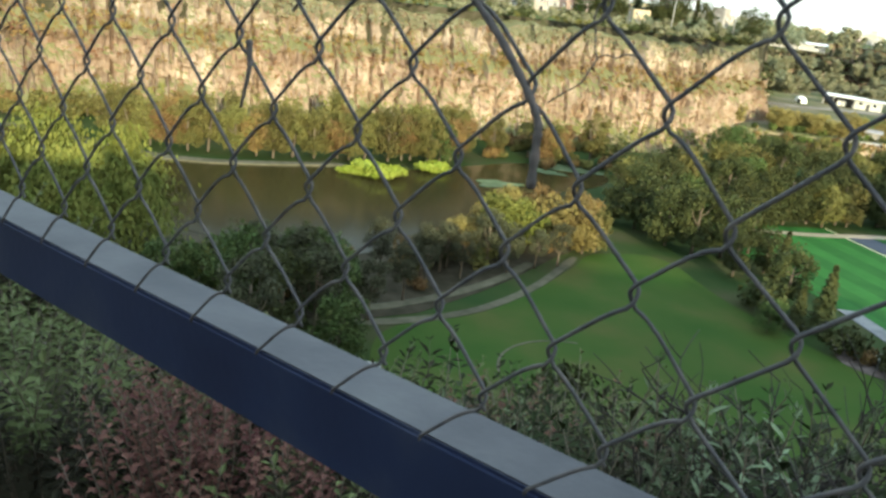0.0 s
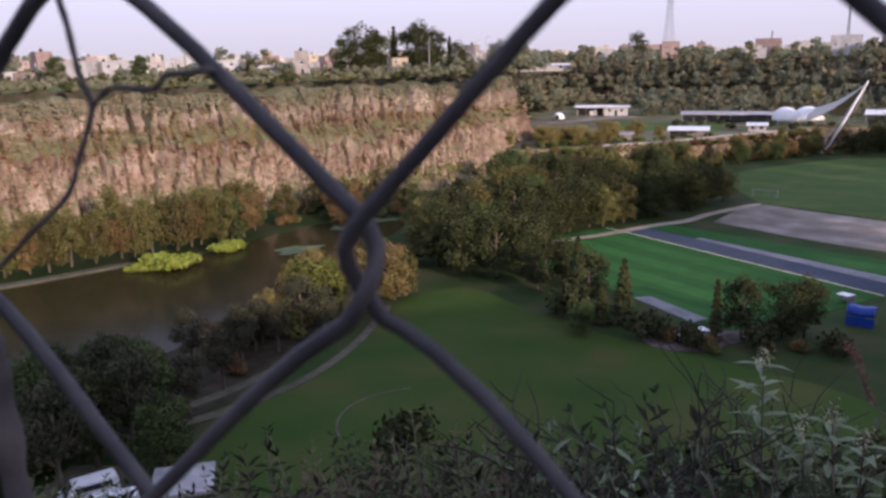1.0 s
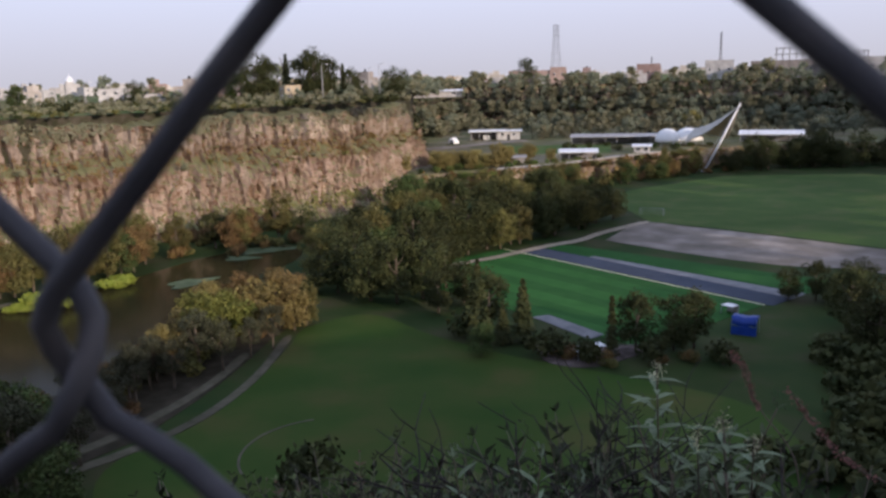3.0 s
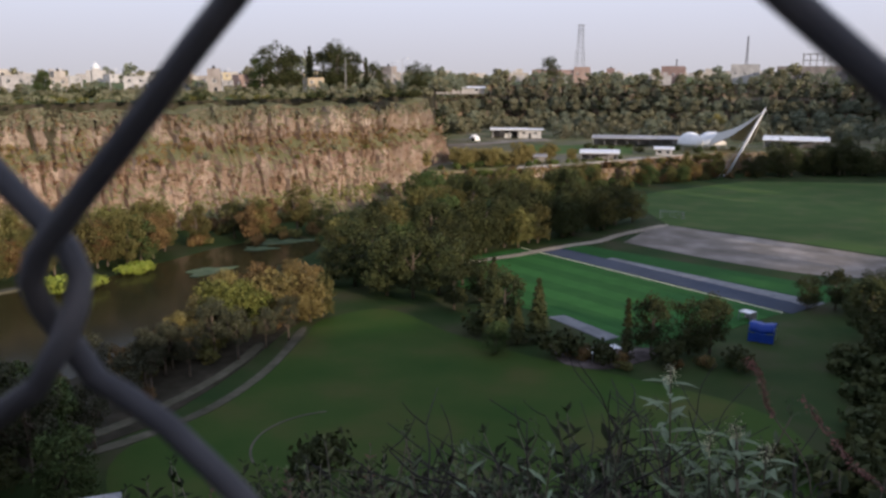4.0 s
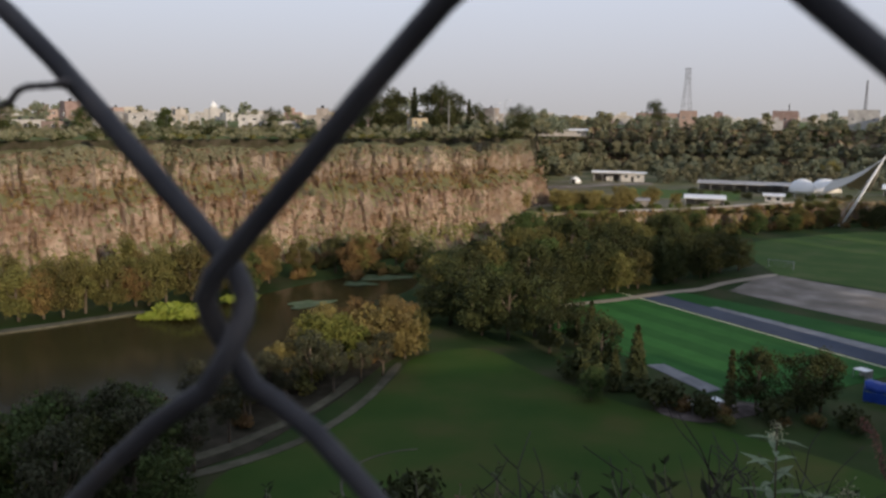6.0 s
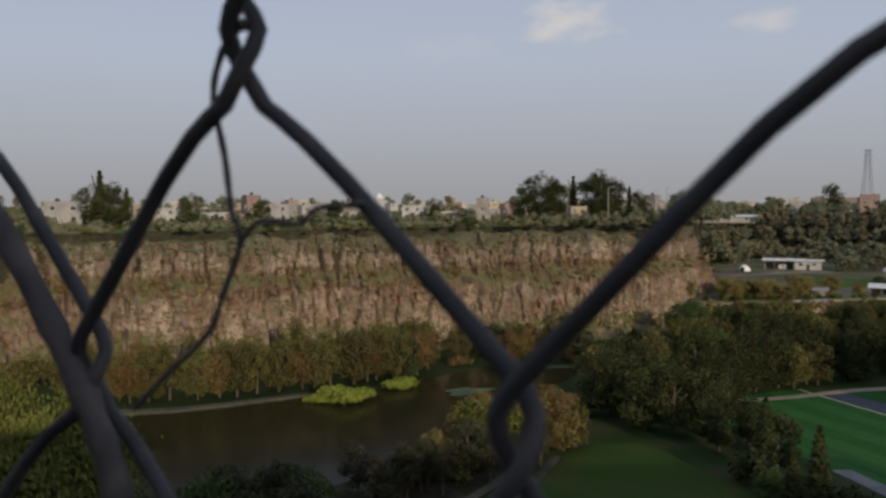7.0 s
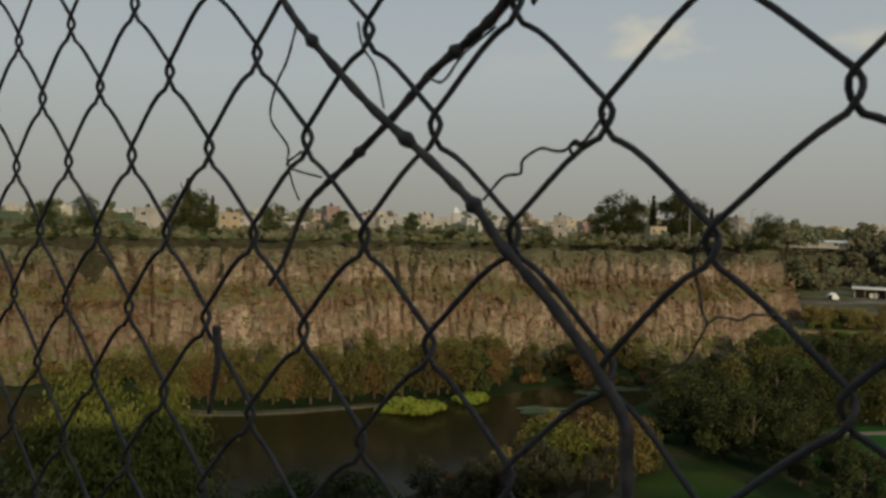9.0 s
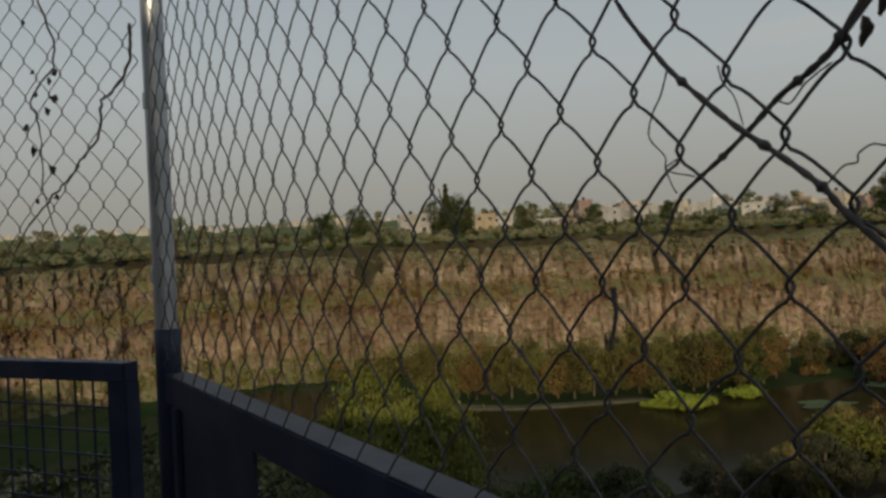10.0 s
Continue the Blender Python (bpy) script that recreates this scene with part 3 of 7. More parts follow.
def arc_strip(name, cx, cy, r, a0, a1, w, z, mat, label, category):
    n = 24
    an = np.radians(np.linspace(a0, a1, n))
    out = [(cx + math.cos(a) * (r + w), cy + math.sin(a) * (r + w)) for a in an] + [(cx + math.cos(a) * r, cy + math.sin(a) * r) for a in an[::-1]]
    return sheet(name, out, z, mat, label, category)


arc_strip("lawn_ring", -27.5, 61.0, 7.2, 120, 225, 0.22, 0.08, M_trail, "thin pale curved edging in the lawn", "edging")

# turf pitch: long side along D, width along N
DV = Vector((32.8, -24.9)).normalized()
NV = Vector((-DV.y, DV.x)) * -1
TURF_O = Vector((-20.6, 142.4))


def turf_pt(u, v):
    """u metres along the far line, v metres towards the near side (negative: beyond the line)."""
    p = TURF_O + DV * u + NV * v
    return (p.x, p.y)


def turf_quad(name, u0, u1, v0, v1, z, mat, label, category):
    return sheet(name, [turf_pt(u0, v0), turf_pt(u1, v0), turf_pt(u1, v1), turf_pt(u0, v1)], z, mat, label, category)


for k in range(8):
    turf_quad("turf_band", -8, 45, 0.5 + k * 3.3, 0.5 + (k + 1) * 3.3, 0.05, M_turf if k % 2 else M_turf_dark, "bright green artificial turf of a small pitch", "pitch")
turf_quad("touch_line", -8, 45, 0.15, 0.45, 0.06, M_line, "pale yellow touch line", "line")
turf_quad("navy_track", -3, 46, -5.4, -0.2, 0.05, M_track, "dark navy running surface", "track")
sheet("grey_walk", [turf_pt(8, -5.5), turf_pt(46, -5.5), turf_pt(46, -9.0), turf_pt(8, -6.9)], 0.06, M_paving, "pale grey concrete strip", "pavement")
sheet("narrow_turf", [turf_pt(-4, -5.6), turf_pt(7.8, -5.6), turf_pt(7.8, -7.0), turf_pt(46, -9.2), turf_pt(46, -19.0), turf_pt(-4, -10.2)], 0.055, M_turf_dark, "narrow green turf strip", "pitch")
sheet("near_walk", [(-15.4, 104.2), (-13.4, 105.6), (-5.6, 98.2), (-7.2, 96.2)], 0.09, M_paving, "grey concrete walk at the pitch end", "pavement")
sheet("bare_ground", [(-9, 157.5), (-2.5, 177.0), (8, 173), (21, 166), (36, 156.5), (44, 150), (42, 132), (31.3, 138.6), (21.5, 139.6), (8, 146)], 0.04, M_sand, "bare trodden sandy ground between pitches", "ground", per=4)
sheet("football_pitch", [(-1.0, 178.6), (-13.0, 216.0), (-3.8, 231), (20.2, 260), (60, 266), (96, 240), (84, 160), (46, 151), (36.2, 158.0), (21, 167.6), (8.4, 174.6)], 0.03, M_field, "large worn green football pitch", "pitch")
pts = [(-36.0, 131.0), (-33.4, 134.4), (-27.2, 141.4), (-20.5, 150.9), (-14.7, 157.4), (-11.0, 165.3), (-3.0, 178.0), (-1.2, 177.2), (-9.4, 164.3), (-13.2, 156.0), (-19.0, 149.6), (-26.0, 140.0), (-32.2, 133.2), (-35, 130)]
sheet("field_path", pts, 0.08, M_path, "beige dirt path along the turf pitch", "path", per=3)

sheet("rubble_ground", [(-13.5, 93.0), (-11.0, 87.0), (-5.4, 86.8), (0.5, 94.9), (-6.6, 93.7)], 0.075, M_rubble, "dull brown bare earth and rubble beside the turf", "ground", per=4)

# terrace beyond the pitches, with its rock front
TERR = [(-64, 206), (-41, 219), (-27, 230), (-13, 248), (3.5, 268), (13, 278), (32, 290), (70, 298), (148, 298)]
TERR_Z = 6.5
sheet("terrace", [(-65, 209.5), (-43, 222), (-29.5, 232.5), (-15.5, 250), (1, 270.5), (11, 281), (31, 293), (70, 301), (148, 301)] + [(140, 352), (94, 404), (30, 430), (-40, 430), (-108, 414), (-100, 330), (-76, 250)], TERR_Z, M_terrace, "raised grassy terrace at the far end of the park", "ground", depth=7)
terr_front, tg, tnx, tny = cliff_strip("terrace_front", TERR[::-1], -0.3, TERR_Z - 0.1, 0.6, 0.5, M_rock, "low brown rock front of the terrace", seed=57.0, rough=0.55, lean=0.25, sway=0.3, cap=(2.5, 0.1))


# ---------------------------------------------------------------- trees
def leaf_cards(rng, pos, nor, size, droop=0.0, long=1.5, ruffle=0.40):
    """Small folded leaf clumps at the places given, each four corners round a spine."""
    n = len(pos)
    d = rng.normal(size=(n, 3))
    d[:, 2] -= droop * 3
    nor = nor + rng.normal(size=(n, 3)) * ruffle
    nor /= np.linalg.norm(nor, axis=1)[:, None] + 1e-9
    d -= nor * (d * nor).sum(1)[:, None]
    d /= np.linalg.norm(d, axis=1)[:, None] + 1e-9
    w = np.cross(nor, d)
    s = size * rng.uniform(0.6, 1.4, n)[:, None]
    a, b = pos - d * s * long * 0.5, pos + d * s * long * 0.5
    c = pos + w * s * 0.5 - nor * s * 0.12
    e = pos - w * s * 0.5 - nor * s * 0.12
    verts = np.stack([a, c, b, e], 1).reshape(-1, 3)
    faces = np.arange(n * 4).reshape(-1, 4)
    return verts, faces


def cloud_mesh(name, rng, blobs, n, size, mat, droop=0.0, long=1.5, inner=0.55, ruffle=0.75):
    """A crown of many leaf clumps spread over and in the blobs (x, y, z, rx, rz)."""
    bl = np.array(blobs, float)
    wts = bl[:, 3] * bl[:, 3]
    pick = rng.choice(len(bl), n, p=wts / wts.sum())
    d = rng.normal(size=(n, 3))
    d /= np.linalg.norm(d, axis=1)[:, None]
    rad = 1 - (1 - inner) * rng.random(n) ** 1.7
    lump = 1 + 0.16 * np.sin(d[:, 0] * 7 + pick) * np.sin(d[:, 1] * 6 + pick * 2) + 0.10 * np.sin(d[:, 2] * 11 + pick)
    off = d * (rad * lump)[:, None] * np.stack([bl[pick, 3], bl[pick, 3], bl[pick, 4]], 1)
    pos = bl[pick, :3] + off
    v, f = leaf_cards(rng, pos, d, size, droop, long, ruffle)
    return mesh_of(name, v, f, mat)


def trunk_mesh(name, rng, h, r, tips):
    """A tapered, slightly bent trunk with limbs that reach into the crown."""
    bend = rng.normal(size=2) * 0.05 * h
    pts = [(bend[0] * s * s, bend[1] * s * s, h * s - 0.15) for s in np.linspace(0, 1, 6)]
    parts = [tube_arrays(pts, np.linspace(r, r * 0.45, 6), 7)]
    for t in tips:
        base = np.array(pts[rng.integers(2, 5)])
        t = np.array(t, float)
        mid = (base + t) / 2 + np.array([0, 0, -0.06 * h]) + rng.normal(size=3) * 0.03 * h
        parts.append(tube_arrays(smooth_line([base, mid, t], 3), np.linspace(r * 0.42, r * 0.1, 7), 4))
    v, f = joined(parts)
    return mesh_of(name, v, f, M_bark, smooth=True)


PROTO = {}


def proto(key, label, category, trunk, crown):
    ob = root(category.replace(" ", "_"), label, category)
    part("trunk", trunk, ob)
    part("crown", crown, ob)
    PROTO[key] = [ob, False]


def make_broad(key, seed, h, wide, n, leaf, mat, label, category="tree", blobs_n=36, low=0.06, droop=0.0, long=1.5, limbs=6):
    """A broad-leaved tree h high and wide across."""
    rng = np.random.default_rng(seed)
    bl = []
    for k in range(blobs_n):
        a, q = rng.uniform(0, 2 * np.pi), rng.random() ** 0.5
        zz = h * rng.uniform(low + 0.12, 0.86)
        rr = wide * 0.5 * (1 - 0.55 * ((zz / h - 0.55) / 0.5) ** 2) * 0.80 * q
        br = wide * rng.uniform(0.10, 0.19)
        bl.append((math.cos(a) * rr, math.sin(a) * rr, min(zz, h - br * 0.8), br, br * rng.uniform(0.75, 1.0)))
    bl.append((0, 0, h - wide * 0.2, wide * 0.2, wide * 0.2))
    crown = cloud_mesh("crown", rng, bl, n, leaf, mat, droop, long, ruffle=0.8)
    trunk = trunk_mesh("trunk", rng, h * 0.7, 0.035 * h * 0.6 + 0.05, [b[:3] for b in bl[:limbs]])
    proto(key, label, category, trunk, crown)


def make_bush(key, seed, h, wide, n, leaf, mat, label, category="bush", long=1.5):
    rng = np.random.default_rng(seed)
    bl = [(rng.normal() * wide * 0.17, rng.normal() * wide * 0.17, h * rng.uniform(0.3, 0.62), wide * rng.uniform(0.18, 0.3), h * rng.uniform(0.26, 0.38)) for k in range(7)]
    crown = cloud_mesh("crown", rng, bl, n, leaf, mat, 0, long)
    trunk = trunk_mesh("trunk", rng, h * 0.5, 0.05 + 0.012 * h, [b[:3] for b in bl[:4]])
    proto(key, label, category, trunk, crown)


def make_conifer(key, seed, h, wide, n, leaf, mat, label, tiers=9, category="conifer"):
    """Tiers of boughs round a straight stem, pointed at the top."""
    rng = np.random.default_rng(seed)
    pos, nor = [], []
    for k in range(n):
        t = rng.random() ** 0.75
        tier = (round(t * tiers) + rng.normal() * 0.16) / tiers
        r = wide * 0.5 * (1 - min(tier, 0.99)) ** 0.8 * rng.random() ** 0.5 * (0.75 + 0.25 * math.sin(rng.integers(0, 7) * 2.1 + tier * 9))
        a = rng.uniform(0, 2 * np.pi)
        pos.append((math.cos(a) * r, math.sin(a) * r, h * (0.1 + 0.9 * tier) - 0.25 * r))
        nor.append((math.cos(a) * 0.5, math.sin(a) * 0.5, 1))
    v, f = leaf_cards(rng, np.array(pos), np.array(nor, float), leaf, 0.2, 1.8)
    proto(key, label, category, trunk_mesh("trunk", rng, h * 0.97, 0.02 * h + 0.05, []), mesh_of("crown", v, f, mat))


def make_willow(key, seed, h, wide, n, leaf, mat, label):
    """A weeping crown: long hanging curtains of leaves from arching limbs."""
    rng = np.random.default_rng(seed)
    pos, nor, tips = [], [], []
    heads = 26
    for k in range(heads):
        a, q = rng.uniform(0, 2 * np.pi), math.sqrt(rng.random())
        r = wide * 0.5 * q
        top = h * (1 - 0.55 * q ** 1.3) * rng.uniform(0.86, 1.0)
        drop = h * rng.uniform(0.3, 0.55) * (0.6 + 0.4 * q)
        cx, cy = math.cos(a) * r, math.sin(a) * r
        tips.append((cx * 0.85, cy * 0.85, top - 1))
        for i in range(n // heads):
            s = rng.random()
            sp = wide * 0.085 * (0.7 + 0.7 * math.sqrt(s))
            pos.append((cx * (1 + 0.10 * s) + rng.normal() * sp, cy * (1 + 0.10 * s) + rng.normal() * sp, max(0.4, top - drop * s + rng.normal() * 0.25)))
            nor.append((math.cos(a) + rng.normal() * 0.5, math.sin(a) + rng.normal() * 0.5, 0.35))
    v, f = leaf_cards(rng, np.array(pos), np.array(nor), leaf, 1.2, 2.2)
    proto(key, label, "willow tree", trunk_mesh("trunk", rng, h * 0.6, 0.5, tips[:9]), mesh_of("crown", v, f, mat))




def plant(key, x, y, z, size=1.0, turn=0.0, tall=1.0, group=""):
    """Sets one plant of that kind; the first one placed is the original."""
    m = Matrix.Translation((x, y, z)) @ Matrix.Rotation(turn, 4, 'Z') @ Matrix.Diagonal((size, size, size * tall, 1))
    ob, used = PROTO[key]
    if not used:
        ob.matrix_basis = m
        PROTO[key][1] = True
    else:
        ob = copy_thing(ob, Matrix.Identity(4))
        ob.matrix_basis = m
    if group:
        ob["group"] = group
    return ob


make_broad("dark1", 11, 11, 10, 4600, 0.27, L_dark, "dark green broad-leaved park tree")
make_broad("dark2", 12, 12, 8.5, 4300, 0.27, L_dark, "tall dark green park tree")
make_broad("green1", 13, 9, 8, 3800, 0.26, L_green, "mid-green park tree with a rounded crown")
make_broad("olive1", 14, 10, 8, 4200, 0.26, L_olive, "olive-brown tree at the pond's edge")
make_broad("olive2", 15, 10.5, 7, 4000, 0.26, L_olive, "slender olive tree at the pond's edge", droop=0.4)
make_broad("brown1", 16, 9, 8, 3600, 0.26, L_brown, "autumn brown tree with thinning leaves")
make_broad("ochre1", 17, 7.5, 7.5, 3000, 0.26, L_gold, "yellow-green tree with sunlit top")
make_broad("grey1", 18, 10.5, 6.2, 3000, 0.21, L_twiggy, "thin grey-green tree with a bare lower trunk", blobs_n=26, low=0.26, limbs=14)
make_broad("lime1", 22, 7.5, 7.6, 3600, 0.24, L_willow, "rounded yellow-green tree beside the pond", blobs_n=24)
make_broad("amber1", 23, 9.0, 7.0, 3000, 0.24, L_amber, "amber autumn tree with thinning leaves", blobs_n=26, low=0.12, limbs=10)
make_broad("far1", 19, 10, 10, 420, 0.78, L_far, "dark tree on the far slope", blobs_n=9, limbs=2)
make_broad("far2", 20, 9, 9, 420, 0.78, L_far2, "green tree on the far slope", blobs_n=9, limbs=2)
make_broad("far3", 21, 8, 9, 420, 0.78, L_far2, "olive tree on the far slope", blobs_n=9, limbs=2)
make_bush("bush_dark", 31, 3.2, 4.5, 560, 0.34, L_dark, "dark green rounded park shrub")
make_bush("bush_olive", 32, 3.0, 4.5, 560, 0.34, L_olive, "olive-brown shrub at the cliff foot")
make_bush("bush_brown", 33, 3.0, 5.0, 560, 0.34, L_brown, "dry brown shrub at the cliff foot")
make_bush("bush_green", 34, 2.6, 4.0, 700, 0.30, L_green, "fresh green rounded park shrub")
make_bush("reeds", 35, 3.2, 9.0, 2200, 0.28, L_lime, "bright lime-green reed clump in the pond", category="reeds", long=3.0)
make_bush("red_bush", 36, 3.0, 4.0, 800, 0.25, L_red, "dusky red shrub on the slope")
make_bush("hedge1", 37, 3.0, 5.0, 210, 0.5, L_dark, "dark green hedge shrub on the plateau")
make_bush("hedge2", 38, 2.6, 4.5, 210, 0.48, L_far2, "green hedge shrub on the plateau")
make_bush("hedge3", 39, 2.4, 4.5, 210, 0.46, L_olive, "olive hedge shrub on the plateau")
make_bush("bush_sunny", 40, 3.2, 4.6, 800, 0.28, L_sunny, "sunlit yellow-green shrub on the terrace")
make_conifer("fir", 41, 8, 4.6, 1500, 0.42, L_dark, "dark green conifer at the pitch edge")
make_conifer("thin_fir", 42, 7.5, 2.4, 800, 0.40, L_dark, "slim dark conifer beside the pitch")
make_conifer("cypress", 43, 9, 3.0, 1200, 0.45, L_dark, "dark conifer among houses")
make_willow("willow", 51, 19.0, 15.5, 20000, 0.25, L_willow, "large yellow-green weeping willow by the pond")

R = np.random.default_rng(7)


def grove(keys, n, place, size=(0.8, 1.15), group=""):
    for k in range(n):
        x, y, z = place(k)
        s = R.uniform(*size)
        plant(keys[R.integers(len(keys))], x, y, z, s, R.uniform(0, 6.28), R.uniform(0.9, 1.1), group)


def woods(name, keys, n, place, size, label, category="woodland"):
    """Many plants nobody could count, joined as one."""
    vs, fs, mi, mats, off = [], [], [], [], 0
    for k in range(n):
        x, y, z = place(k)
        s, a = R.uniform(*size), R.uniform(0, 6.28)
        ob = PROTO[keys[R.integers(len(keys))]][0]
        for ch in ob.children:
            if ch.name.startswith("trunk") and category in ("hedge", "scrub"):
                continue
            me = ch.data
            co = np.empty(len(me.vertices) * 3)
            me.vertices.foreach_get("co", co)
            co = co.reshape(-1, 3) * (s * R.uniform(0.9, 1.1))
            c, q = math.cos(a), math.sin(a)
            vs.append(np.stack([co[:, 0] * c - co[:, 1] * q + x, co[:, 0] * q + co[:, 1] * c + y, co[:, 2] + z], 1))
            if me.materials[0] not in mats:
                mats.append(me.materials[0])
            m = mats.index(me.materials[0])
            for p in me.polygons:
                fs.append([v + off for v in p.vertices])
                mi.append(m)
            off += len(co)
    return tagged(new(name, mesh_of(name, np.concatenate(vs), fs, mats, idx=mi)), label, category, kind="stuff")


def along(line, spread, z=0.0):
    pl = np.array(line, float)
    seg = np.concatenate([[0], np.cumsum(np.linalg.norm(np.diff(pl, axis=0), axis=1))])

    def place(k):
        s = R.uniform(0, seg[-1])
        x, y = np.interp(s, seg, pl[:, 0]), np.interp(s, seg, pl[:, 1])
        return x + R.normal() * spread, y + R.normal() * spread, z
    return place


def by_polar(az0, az1, r0, r1, z=0.0):
    def place(k):
        p = polar(R.uniform(az0, az1), R.uniform(r0, r1), z)
        return p.x, p.y, z
    return place


# far bank of the pond: a close row of olive willows, brush behind
bank = [(-124, 74), (-112, 80), (-104, 90), (-98, 101), (-92, 112), (-89, 121)]
for i in range(20):
    s = i / 19
    pl = np.array(bank)
    q = np.linspace(0, 1, len(bank))
    x, y = np.interp(s, q, pl[:, 0]), np.interp(s, q, pl[:, 1])
    plant(["olive1", "olive2", "olive1", "brown1"][i % 4], x + R.normal() * 0.8, y + R.normal() * 0.8, 0, R.uniform(0.78, 1.0), R.uniform(0, 6), 1.0, "trees along the pond")
grove(["olive2", "brown1", "olive1"], 14, along([(-134, 78), (-116, 98), (-100, 124), (-92, 134)], 2.0), (0.7, 1.0), "trees along the pond")
grove(["bush_brown", "bush_olive"], 34, along([(-150, 62), (-138, 84), (-116, 114), (-96, 142), (-80, 166)], 3.0), (0.9, 1.7), "cliff foot shrubs")
grove(["brown1", "olive2", "bush_olive", "bush_brown"], 22, along([(-90, 128), (-84, 138), (-72, 150), (-62, 160)], 4.5), (0.6, 1.0), "cliff foot trees")
plant("green1", -89, 118, 0, 0.9, 1.0, 1.0)
plant("dark1", -69, 150, 0, 0.75, 2.0, 0.9)
plant("dark2", -84, 141, 0, 0.8, 0.4, 0.8)
# reed clumps
plant("reeds", -86.5, 98.5, -0.2, 1.0, 0.9, 0.85, "reed clumps")
plant("reeds", -85.0, 110.5, -0.2, 0.72, 2.2, 0.9, "reed clumps")
plant("reeds", -89.5, 95.0, -0.2, 0.5, 4.0, 0.9, "reed clumps")
# willow on the near shore
plant("willow", -76.5, 41.5, 0, 1.0, 0.0)
plant("willow", -84.5, 38.5, 0, 0.66, 2.0)
grove(["ochre1", "olive1"], 4, along([(-84, 46), (-78, 38), (-70, 34)], 3), (0.7, 1.1), "trees beside the willow")
# near shore trees
for az, r, key, s in ((44.0, 72, "green1", 0.98), (46, 76, "grey1", 0.9), (49, 74, "grey1", 1.0), (51.5, 68, "green1", 0.9), (40.5, 84, "grey1", 0.8), (45, 68, "grey1", 0.85),
                      (53, 76, "lime1", 0.9), (51.0, 70, "lime1", 0.8), (47.5, 66, "dark2", 0.7), (38.5, 78, "grey1", 0.75), (41, 72, "grey1", 0.75), (37, 84, "grey1", 0.7), (55.5, 70, "green1", 0.9), (50, 62, "grey1", 0.9),
                      (43, 63, "green1", 0.7), (35.5, 90, "grey1", 0.65)):
    p = polar(az, r)
    plant(key, p.x, p.y, 0, s * (0.84 if r > 71 else 1.05), R.uniform(0, 6), 1.0, "near shore trees")
# sunlit cluster between pond and lawn: yellow-green, amber and brown crowns, thin grey trees in its shade
for az, r, key, s in ((32.0, 98, "lime1", 1.05), (33.6, 97, "ochre1", 0.85), (30.4, 101, "lime1", 0.95), (28.4, 103, "ochre1", 1.05), (27.0, 105, "amber1", 0.95), (25.8, 104, "ochre1", 0.8), (29.4, 108, "brown1", 0.85),
                      (31.6, 107, "amber1", 0.8), (26.4, 110, "brown1", 0.8), (24.9, 106, "olive1", 0.6), (34.8, 95, "amber1", 0.6), (36.2, 92, "brown1", 0.5), (37.4, 90, "amber1", 0.42), (38.2, 88, "brown1", 0.45),
                      (27.4, 97, "grey1", 0.55), (29.0, 94.5, "grey1", 0.5), (31.0, 91, "grey1", 0.62), (32.6, 92, "grey1", 0.72), (34.4, 87, "grey1", 0.55), (36.0, 88, "grey1", 0.6), (37.4, 86, "grey1", 0.62), (35.2, 93, "bush_brown", 1.1), (33.2, 93, "bush_olive", 1.0)):
    p = polar(az, r)
    plant(key, p.x, p.y, 0, s, R.uniform(0, 6), 1.0, "trees between pond and lawn")
grove(["bush_brown", "bush_olive", "bush_brown", "bush_dark"], 34, along([(-49, 96), (-54, 84), (-56, 72), (-57, 60), (-62, 50), (-70, 44)], 3.2), (0.5, 1.0), "brush under the trees by the pond")
# dark clump at the lawn's end
for az, r, key, s in ((22.5, 122, "dark1", 1.0), (20.2, 116, "dark1", 0.95), (18.3, 114, "dark2", 0.85), (16.4, 116, "dark1", 0.85), (21.2, 130, "dark2", 0.95), (18.8, 128, "green1", 1.0), (16.2, 128, "dark1", 0.9),
                      (23.8, 132, "olive1", 0.9), (14.7, 121, "dark2", 0.7), (19.8, 140, "olive1", 1.1), (22.0, 142, "dark1", 0.85), (17.0, 140, "dark2", 0.95), (14.8, 134, "dark1", 0.8), (24.6, 122, "bush_dark", 1.2),
                      (13.4, 113, "dark1", 0.6), (15.3, 108, "dark2", 0.55), (12.4, 108, "fir", 0.9)):
    p = polar(az, r)
    plant(key, p.x, p.y, 0, s, R.uniform(0, 6), 1.0, "dark park trees")
# row behind the turf pitch, several deep
grove(["dark1", "dark2", "dark1", "olive1"], 24, along([(-37, 140), (-29, 148), (-22, 158), (-15, 170), (-12, 178)], 1.6), (0.72, 0.95), "tree row behind the pitch")
grove(["dark2", "olive1", "green1", "olive2"], 26, along([(-48, 150), (-38, 166), (-28, 186), (-19, 204)], 4.0), (0.75, 1.05), "tree row behind the pitch")
grove(["dark1", "green1", "bush_dark"], 14, along([(-64, 176), (-54, 186), (-48, 200), (-36, 212)], 3.0), (0.7, 1.05), "trees at the cliff corner")
grove(["bush_olive", "bush_brown", "bush_green"], 20, along([(-52, 206), (-30, 219), (-14, 236), (4, 258), (26, 272)], 1.5), (0.6, 1.1), "shrubs under the terrace")
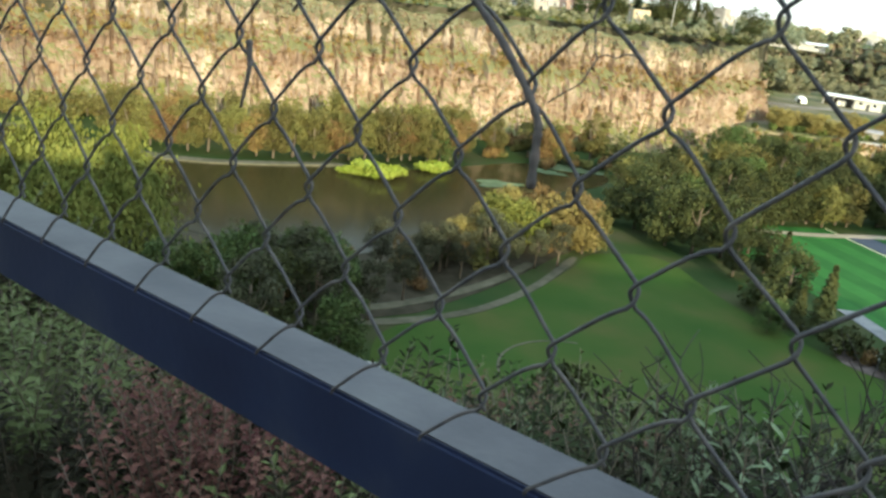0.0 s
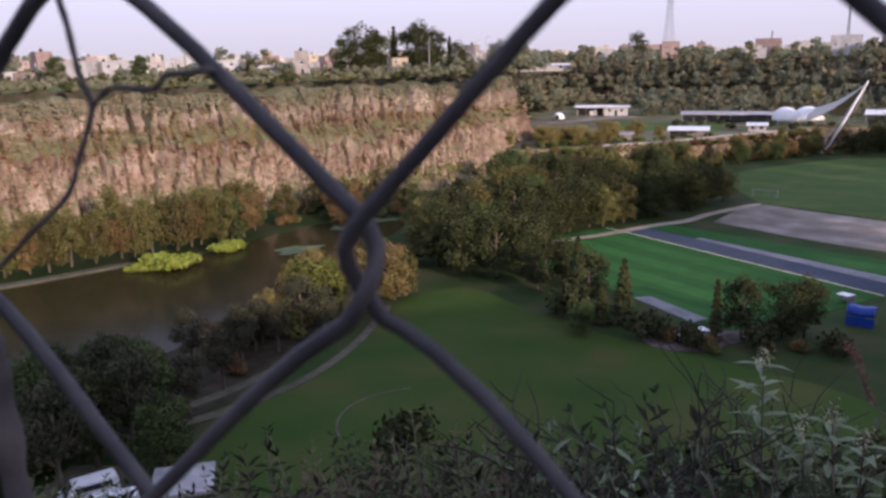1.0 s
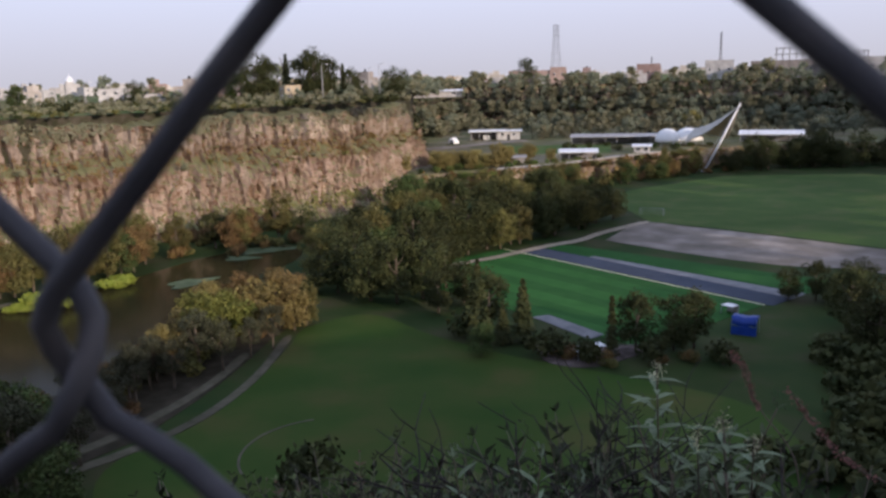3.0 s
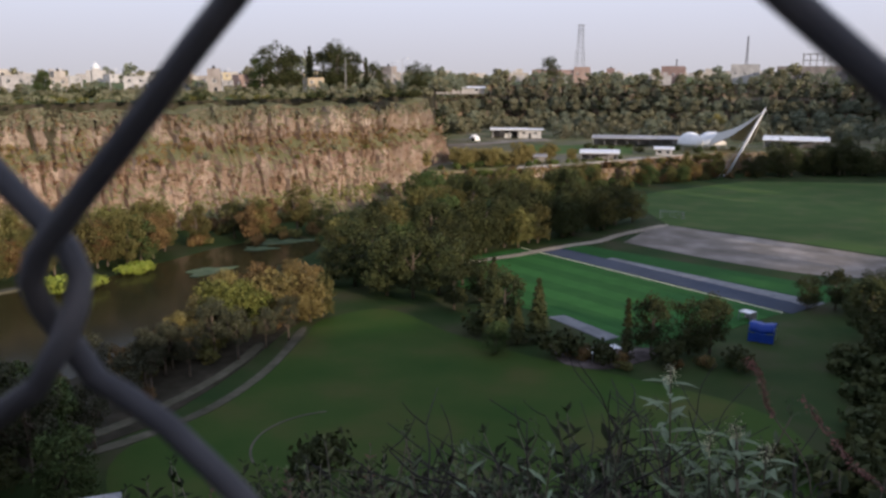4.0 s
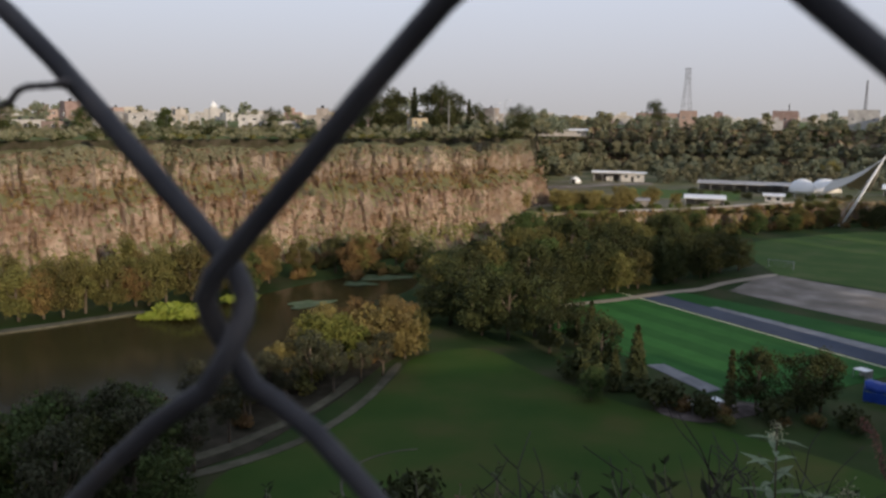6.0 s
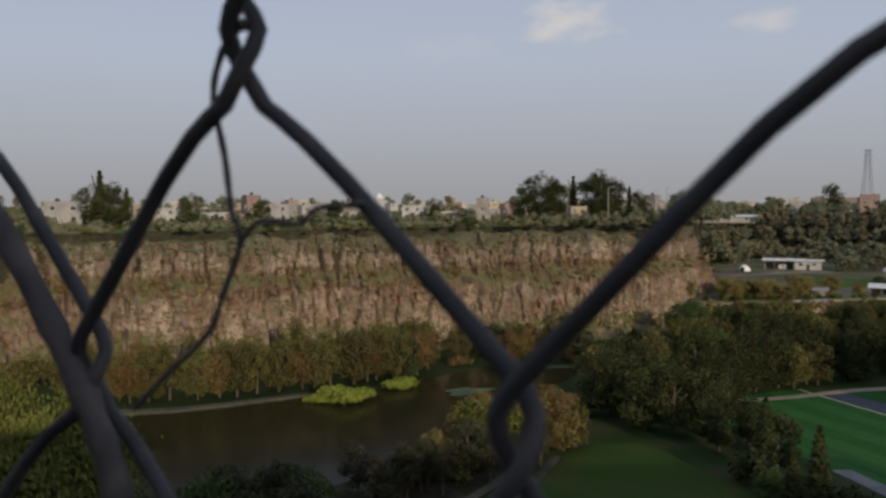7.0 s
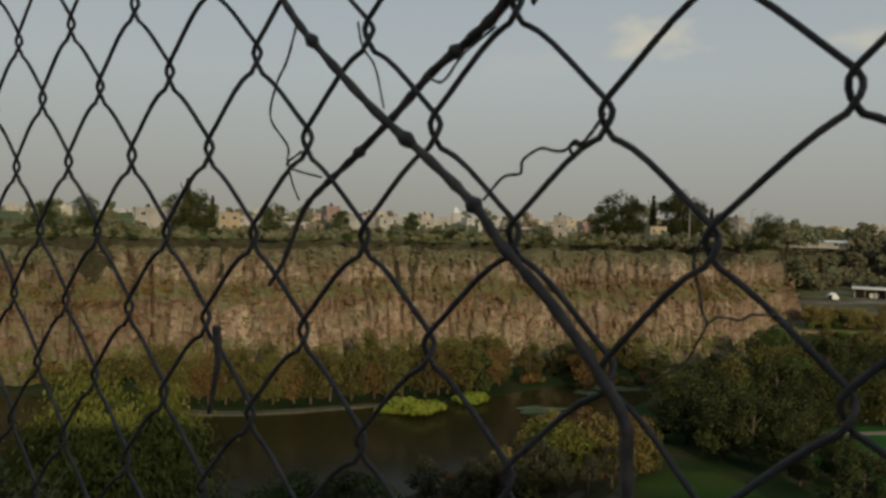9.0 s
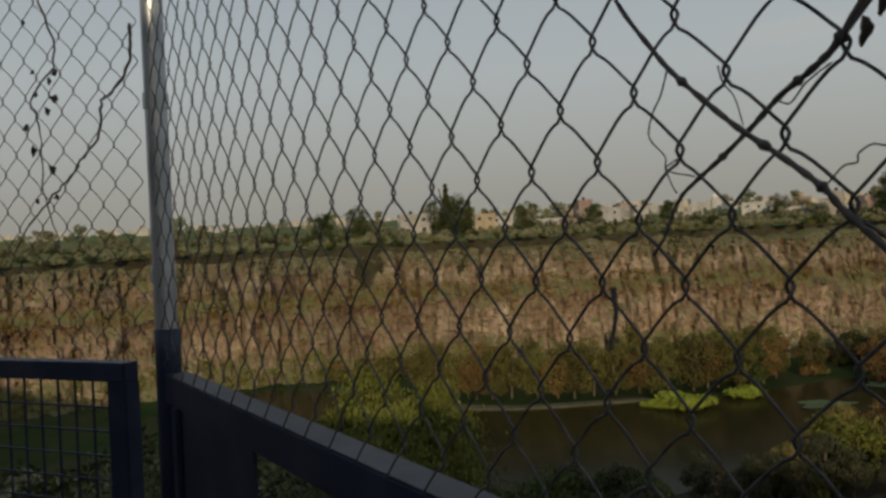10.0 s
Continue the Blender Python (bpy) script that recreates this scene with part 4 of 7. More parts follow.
# small trees on the near side of the turf
for az, r, key, s, tl in ((11.6, 98, "dark2", 0.72, 1.0), (10.6, 94, "fir", 0.7, 0.9), (9.1, 95, "fir", 0.95, 1.0), (7.4, 90, "bush_dark", 1.2, 1.0), (2.7, 91, "thin_fir", 0.9, 1.0), (1.0, 93, "dark2", 0.62, 1.0),
                          (-1.6, 94, "dark1", 0.62, 1.0), (-3.0, 95, "dark2", 0.62, 1.0), (-0.4, 90, "bush_dark", 1.1, 1.0), (-12.6, 108, "dark2", 0.7, 1.0),
                          (-14.5, 98, "dark1", 0.85, 1.0), (-17, 92, "dark2", 0.8, 1.0), (13.0, 96, "bush_dark", 1.4, 1.0), (-8.9, 119.5, "dark1", 0.45, 1.0), (-10.6, 120.5, "dark2", 0.5, 1.0), (-11.6, 119, "bush_dark", 1.3, 1.0), (-13.2, 121, "dark1", 0.6, 1.0), (12.2, 90, "green1", 0.45, 1.0), (4.5, 88, "bush_dark", 1.0, 1.0), (-5, 90, "bush_dark", 1.0, 1.0)):
    p = polar(az, r)
    plant(key, p.x, p.y, 0, s, R.uniform(0, 6), tl, "small trees round the turf pitch")
grove(["bush_brown", "bush_olive"], 9, along([(-12, 92), (-6, 88), (2, 88), (10, 92)], 1.0), (0.4, 0.6), "dry shrubs round the turf pitch")
plant("bush_dark", -25.5, 53.5, 0, 1.25, 0.5, 1.35)
grove(["green1", "bush_green", "grey1"], 5, along([(-57, 50), (-52, 58)], 1.5), (0.6, 0.9), "trees below the slope")
grove(["bush_green", "bush_dark"], 5, along([(-28, 40), (-14, 42)], 1.5), (0.5, 0.8), "shrubs below the slope")
# slope in the near right
grove(["dark1", "bush_dark", "dark2", "bush_green"], 34, along([(27, 62), (36, 72), (48, 86), (62, 104), (80, 130)], 4.0), (0.7, 1.1), "trees on the shaded slope")
woods("slope_thicket", ["hedge1", "hedge1", "hedge2"], 80, along([(11, 40), (22, 54), (34, 70)], 4.0), (0.9, 1.7), "dark thicket on the shaded slope", "scrub")
woods("pitch_thicket", ["hedge1"], 80, along([(19, 62), (24, 80), (31, 97)], 3.2), (0.8, 1.5), "dark thicket beside the small pitch", "scrub")
woods("foot_thicket", ["hedge1", "hedge2", "hedge1"], 120, along([(-112, 6), (-92, 20), (-70, 26), (-54, 34)], 7.0), (1.0, 1.8), "dark thicket below the near slope", "scrub")
# terrace planting
for az, r, s in ((10.0, 241, 0.72), (9.0, 243, 0.62), (8.6, 245, 0.75), (7.1, 244, 0.55), (10.5, 239, 0.55)):
    p = polar(az, r, TERR_Z)
    plant("ochre1", p.x, p.y, TERR_Z, s, R.uniform(0, 6), 1.0, "terrace trees")
grove(["bush_sunny", "ochre1", "bush_sunny", "bush_green"], 38, along([(-62, 217), (-54, 224), (-44, 229)], 4.5, TERR_Z), (0.45, 0.85), "terrace shrubs")
grove(["bush_sunny", "bush_dark", "bush_olive"], 12, along([(-40, 230), (-26, 240), (-14, 254)], 1.5, TERR_Z), (0.35, 0.6), "terrace shrubs")
grove(["bush_olive", "bush_brown", "bush_sunny", "bush_olive"], 40, along([(-60, 208), (-41, 220), (-27, 231), (-13, 249), (3, 268.5), (10, 276)], 0.9, TERR_Z - 1.6), (0.45, 0.85), "terrace edge shrubs")
grove(["bush_brown", "bush_olive", "bush_dark", "bush_green"], 34, along([(-58, 205), (-39, 217), (-25, 228), (-11, 246), (5, 265), (12, 272)], 1.4, 0.4), (0.6, 1.2), "shrubs under the terrace")
grove(["bush_brown", "bush_olive", "olive2", "brown1", "green1"], 44, along([(-56, 203), (-38, 214), (-23, 226), (-9, 243), (7, 262), (13, 269)], 1.6, 0.0), (0.5, 0.85), "shrubs under the terrace")
grove(["dark1", "dark2", "dark1"], 34, along([(20, 268), (40, 282), (70, 288), (110, 288)], 2.5), (0.7, 1.05), "dark trees under the terrace")
grove(["dark1", "bush_dark", "dark2"], 26, along([(17, 273), (34, 285), (60, 291), (96, 292)], 1.5), (0.35, 0.6), "dark trees under the terrace")
grove(["bush_green", "bush_dark"], 12, by_polar(-4, 7, 272, 296, TERR_Z), (0.5, 0.9), "terrace shrubs")
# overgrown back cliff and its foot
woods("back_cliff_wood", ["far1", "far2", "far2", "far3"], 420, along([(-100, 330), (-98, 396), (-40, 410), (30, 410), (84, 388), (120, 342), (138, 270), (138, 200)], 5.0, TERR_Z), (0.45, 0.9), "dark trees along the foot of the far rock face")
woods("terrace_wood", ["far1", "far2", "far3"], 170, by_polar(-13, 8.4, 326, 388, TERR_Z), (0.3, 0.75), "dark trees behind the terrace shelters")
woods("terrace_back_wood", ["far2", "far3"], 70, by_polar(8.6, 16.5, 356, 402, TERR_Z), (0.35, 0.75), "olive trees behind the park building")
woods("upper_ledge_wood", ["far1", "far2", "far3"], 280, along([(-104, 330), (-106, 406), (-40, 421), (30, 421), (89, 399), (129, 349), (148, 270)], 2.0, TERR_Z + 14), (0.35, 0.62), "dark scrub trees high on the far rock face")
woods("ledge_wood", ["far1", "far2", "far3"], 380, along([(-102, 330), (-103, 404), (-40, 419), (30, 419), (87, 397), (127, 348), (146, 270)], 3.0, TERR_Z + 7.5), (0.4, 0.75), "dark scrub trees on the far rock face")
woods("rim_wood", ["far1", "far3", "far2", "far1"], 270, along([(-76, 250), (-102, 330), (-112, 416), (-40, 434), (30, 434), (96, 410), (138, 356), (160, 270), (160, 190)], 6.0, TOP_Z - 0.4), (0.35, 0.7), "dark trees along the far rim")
# trees out of view, added tall so their shadow covers pitch and hillside
woods("near_rim_wood", ["far1", "far2"], 110, along([(150, 432), (174, 360), (174, 290), (166, 200), (140, 122), (108, 72)], 4.0, TOP_Z + 0.6), (1.7, 2.3), "unseen tall trees added to shade the pitch and far slope")
p = polar(-2.3, 385, TERR_Z)
plant("ochre1", p.x, p.y, TERR_Z, 1.1, 0.3)
# plateau trees near the far rim
for az, r, key, s, tl in ((27.4, 232, "dark1", 1.05, 1.0), (28.3, 234, "green1", 1.0, 0.9), (26.4, 236, "dark2", 0.8, 1.0), (25.2, 250, "cypress", 1.15, 1.0), (23.4, 234, "dark1", 1.0, 1.1), (24.2, 236, "dark2", 0.85, 1.0), (22.5, 238, "dark2", 0.85, 1.0),
                          (21.4, 240, "cypress", 0.85, 1.0), (20.8, 238, "dark1", 0.65, 1.0), (17.9, 235, "dark1", 0.75, 0.85), (57.2, 205, "cypress", 1.15, 1.0), (56.4, 206, "dark1", 0.8, 1.0), (57.7, 208, "dark1", 0.75, 1.0), (55.6, 208, "cypress", 0.8, 1.0),
                          (51.5, 215, "dark1", 0.6, 1.0), (47, 220, "green1", 0.6, 1.0), (35, 230, "dark1", 0.5, 1.0), (63.5, 210, "dark1", 0.65, 1.0), (66, 205, "green1", 0.65, 1.0), (42, 225, "green1", 0.55, 1.0)):
    p = polar(az, r)
    plant(key, p.x, p.y, TOP_Z + 0.8, s * 1.2, R.uniform(0, 6), tl, "plateau trees")
woods("plateau_hedge", ["hedge2", "hedge2", "hedge1"], 480, by_polar(17, 98, 198, 256, TOP_Z + 0.1), (0.55, 1.05), "uneven hedge and scrub on the plateau", "hedge")
woods("plateau_copse", ["far2", "far3", "far1"], 330, by_polar(19, 98, 214, 262, TOP_Z + 0.5), (0.18, 0.38), "small haze-paled trees between the plateau and the houses")
woods("rim_hedge", ["hedge2", "hedge1", "hedge2"], 280, along([(-74, 204), (-86, 192), (-112, 162), (-136, 132), (-161, 92), (-176, 52), (-180, 2)], 6.5, TOP_Z + 0.2), (0.35, 0.75), "green hedge and scrub behind the cliff brow", "hedge")
woods("town_trees", ["far1", "far2", "far3"], 150, by_polar(-17, 98, 245, 600, TOP_Z + 0.8), (0.5, 0.95), "trees scattered among distant houses")
p = polar(8.7, 445)
plant("dark1", p.x, p.y, TOP_Z + 2, 1.25, 1.0, 0.95)
woods("brow_shrubs", ["hedge1", "hedge3", "hedge2", "hedge2"], 120, along([(-66, 192), (-78, 186), (-102, 158), (-126, 128), (-152, 88), (-167, 50), (-170, 4)], 2.0, TOP_Z + 0.1), (0.3, 0.65), "low shrubs along the cliff brow", "scrub")


# scrub on the faces
def scrub(name, grid, nx, ny, n, size, mat, label, zlo, zhi, seed, near=None):
    """Tufts of dry growth that cling to a rock face."""
    rng = np.random.default_rng(seed)
    ns, m, _ = grid.shape
    pos, nor = [], []
    while len(pos) < n:
        i, j = rng.integers(2, ns - 2), rng.integers(1, m - 3)
        p = grid[i, j]
        dens = 0.5 + noise.noise(Vector((i * 0.03, j * 0.13, seed)))
        if not zlo <= p[2] <= zhi or rng.random() > dens:
            continue
        c = rng.integers(3, 8)
        for k in range(c):
            pos.append(p + rng.normal(size=3) * size * 0.8 + np.array([nx[i], ny[i], 0.4]) * size * 0.5)
            nor.append((nx[i], ny[i], 0.8))
    v, f = leaf_cards(rng, np.array(pos), np.array(nor, float), size, 0.1, 1.7)
    return tagged(new(name, mesh_of(name, v, f, mat)), label, "scrub", kind="stuff")




def on_bench(k):
    i = int(R.integers(20, far_grid.shape[0] - 20))
    j = int(np.argmin(abs(far_grid[i, :, 2] - (15.6 + R.normal() * 1.0))))
    return tuple(far_grid[i, j] - np.array([0, 0, 0.3]))


woods("bench_bushes", ["hedge3", "bush_brown", "hedge2"], 150, on_bench, (0.22, 0.6), "dry olive and brown bushes along the cliff ledge", "scrub")
scrub("brow_scrub", far_grid, fnx, fny, 9000, 0.42, L_far2, "olive scrub hanging over the cliff brow", 21.5, 28, 3)
scrub("ledge_scrub", far_grid, fnx, fny, 7000, 0.32, L_brown, "dry brown scrub along the cliff ledge", 13.5, 18.5, 8)
scrub("cliff_scrub", far_grid, fnx, fny, 3800, 0.30, L_brown, "sparse dry scrub on the rock face", 2, 25, 5)
scrub("cliff_red_scrub", far_grid, fnx, fny, 3200, 0.30, L_rust, "rusty dry scrub on the rock face", 4, 24, 21)
scrub("cliff_grass", far_grid, fnx, fny, 2600, 0.32, L_dry, "pale dry grass on the rock face", 1, 27, 12)
scrub("cliff_foot_scrub", far_grid, fnx, fny, 3600, 0.6, L_olive, "olive scrub at the cliff foot", 0, 5, 15)
scrub("back_cliff_scrub", back_grid, bnx, bny, 9000, 1.2, L_dark, "dark scrub on the far rock face", 3, 27, 4)
scrub("terrace_leaves", tg, tnx, tny, 3500, 0.55, L_olive, "olive scrub on the terrace front", 0, 7, 16)
scrub("terrace_scrub", tg, tnx, tny, 3500, 0.55, L_brown, "dry scrub on the terrace front", 0, 7, 6)


# ---------------------------------------------------------------- chain-link fence
FENCE = Matrix(((0.99968, 0.00032, -0.02517, 0), (0.00032, 0.99968, 0.02517, 0), (0.02517, -0.02517, 0.99937, 32.0), (0, 0, 0, 1)))
CA, CB, WR = 0.03488, 0.040, 0.00108


# knots that were pulled out of the even mesh, in millimetres along x and z
PULLED = {(-3, -1): (-0.75, 0.94), (-3, 1): (0.13, 0.36), (-2, 0): (0.85, 1.67), (-1, -1): (1.69, 0.44), (-1, 1): (-0.44, -0.88), (0, -2): (-1.17, -1.17), (0, 0): (-1.52, 0.38),
          (1, -1): (-0.5, -0.64), (1, 1): (-0.31, 0.58), (2, -2): (0.3, -3.1), (2, 0): (1.96, 1.11), (3, -1): (0.61, 0.44), (2, -4): (0.2, -1.2), (0, -4): (-0.4, -0.8)}


def wire_mesh(name, j0, j1, sides=6, flip=False, arch=1.0, k=None):
    """One zigzag wire of the mesh: knots at x = 0 (even rows) and x = CA (odd rows)."""
    e, hl, d = 0.0017, 0.0044, 0.0016

    def pull(j):
        if k is None:
            return 0.0, 0.0
        right = (j % 2 == 1) != (k % 2 == 1)
        dx, dz = PULLED.get((k + right, j), (0.0, 0.0))
        return (-dx if k % 2 else dx) / 1000, dz / 1000
    pts = []
    for j in range(j0, j1):
        right = j % 2 == 1
        x0, sgn = (CA, 1) if right else (0.0, -1)
        z = j * CB
        # hooked turn, then a bowed run up to the next turn
        yb = -d * sgn
        (px, pz), (qx, qz) = pull(j), pull(j + 1)
        turn = [(x0 - sgn * 0.0016, yb, z - hl - 0.0022), (x0, yb, z - hl), (x0 + sgn * e * 0.8, yb * 0.75, z - hl * 0.5), (x0 + sgn * e, 0.0, z), (x0 + sgn * e * 0.8, -yb * 0.75, z + hl * 0.5), (x0, -yb, z + hl), (x0 - sgn * 0.0014, -yb, z + hl + 0.0016)]
        pts += [(x + px, y, zz + pz) for x, y, zz in turn]
        for q, bow in ((0.22, 0.0010), (0.42, 0.0022), (0.62, 0.0030), (0.80, 0.0026), (0.92, 0.0013)):
            bow *= arch * (1.0 if k is not None else 0.6 if right != flip else 1.15)
            xa, xb = x0 - sgn * 0.0014, (CA - x0) + sgn * 0.0016
            pts.append((xa + (xb - xa) * q + px + (qx - px) * q, -yb, z + hl + 0.0016 + (CB - 2 * hl - 0.0038) * q + bow + pz + (qz - pz) * q))
    if sides < 6:
        pts = [p for i, p in enumerate(pts) if i % 12 in (1, 3, 5, 8, 10)]
    v, f = tube_arrays(pts, WR, sides)
    return mesh_of(name, v, f, M_wire, smooth=True)


fence = root("chain_link_fence", "rusty grey chain-link fence with a dark blue bottom rail", "fence", m=FENCE)
# the mesh sags less where it is pulled tight
wires = [(wire_mesh("wire", -6, 27, arch=a), wire_mesh("wire", -5, 28, flip=True, arch=a)) for a in (1.0, 0.9, 0.3)]
plain_a, plain_b = wire_mesh("wire", -6, 27, 5), wire_mesh("wire", -5, 28, 5, True)
wr = random.Random(4)
for k in range(-42, 16):
    even = k % 2 == 0
    wire_a, wire_b = wires[0 if k < -6 else 1 if k < 0 else 2]
    if -4 <= k <= 3:
        wire_a = wire_b = wire_mesh("wire", -6 if even else -5, 27 if even else 28, flip=not even, arch=0.8 if k < 0 else (0.46, 0.95, 0.0, 0.1)[k], k=k)
    ob = part("wire", wire_a if even else wire_b, fence)
    # rows shift by one from wire to wire, so that turns meet turns
    ob.location = (k * CA, wr.uniform(-0.0004, 0.0004), 0.0)
    if not even:
        ob.matrix_basis = Matrix.Translation((k * CA + CA, 0, 0)) @ Matrix.Diagonal((-1, -1, 1, 1))
part("rail", box_data("rail", -1.47, 1.6, -0.0008, 0.0455, -0.290, -0.2365, M_rail, 0.002), fence, "dark blue steel bottom rail")
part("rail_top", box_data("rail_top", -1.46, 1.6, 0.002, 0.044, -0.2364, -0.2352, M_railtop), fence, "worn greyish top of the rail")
pv, pf = tube_arrays([(-1.492, 0.012, 1.2), (-1.482, 0.012, 0.5), (-1.472, 0.012, -0.2), (-1.462, 0.012, -1.35)], 0.0215, 16)
part("post", mesh_of("post", pv, pf, M_steel, smooth=True), fence, "galvanised round steel post")
pv, pf = tube_arrays([(1.6, 0.012, 1.2), (1.6, 0.012, -1.35)], 0.0215, 16)
part("post", mesh_of("post", pv, pf, M_steel, smooth=True), fence, "galvanised round steel post")
# dark sleeve: shade on the post's lower half, put in as colour
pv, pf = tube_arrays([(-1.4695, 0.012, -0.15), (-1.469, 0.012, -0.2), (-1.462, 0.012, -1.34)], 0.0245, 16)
part("post_sleeve", mesh_of("post_sleeve", pv, pf, M_rail, smooth=True), fence, "dark sleeve for the shade on the post's lower half")
# dark sheet added in place of the shaded foliage under the rail
part("under_panel", box_data("under_panel", -1.435, -0.98, 0.006, 0.012, -1.30, -0.291, M_rail), fence, "dark sheet in place of shaded foliage below the rail")
part("under_stile", box_data("under_stile", -1.40, -1.37, -0.004, 0.005, -1.30, -0.2905, M_rail, 0.002), fence, "dark blue steel upright")
for zc in (-0.06, 0.28, 0.72):
    cv, cf = tube_arrays([(-1.480, 0.012, zc), (-1.479, 0.012, zc + 0.03)], 0.0245, 16)
    part("clamp", mesh_of("clamp", cv, cf, M_steel, smooth=False), fence)

# side panel beyond the corner post, turned back towards the viewer
SIDE = FENCE @ pose(-1.50, 0.01, 0, 0, 0, 180 + 34)
side = root("side_fence_panel", "chain-link side panel over a dark blue framed grid gate", "fence", m=SIDE)
for k in range(1, 46):
    even = k % 2 == 0
    ob = part("wire", plain_a if even else plain_b, side)
    ob.matrix_basis = Matrix.Translation((k * CA + (0 if even else CA), 0, 0.02)) @ Matrix.Diagonal((1 if even else -1, 1 if even else -1, 1, 1))
part("top_bar", box_data("top_bar", 0.085, 1.7, -0.02, 0.02, -0.258, -0.219, M_rail, 0.002), side, "dark blue steel bar")
part("stile", box_data("stile", 0.085, 0.135, -0.022, 0.018, -1.1, -0.2585, M_rail, 0.002), side, "dark blue steel upright")
for k in range(30):
    part("grid_bar", box_data("grid_bar", 0.14 + k * 0.05, 0.1435 + k * 0.05, -0.002, 0.002, -1.05, -0.259, M_rail), side)
for k in range(12):
    part("grid_bar", box_data("grid_bar", 0.1355, 1.65, 0.0022, 0.0052, -0.315 - k * 0.05, -0.3115 - k * 0.05, M_rail), side)


def vine(name, pts, r0, r1, label, y=-0.0025, knots=(), jit=0.0):
    """A dry stem that lies on the mesh."""
    rng = np.random.default_rng(len(pts) * 7 + int(abs(pts[0][0]) * 1e4))
    p3 = [(x, (q[0] if q else y), z) for x, z, *q in pts]
    line = smooth_line(p3, 7)
    line += rng.normal(size=line.shape) * jit
    rad = np.linspace(r0, r1, len(line)) * (1 + 0.12 * np.sin(np.arange(len(line)) * 1.7) + 0.05 * rng.normal(size=len(line)))
    ob = root(name, label, "vine", m=FENCE)
    v, f = tube_arrays(line, rad, 8)
    part("stem", mesh_of("stem", v, f, M_vine, smooth=True), ob)
    for s in knots:
        i = int(s * (len(line) - 1))
        a, b = line[max(0, i - 1)], line[min(len(line) - 1, i + 1)]
        v, f = (tube_arrays([a, a * 0.7 + b * 0.3, (a + b) / 2, a * 0.3 + b * 0.7, b], np.array([0.9, 1.5, 1.75, 1.45, 0.9]) * rad[i], 8))
        part("node", mesh_of("node", v, f, M_vine, smooth=True), ob)
    return ob


vine("dry_vine", [(-0.0250, -0.085, -0.001), (-0.0256, -0.0627, -0.001), (-0.0266, -0.0527, -0.0015), (-0.0352, -0.0391, -0.002), (-0.052, -0.0191, -0.003), (-0.0714, -0.0002, -0.0045), (-0.0813, 0.0124), (-0.1022, 0.0291), (-0.128, 0.0477), (-0.1504, 0.0666), (-0.1713, 0.0856), (-0.1863, 0.1024), (-0.215, 0.14), (-0.24, 0.19), (-0.25, 0.26)],
     0.0021, 0.0014, "thick dry vine stem climbing through the mesh", y=-0.006, knots=(0.43, 0.54, 0.7))
vine("dry_vine", [(-0.2014, -0.0205), (-0.1914, -0.0091), (-0.1792, 0.0123), (-0.1672, 0.0219), (-0.1492, 0.0331), (-0.128, 0.0477), (-0.1086, 0.0626), (-0.0906, 0.0724), (-0.0763, 0.0828), (-0.060, 0.104), (-0.04, 0.14), (-0.02, 0.2)],
     0.0009, 0.0025, "thick dry vine stem crossing the mesh", y=0.0030, knots=(0.38, 0.6, 0.75))
vine("tendril", [(-0.0008, 0.0034), (-0.0046, 0.0012), (-0.0068, -0.0042), (-0.0050, -0.0120), (-0.0040, -0.0182), (-0.0026, -0.0222), (-0.0058, -0.0286), (-0.0086, -0.0334), (-0.0164, -0.0390), (-0.0235, -0.0443)], 0.00046, 0.00036, "thin hanging dry tendril", y=0.0, knots=(0.02,))
vine("tendril", [(0.0163, -0.0182), (0.0135, -0.0184), (0.0097, -0.0186), (0.0070, -0.0202), (0.0012, -0.0198), (-0.0014, -0.0212), (-0.0026, -0.0226)], 0.0004, 0.0003, "thin dry tendril between two wires", y=0.0, knots=(0.05,))
vine("tendril", [(-0.0345, 0.0400), (-0.0388, 0.0346), (-0.0424, 0.0312), (-0.0446, 0.0322), (-0.0466, 0.0306), (-0.0460, 0.0284), (-0.0438, 0.0282), (-0.0430, 0.0298), (-0.0452, 0.0312), (-0.0480, 0.0296), (-0.0504, 0.0292), (-0.0534, 0.0297), (-0.0578, 0.0305), (-0.0643, 0.0271), (-0.0653, 0.0228), (-0.0721, 0.0218), (-0.0802, 0.0143)], 0.0006, 0.0005, "thin wavy dry tendril", knots=(0.38,))
vine("tendril", [(-0.1786, 0.092), (-0.1853, 0.0757), (-0.1917, 0.0667), (-0.1957, 0.0524), (-0.1839, 0.0393), (-0.1836, 0.0321), (-0.1796, 0.0223), (-0.1758, 0.0163)], 0.0006, 0.0004, "thin dry tendril hanging from a vine")
vine("tendril", [(-0.1747, 0.0364), (-0.1836, 0.0321), (-0.1790, 0.0290), (-0.1621, 0.0252)], 0.0005, 0.0005, "thin looped dry tendril", knots=(0.4,))
vine("tendril", [(-0.143, 0.085), (-0.140, 0.075), (-0.133, 0.066), (-0.128, 0.05)], 0.0005, 0.0004, "short dry tendril on the mesh")
vine("twig", [(-0.2317, -0.0402), (-0.2305, -0.0500), (-0.2301, -0.0571), (-0.2330, -0.069), (-0.2366, -0.0815)], 0.0022, 0.0010, "short broken twig caught in the mesh")
vine("tendril", [(-0.0763, 0.0728), (-0.090, 0.0655), (-0.099, 0.057), (-0.106, 0.059)], 0.0005, 0.0005, "thin dry tendril along a vine")
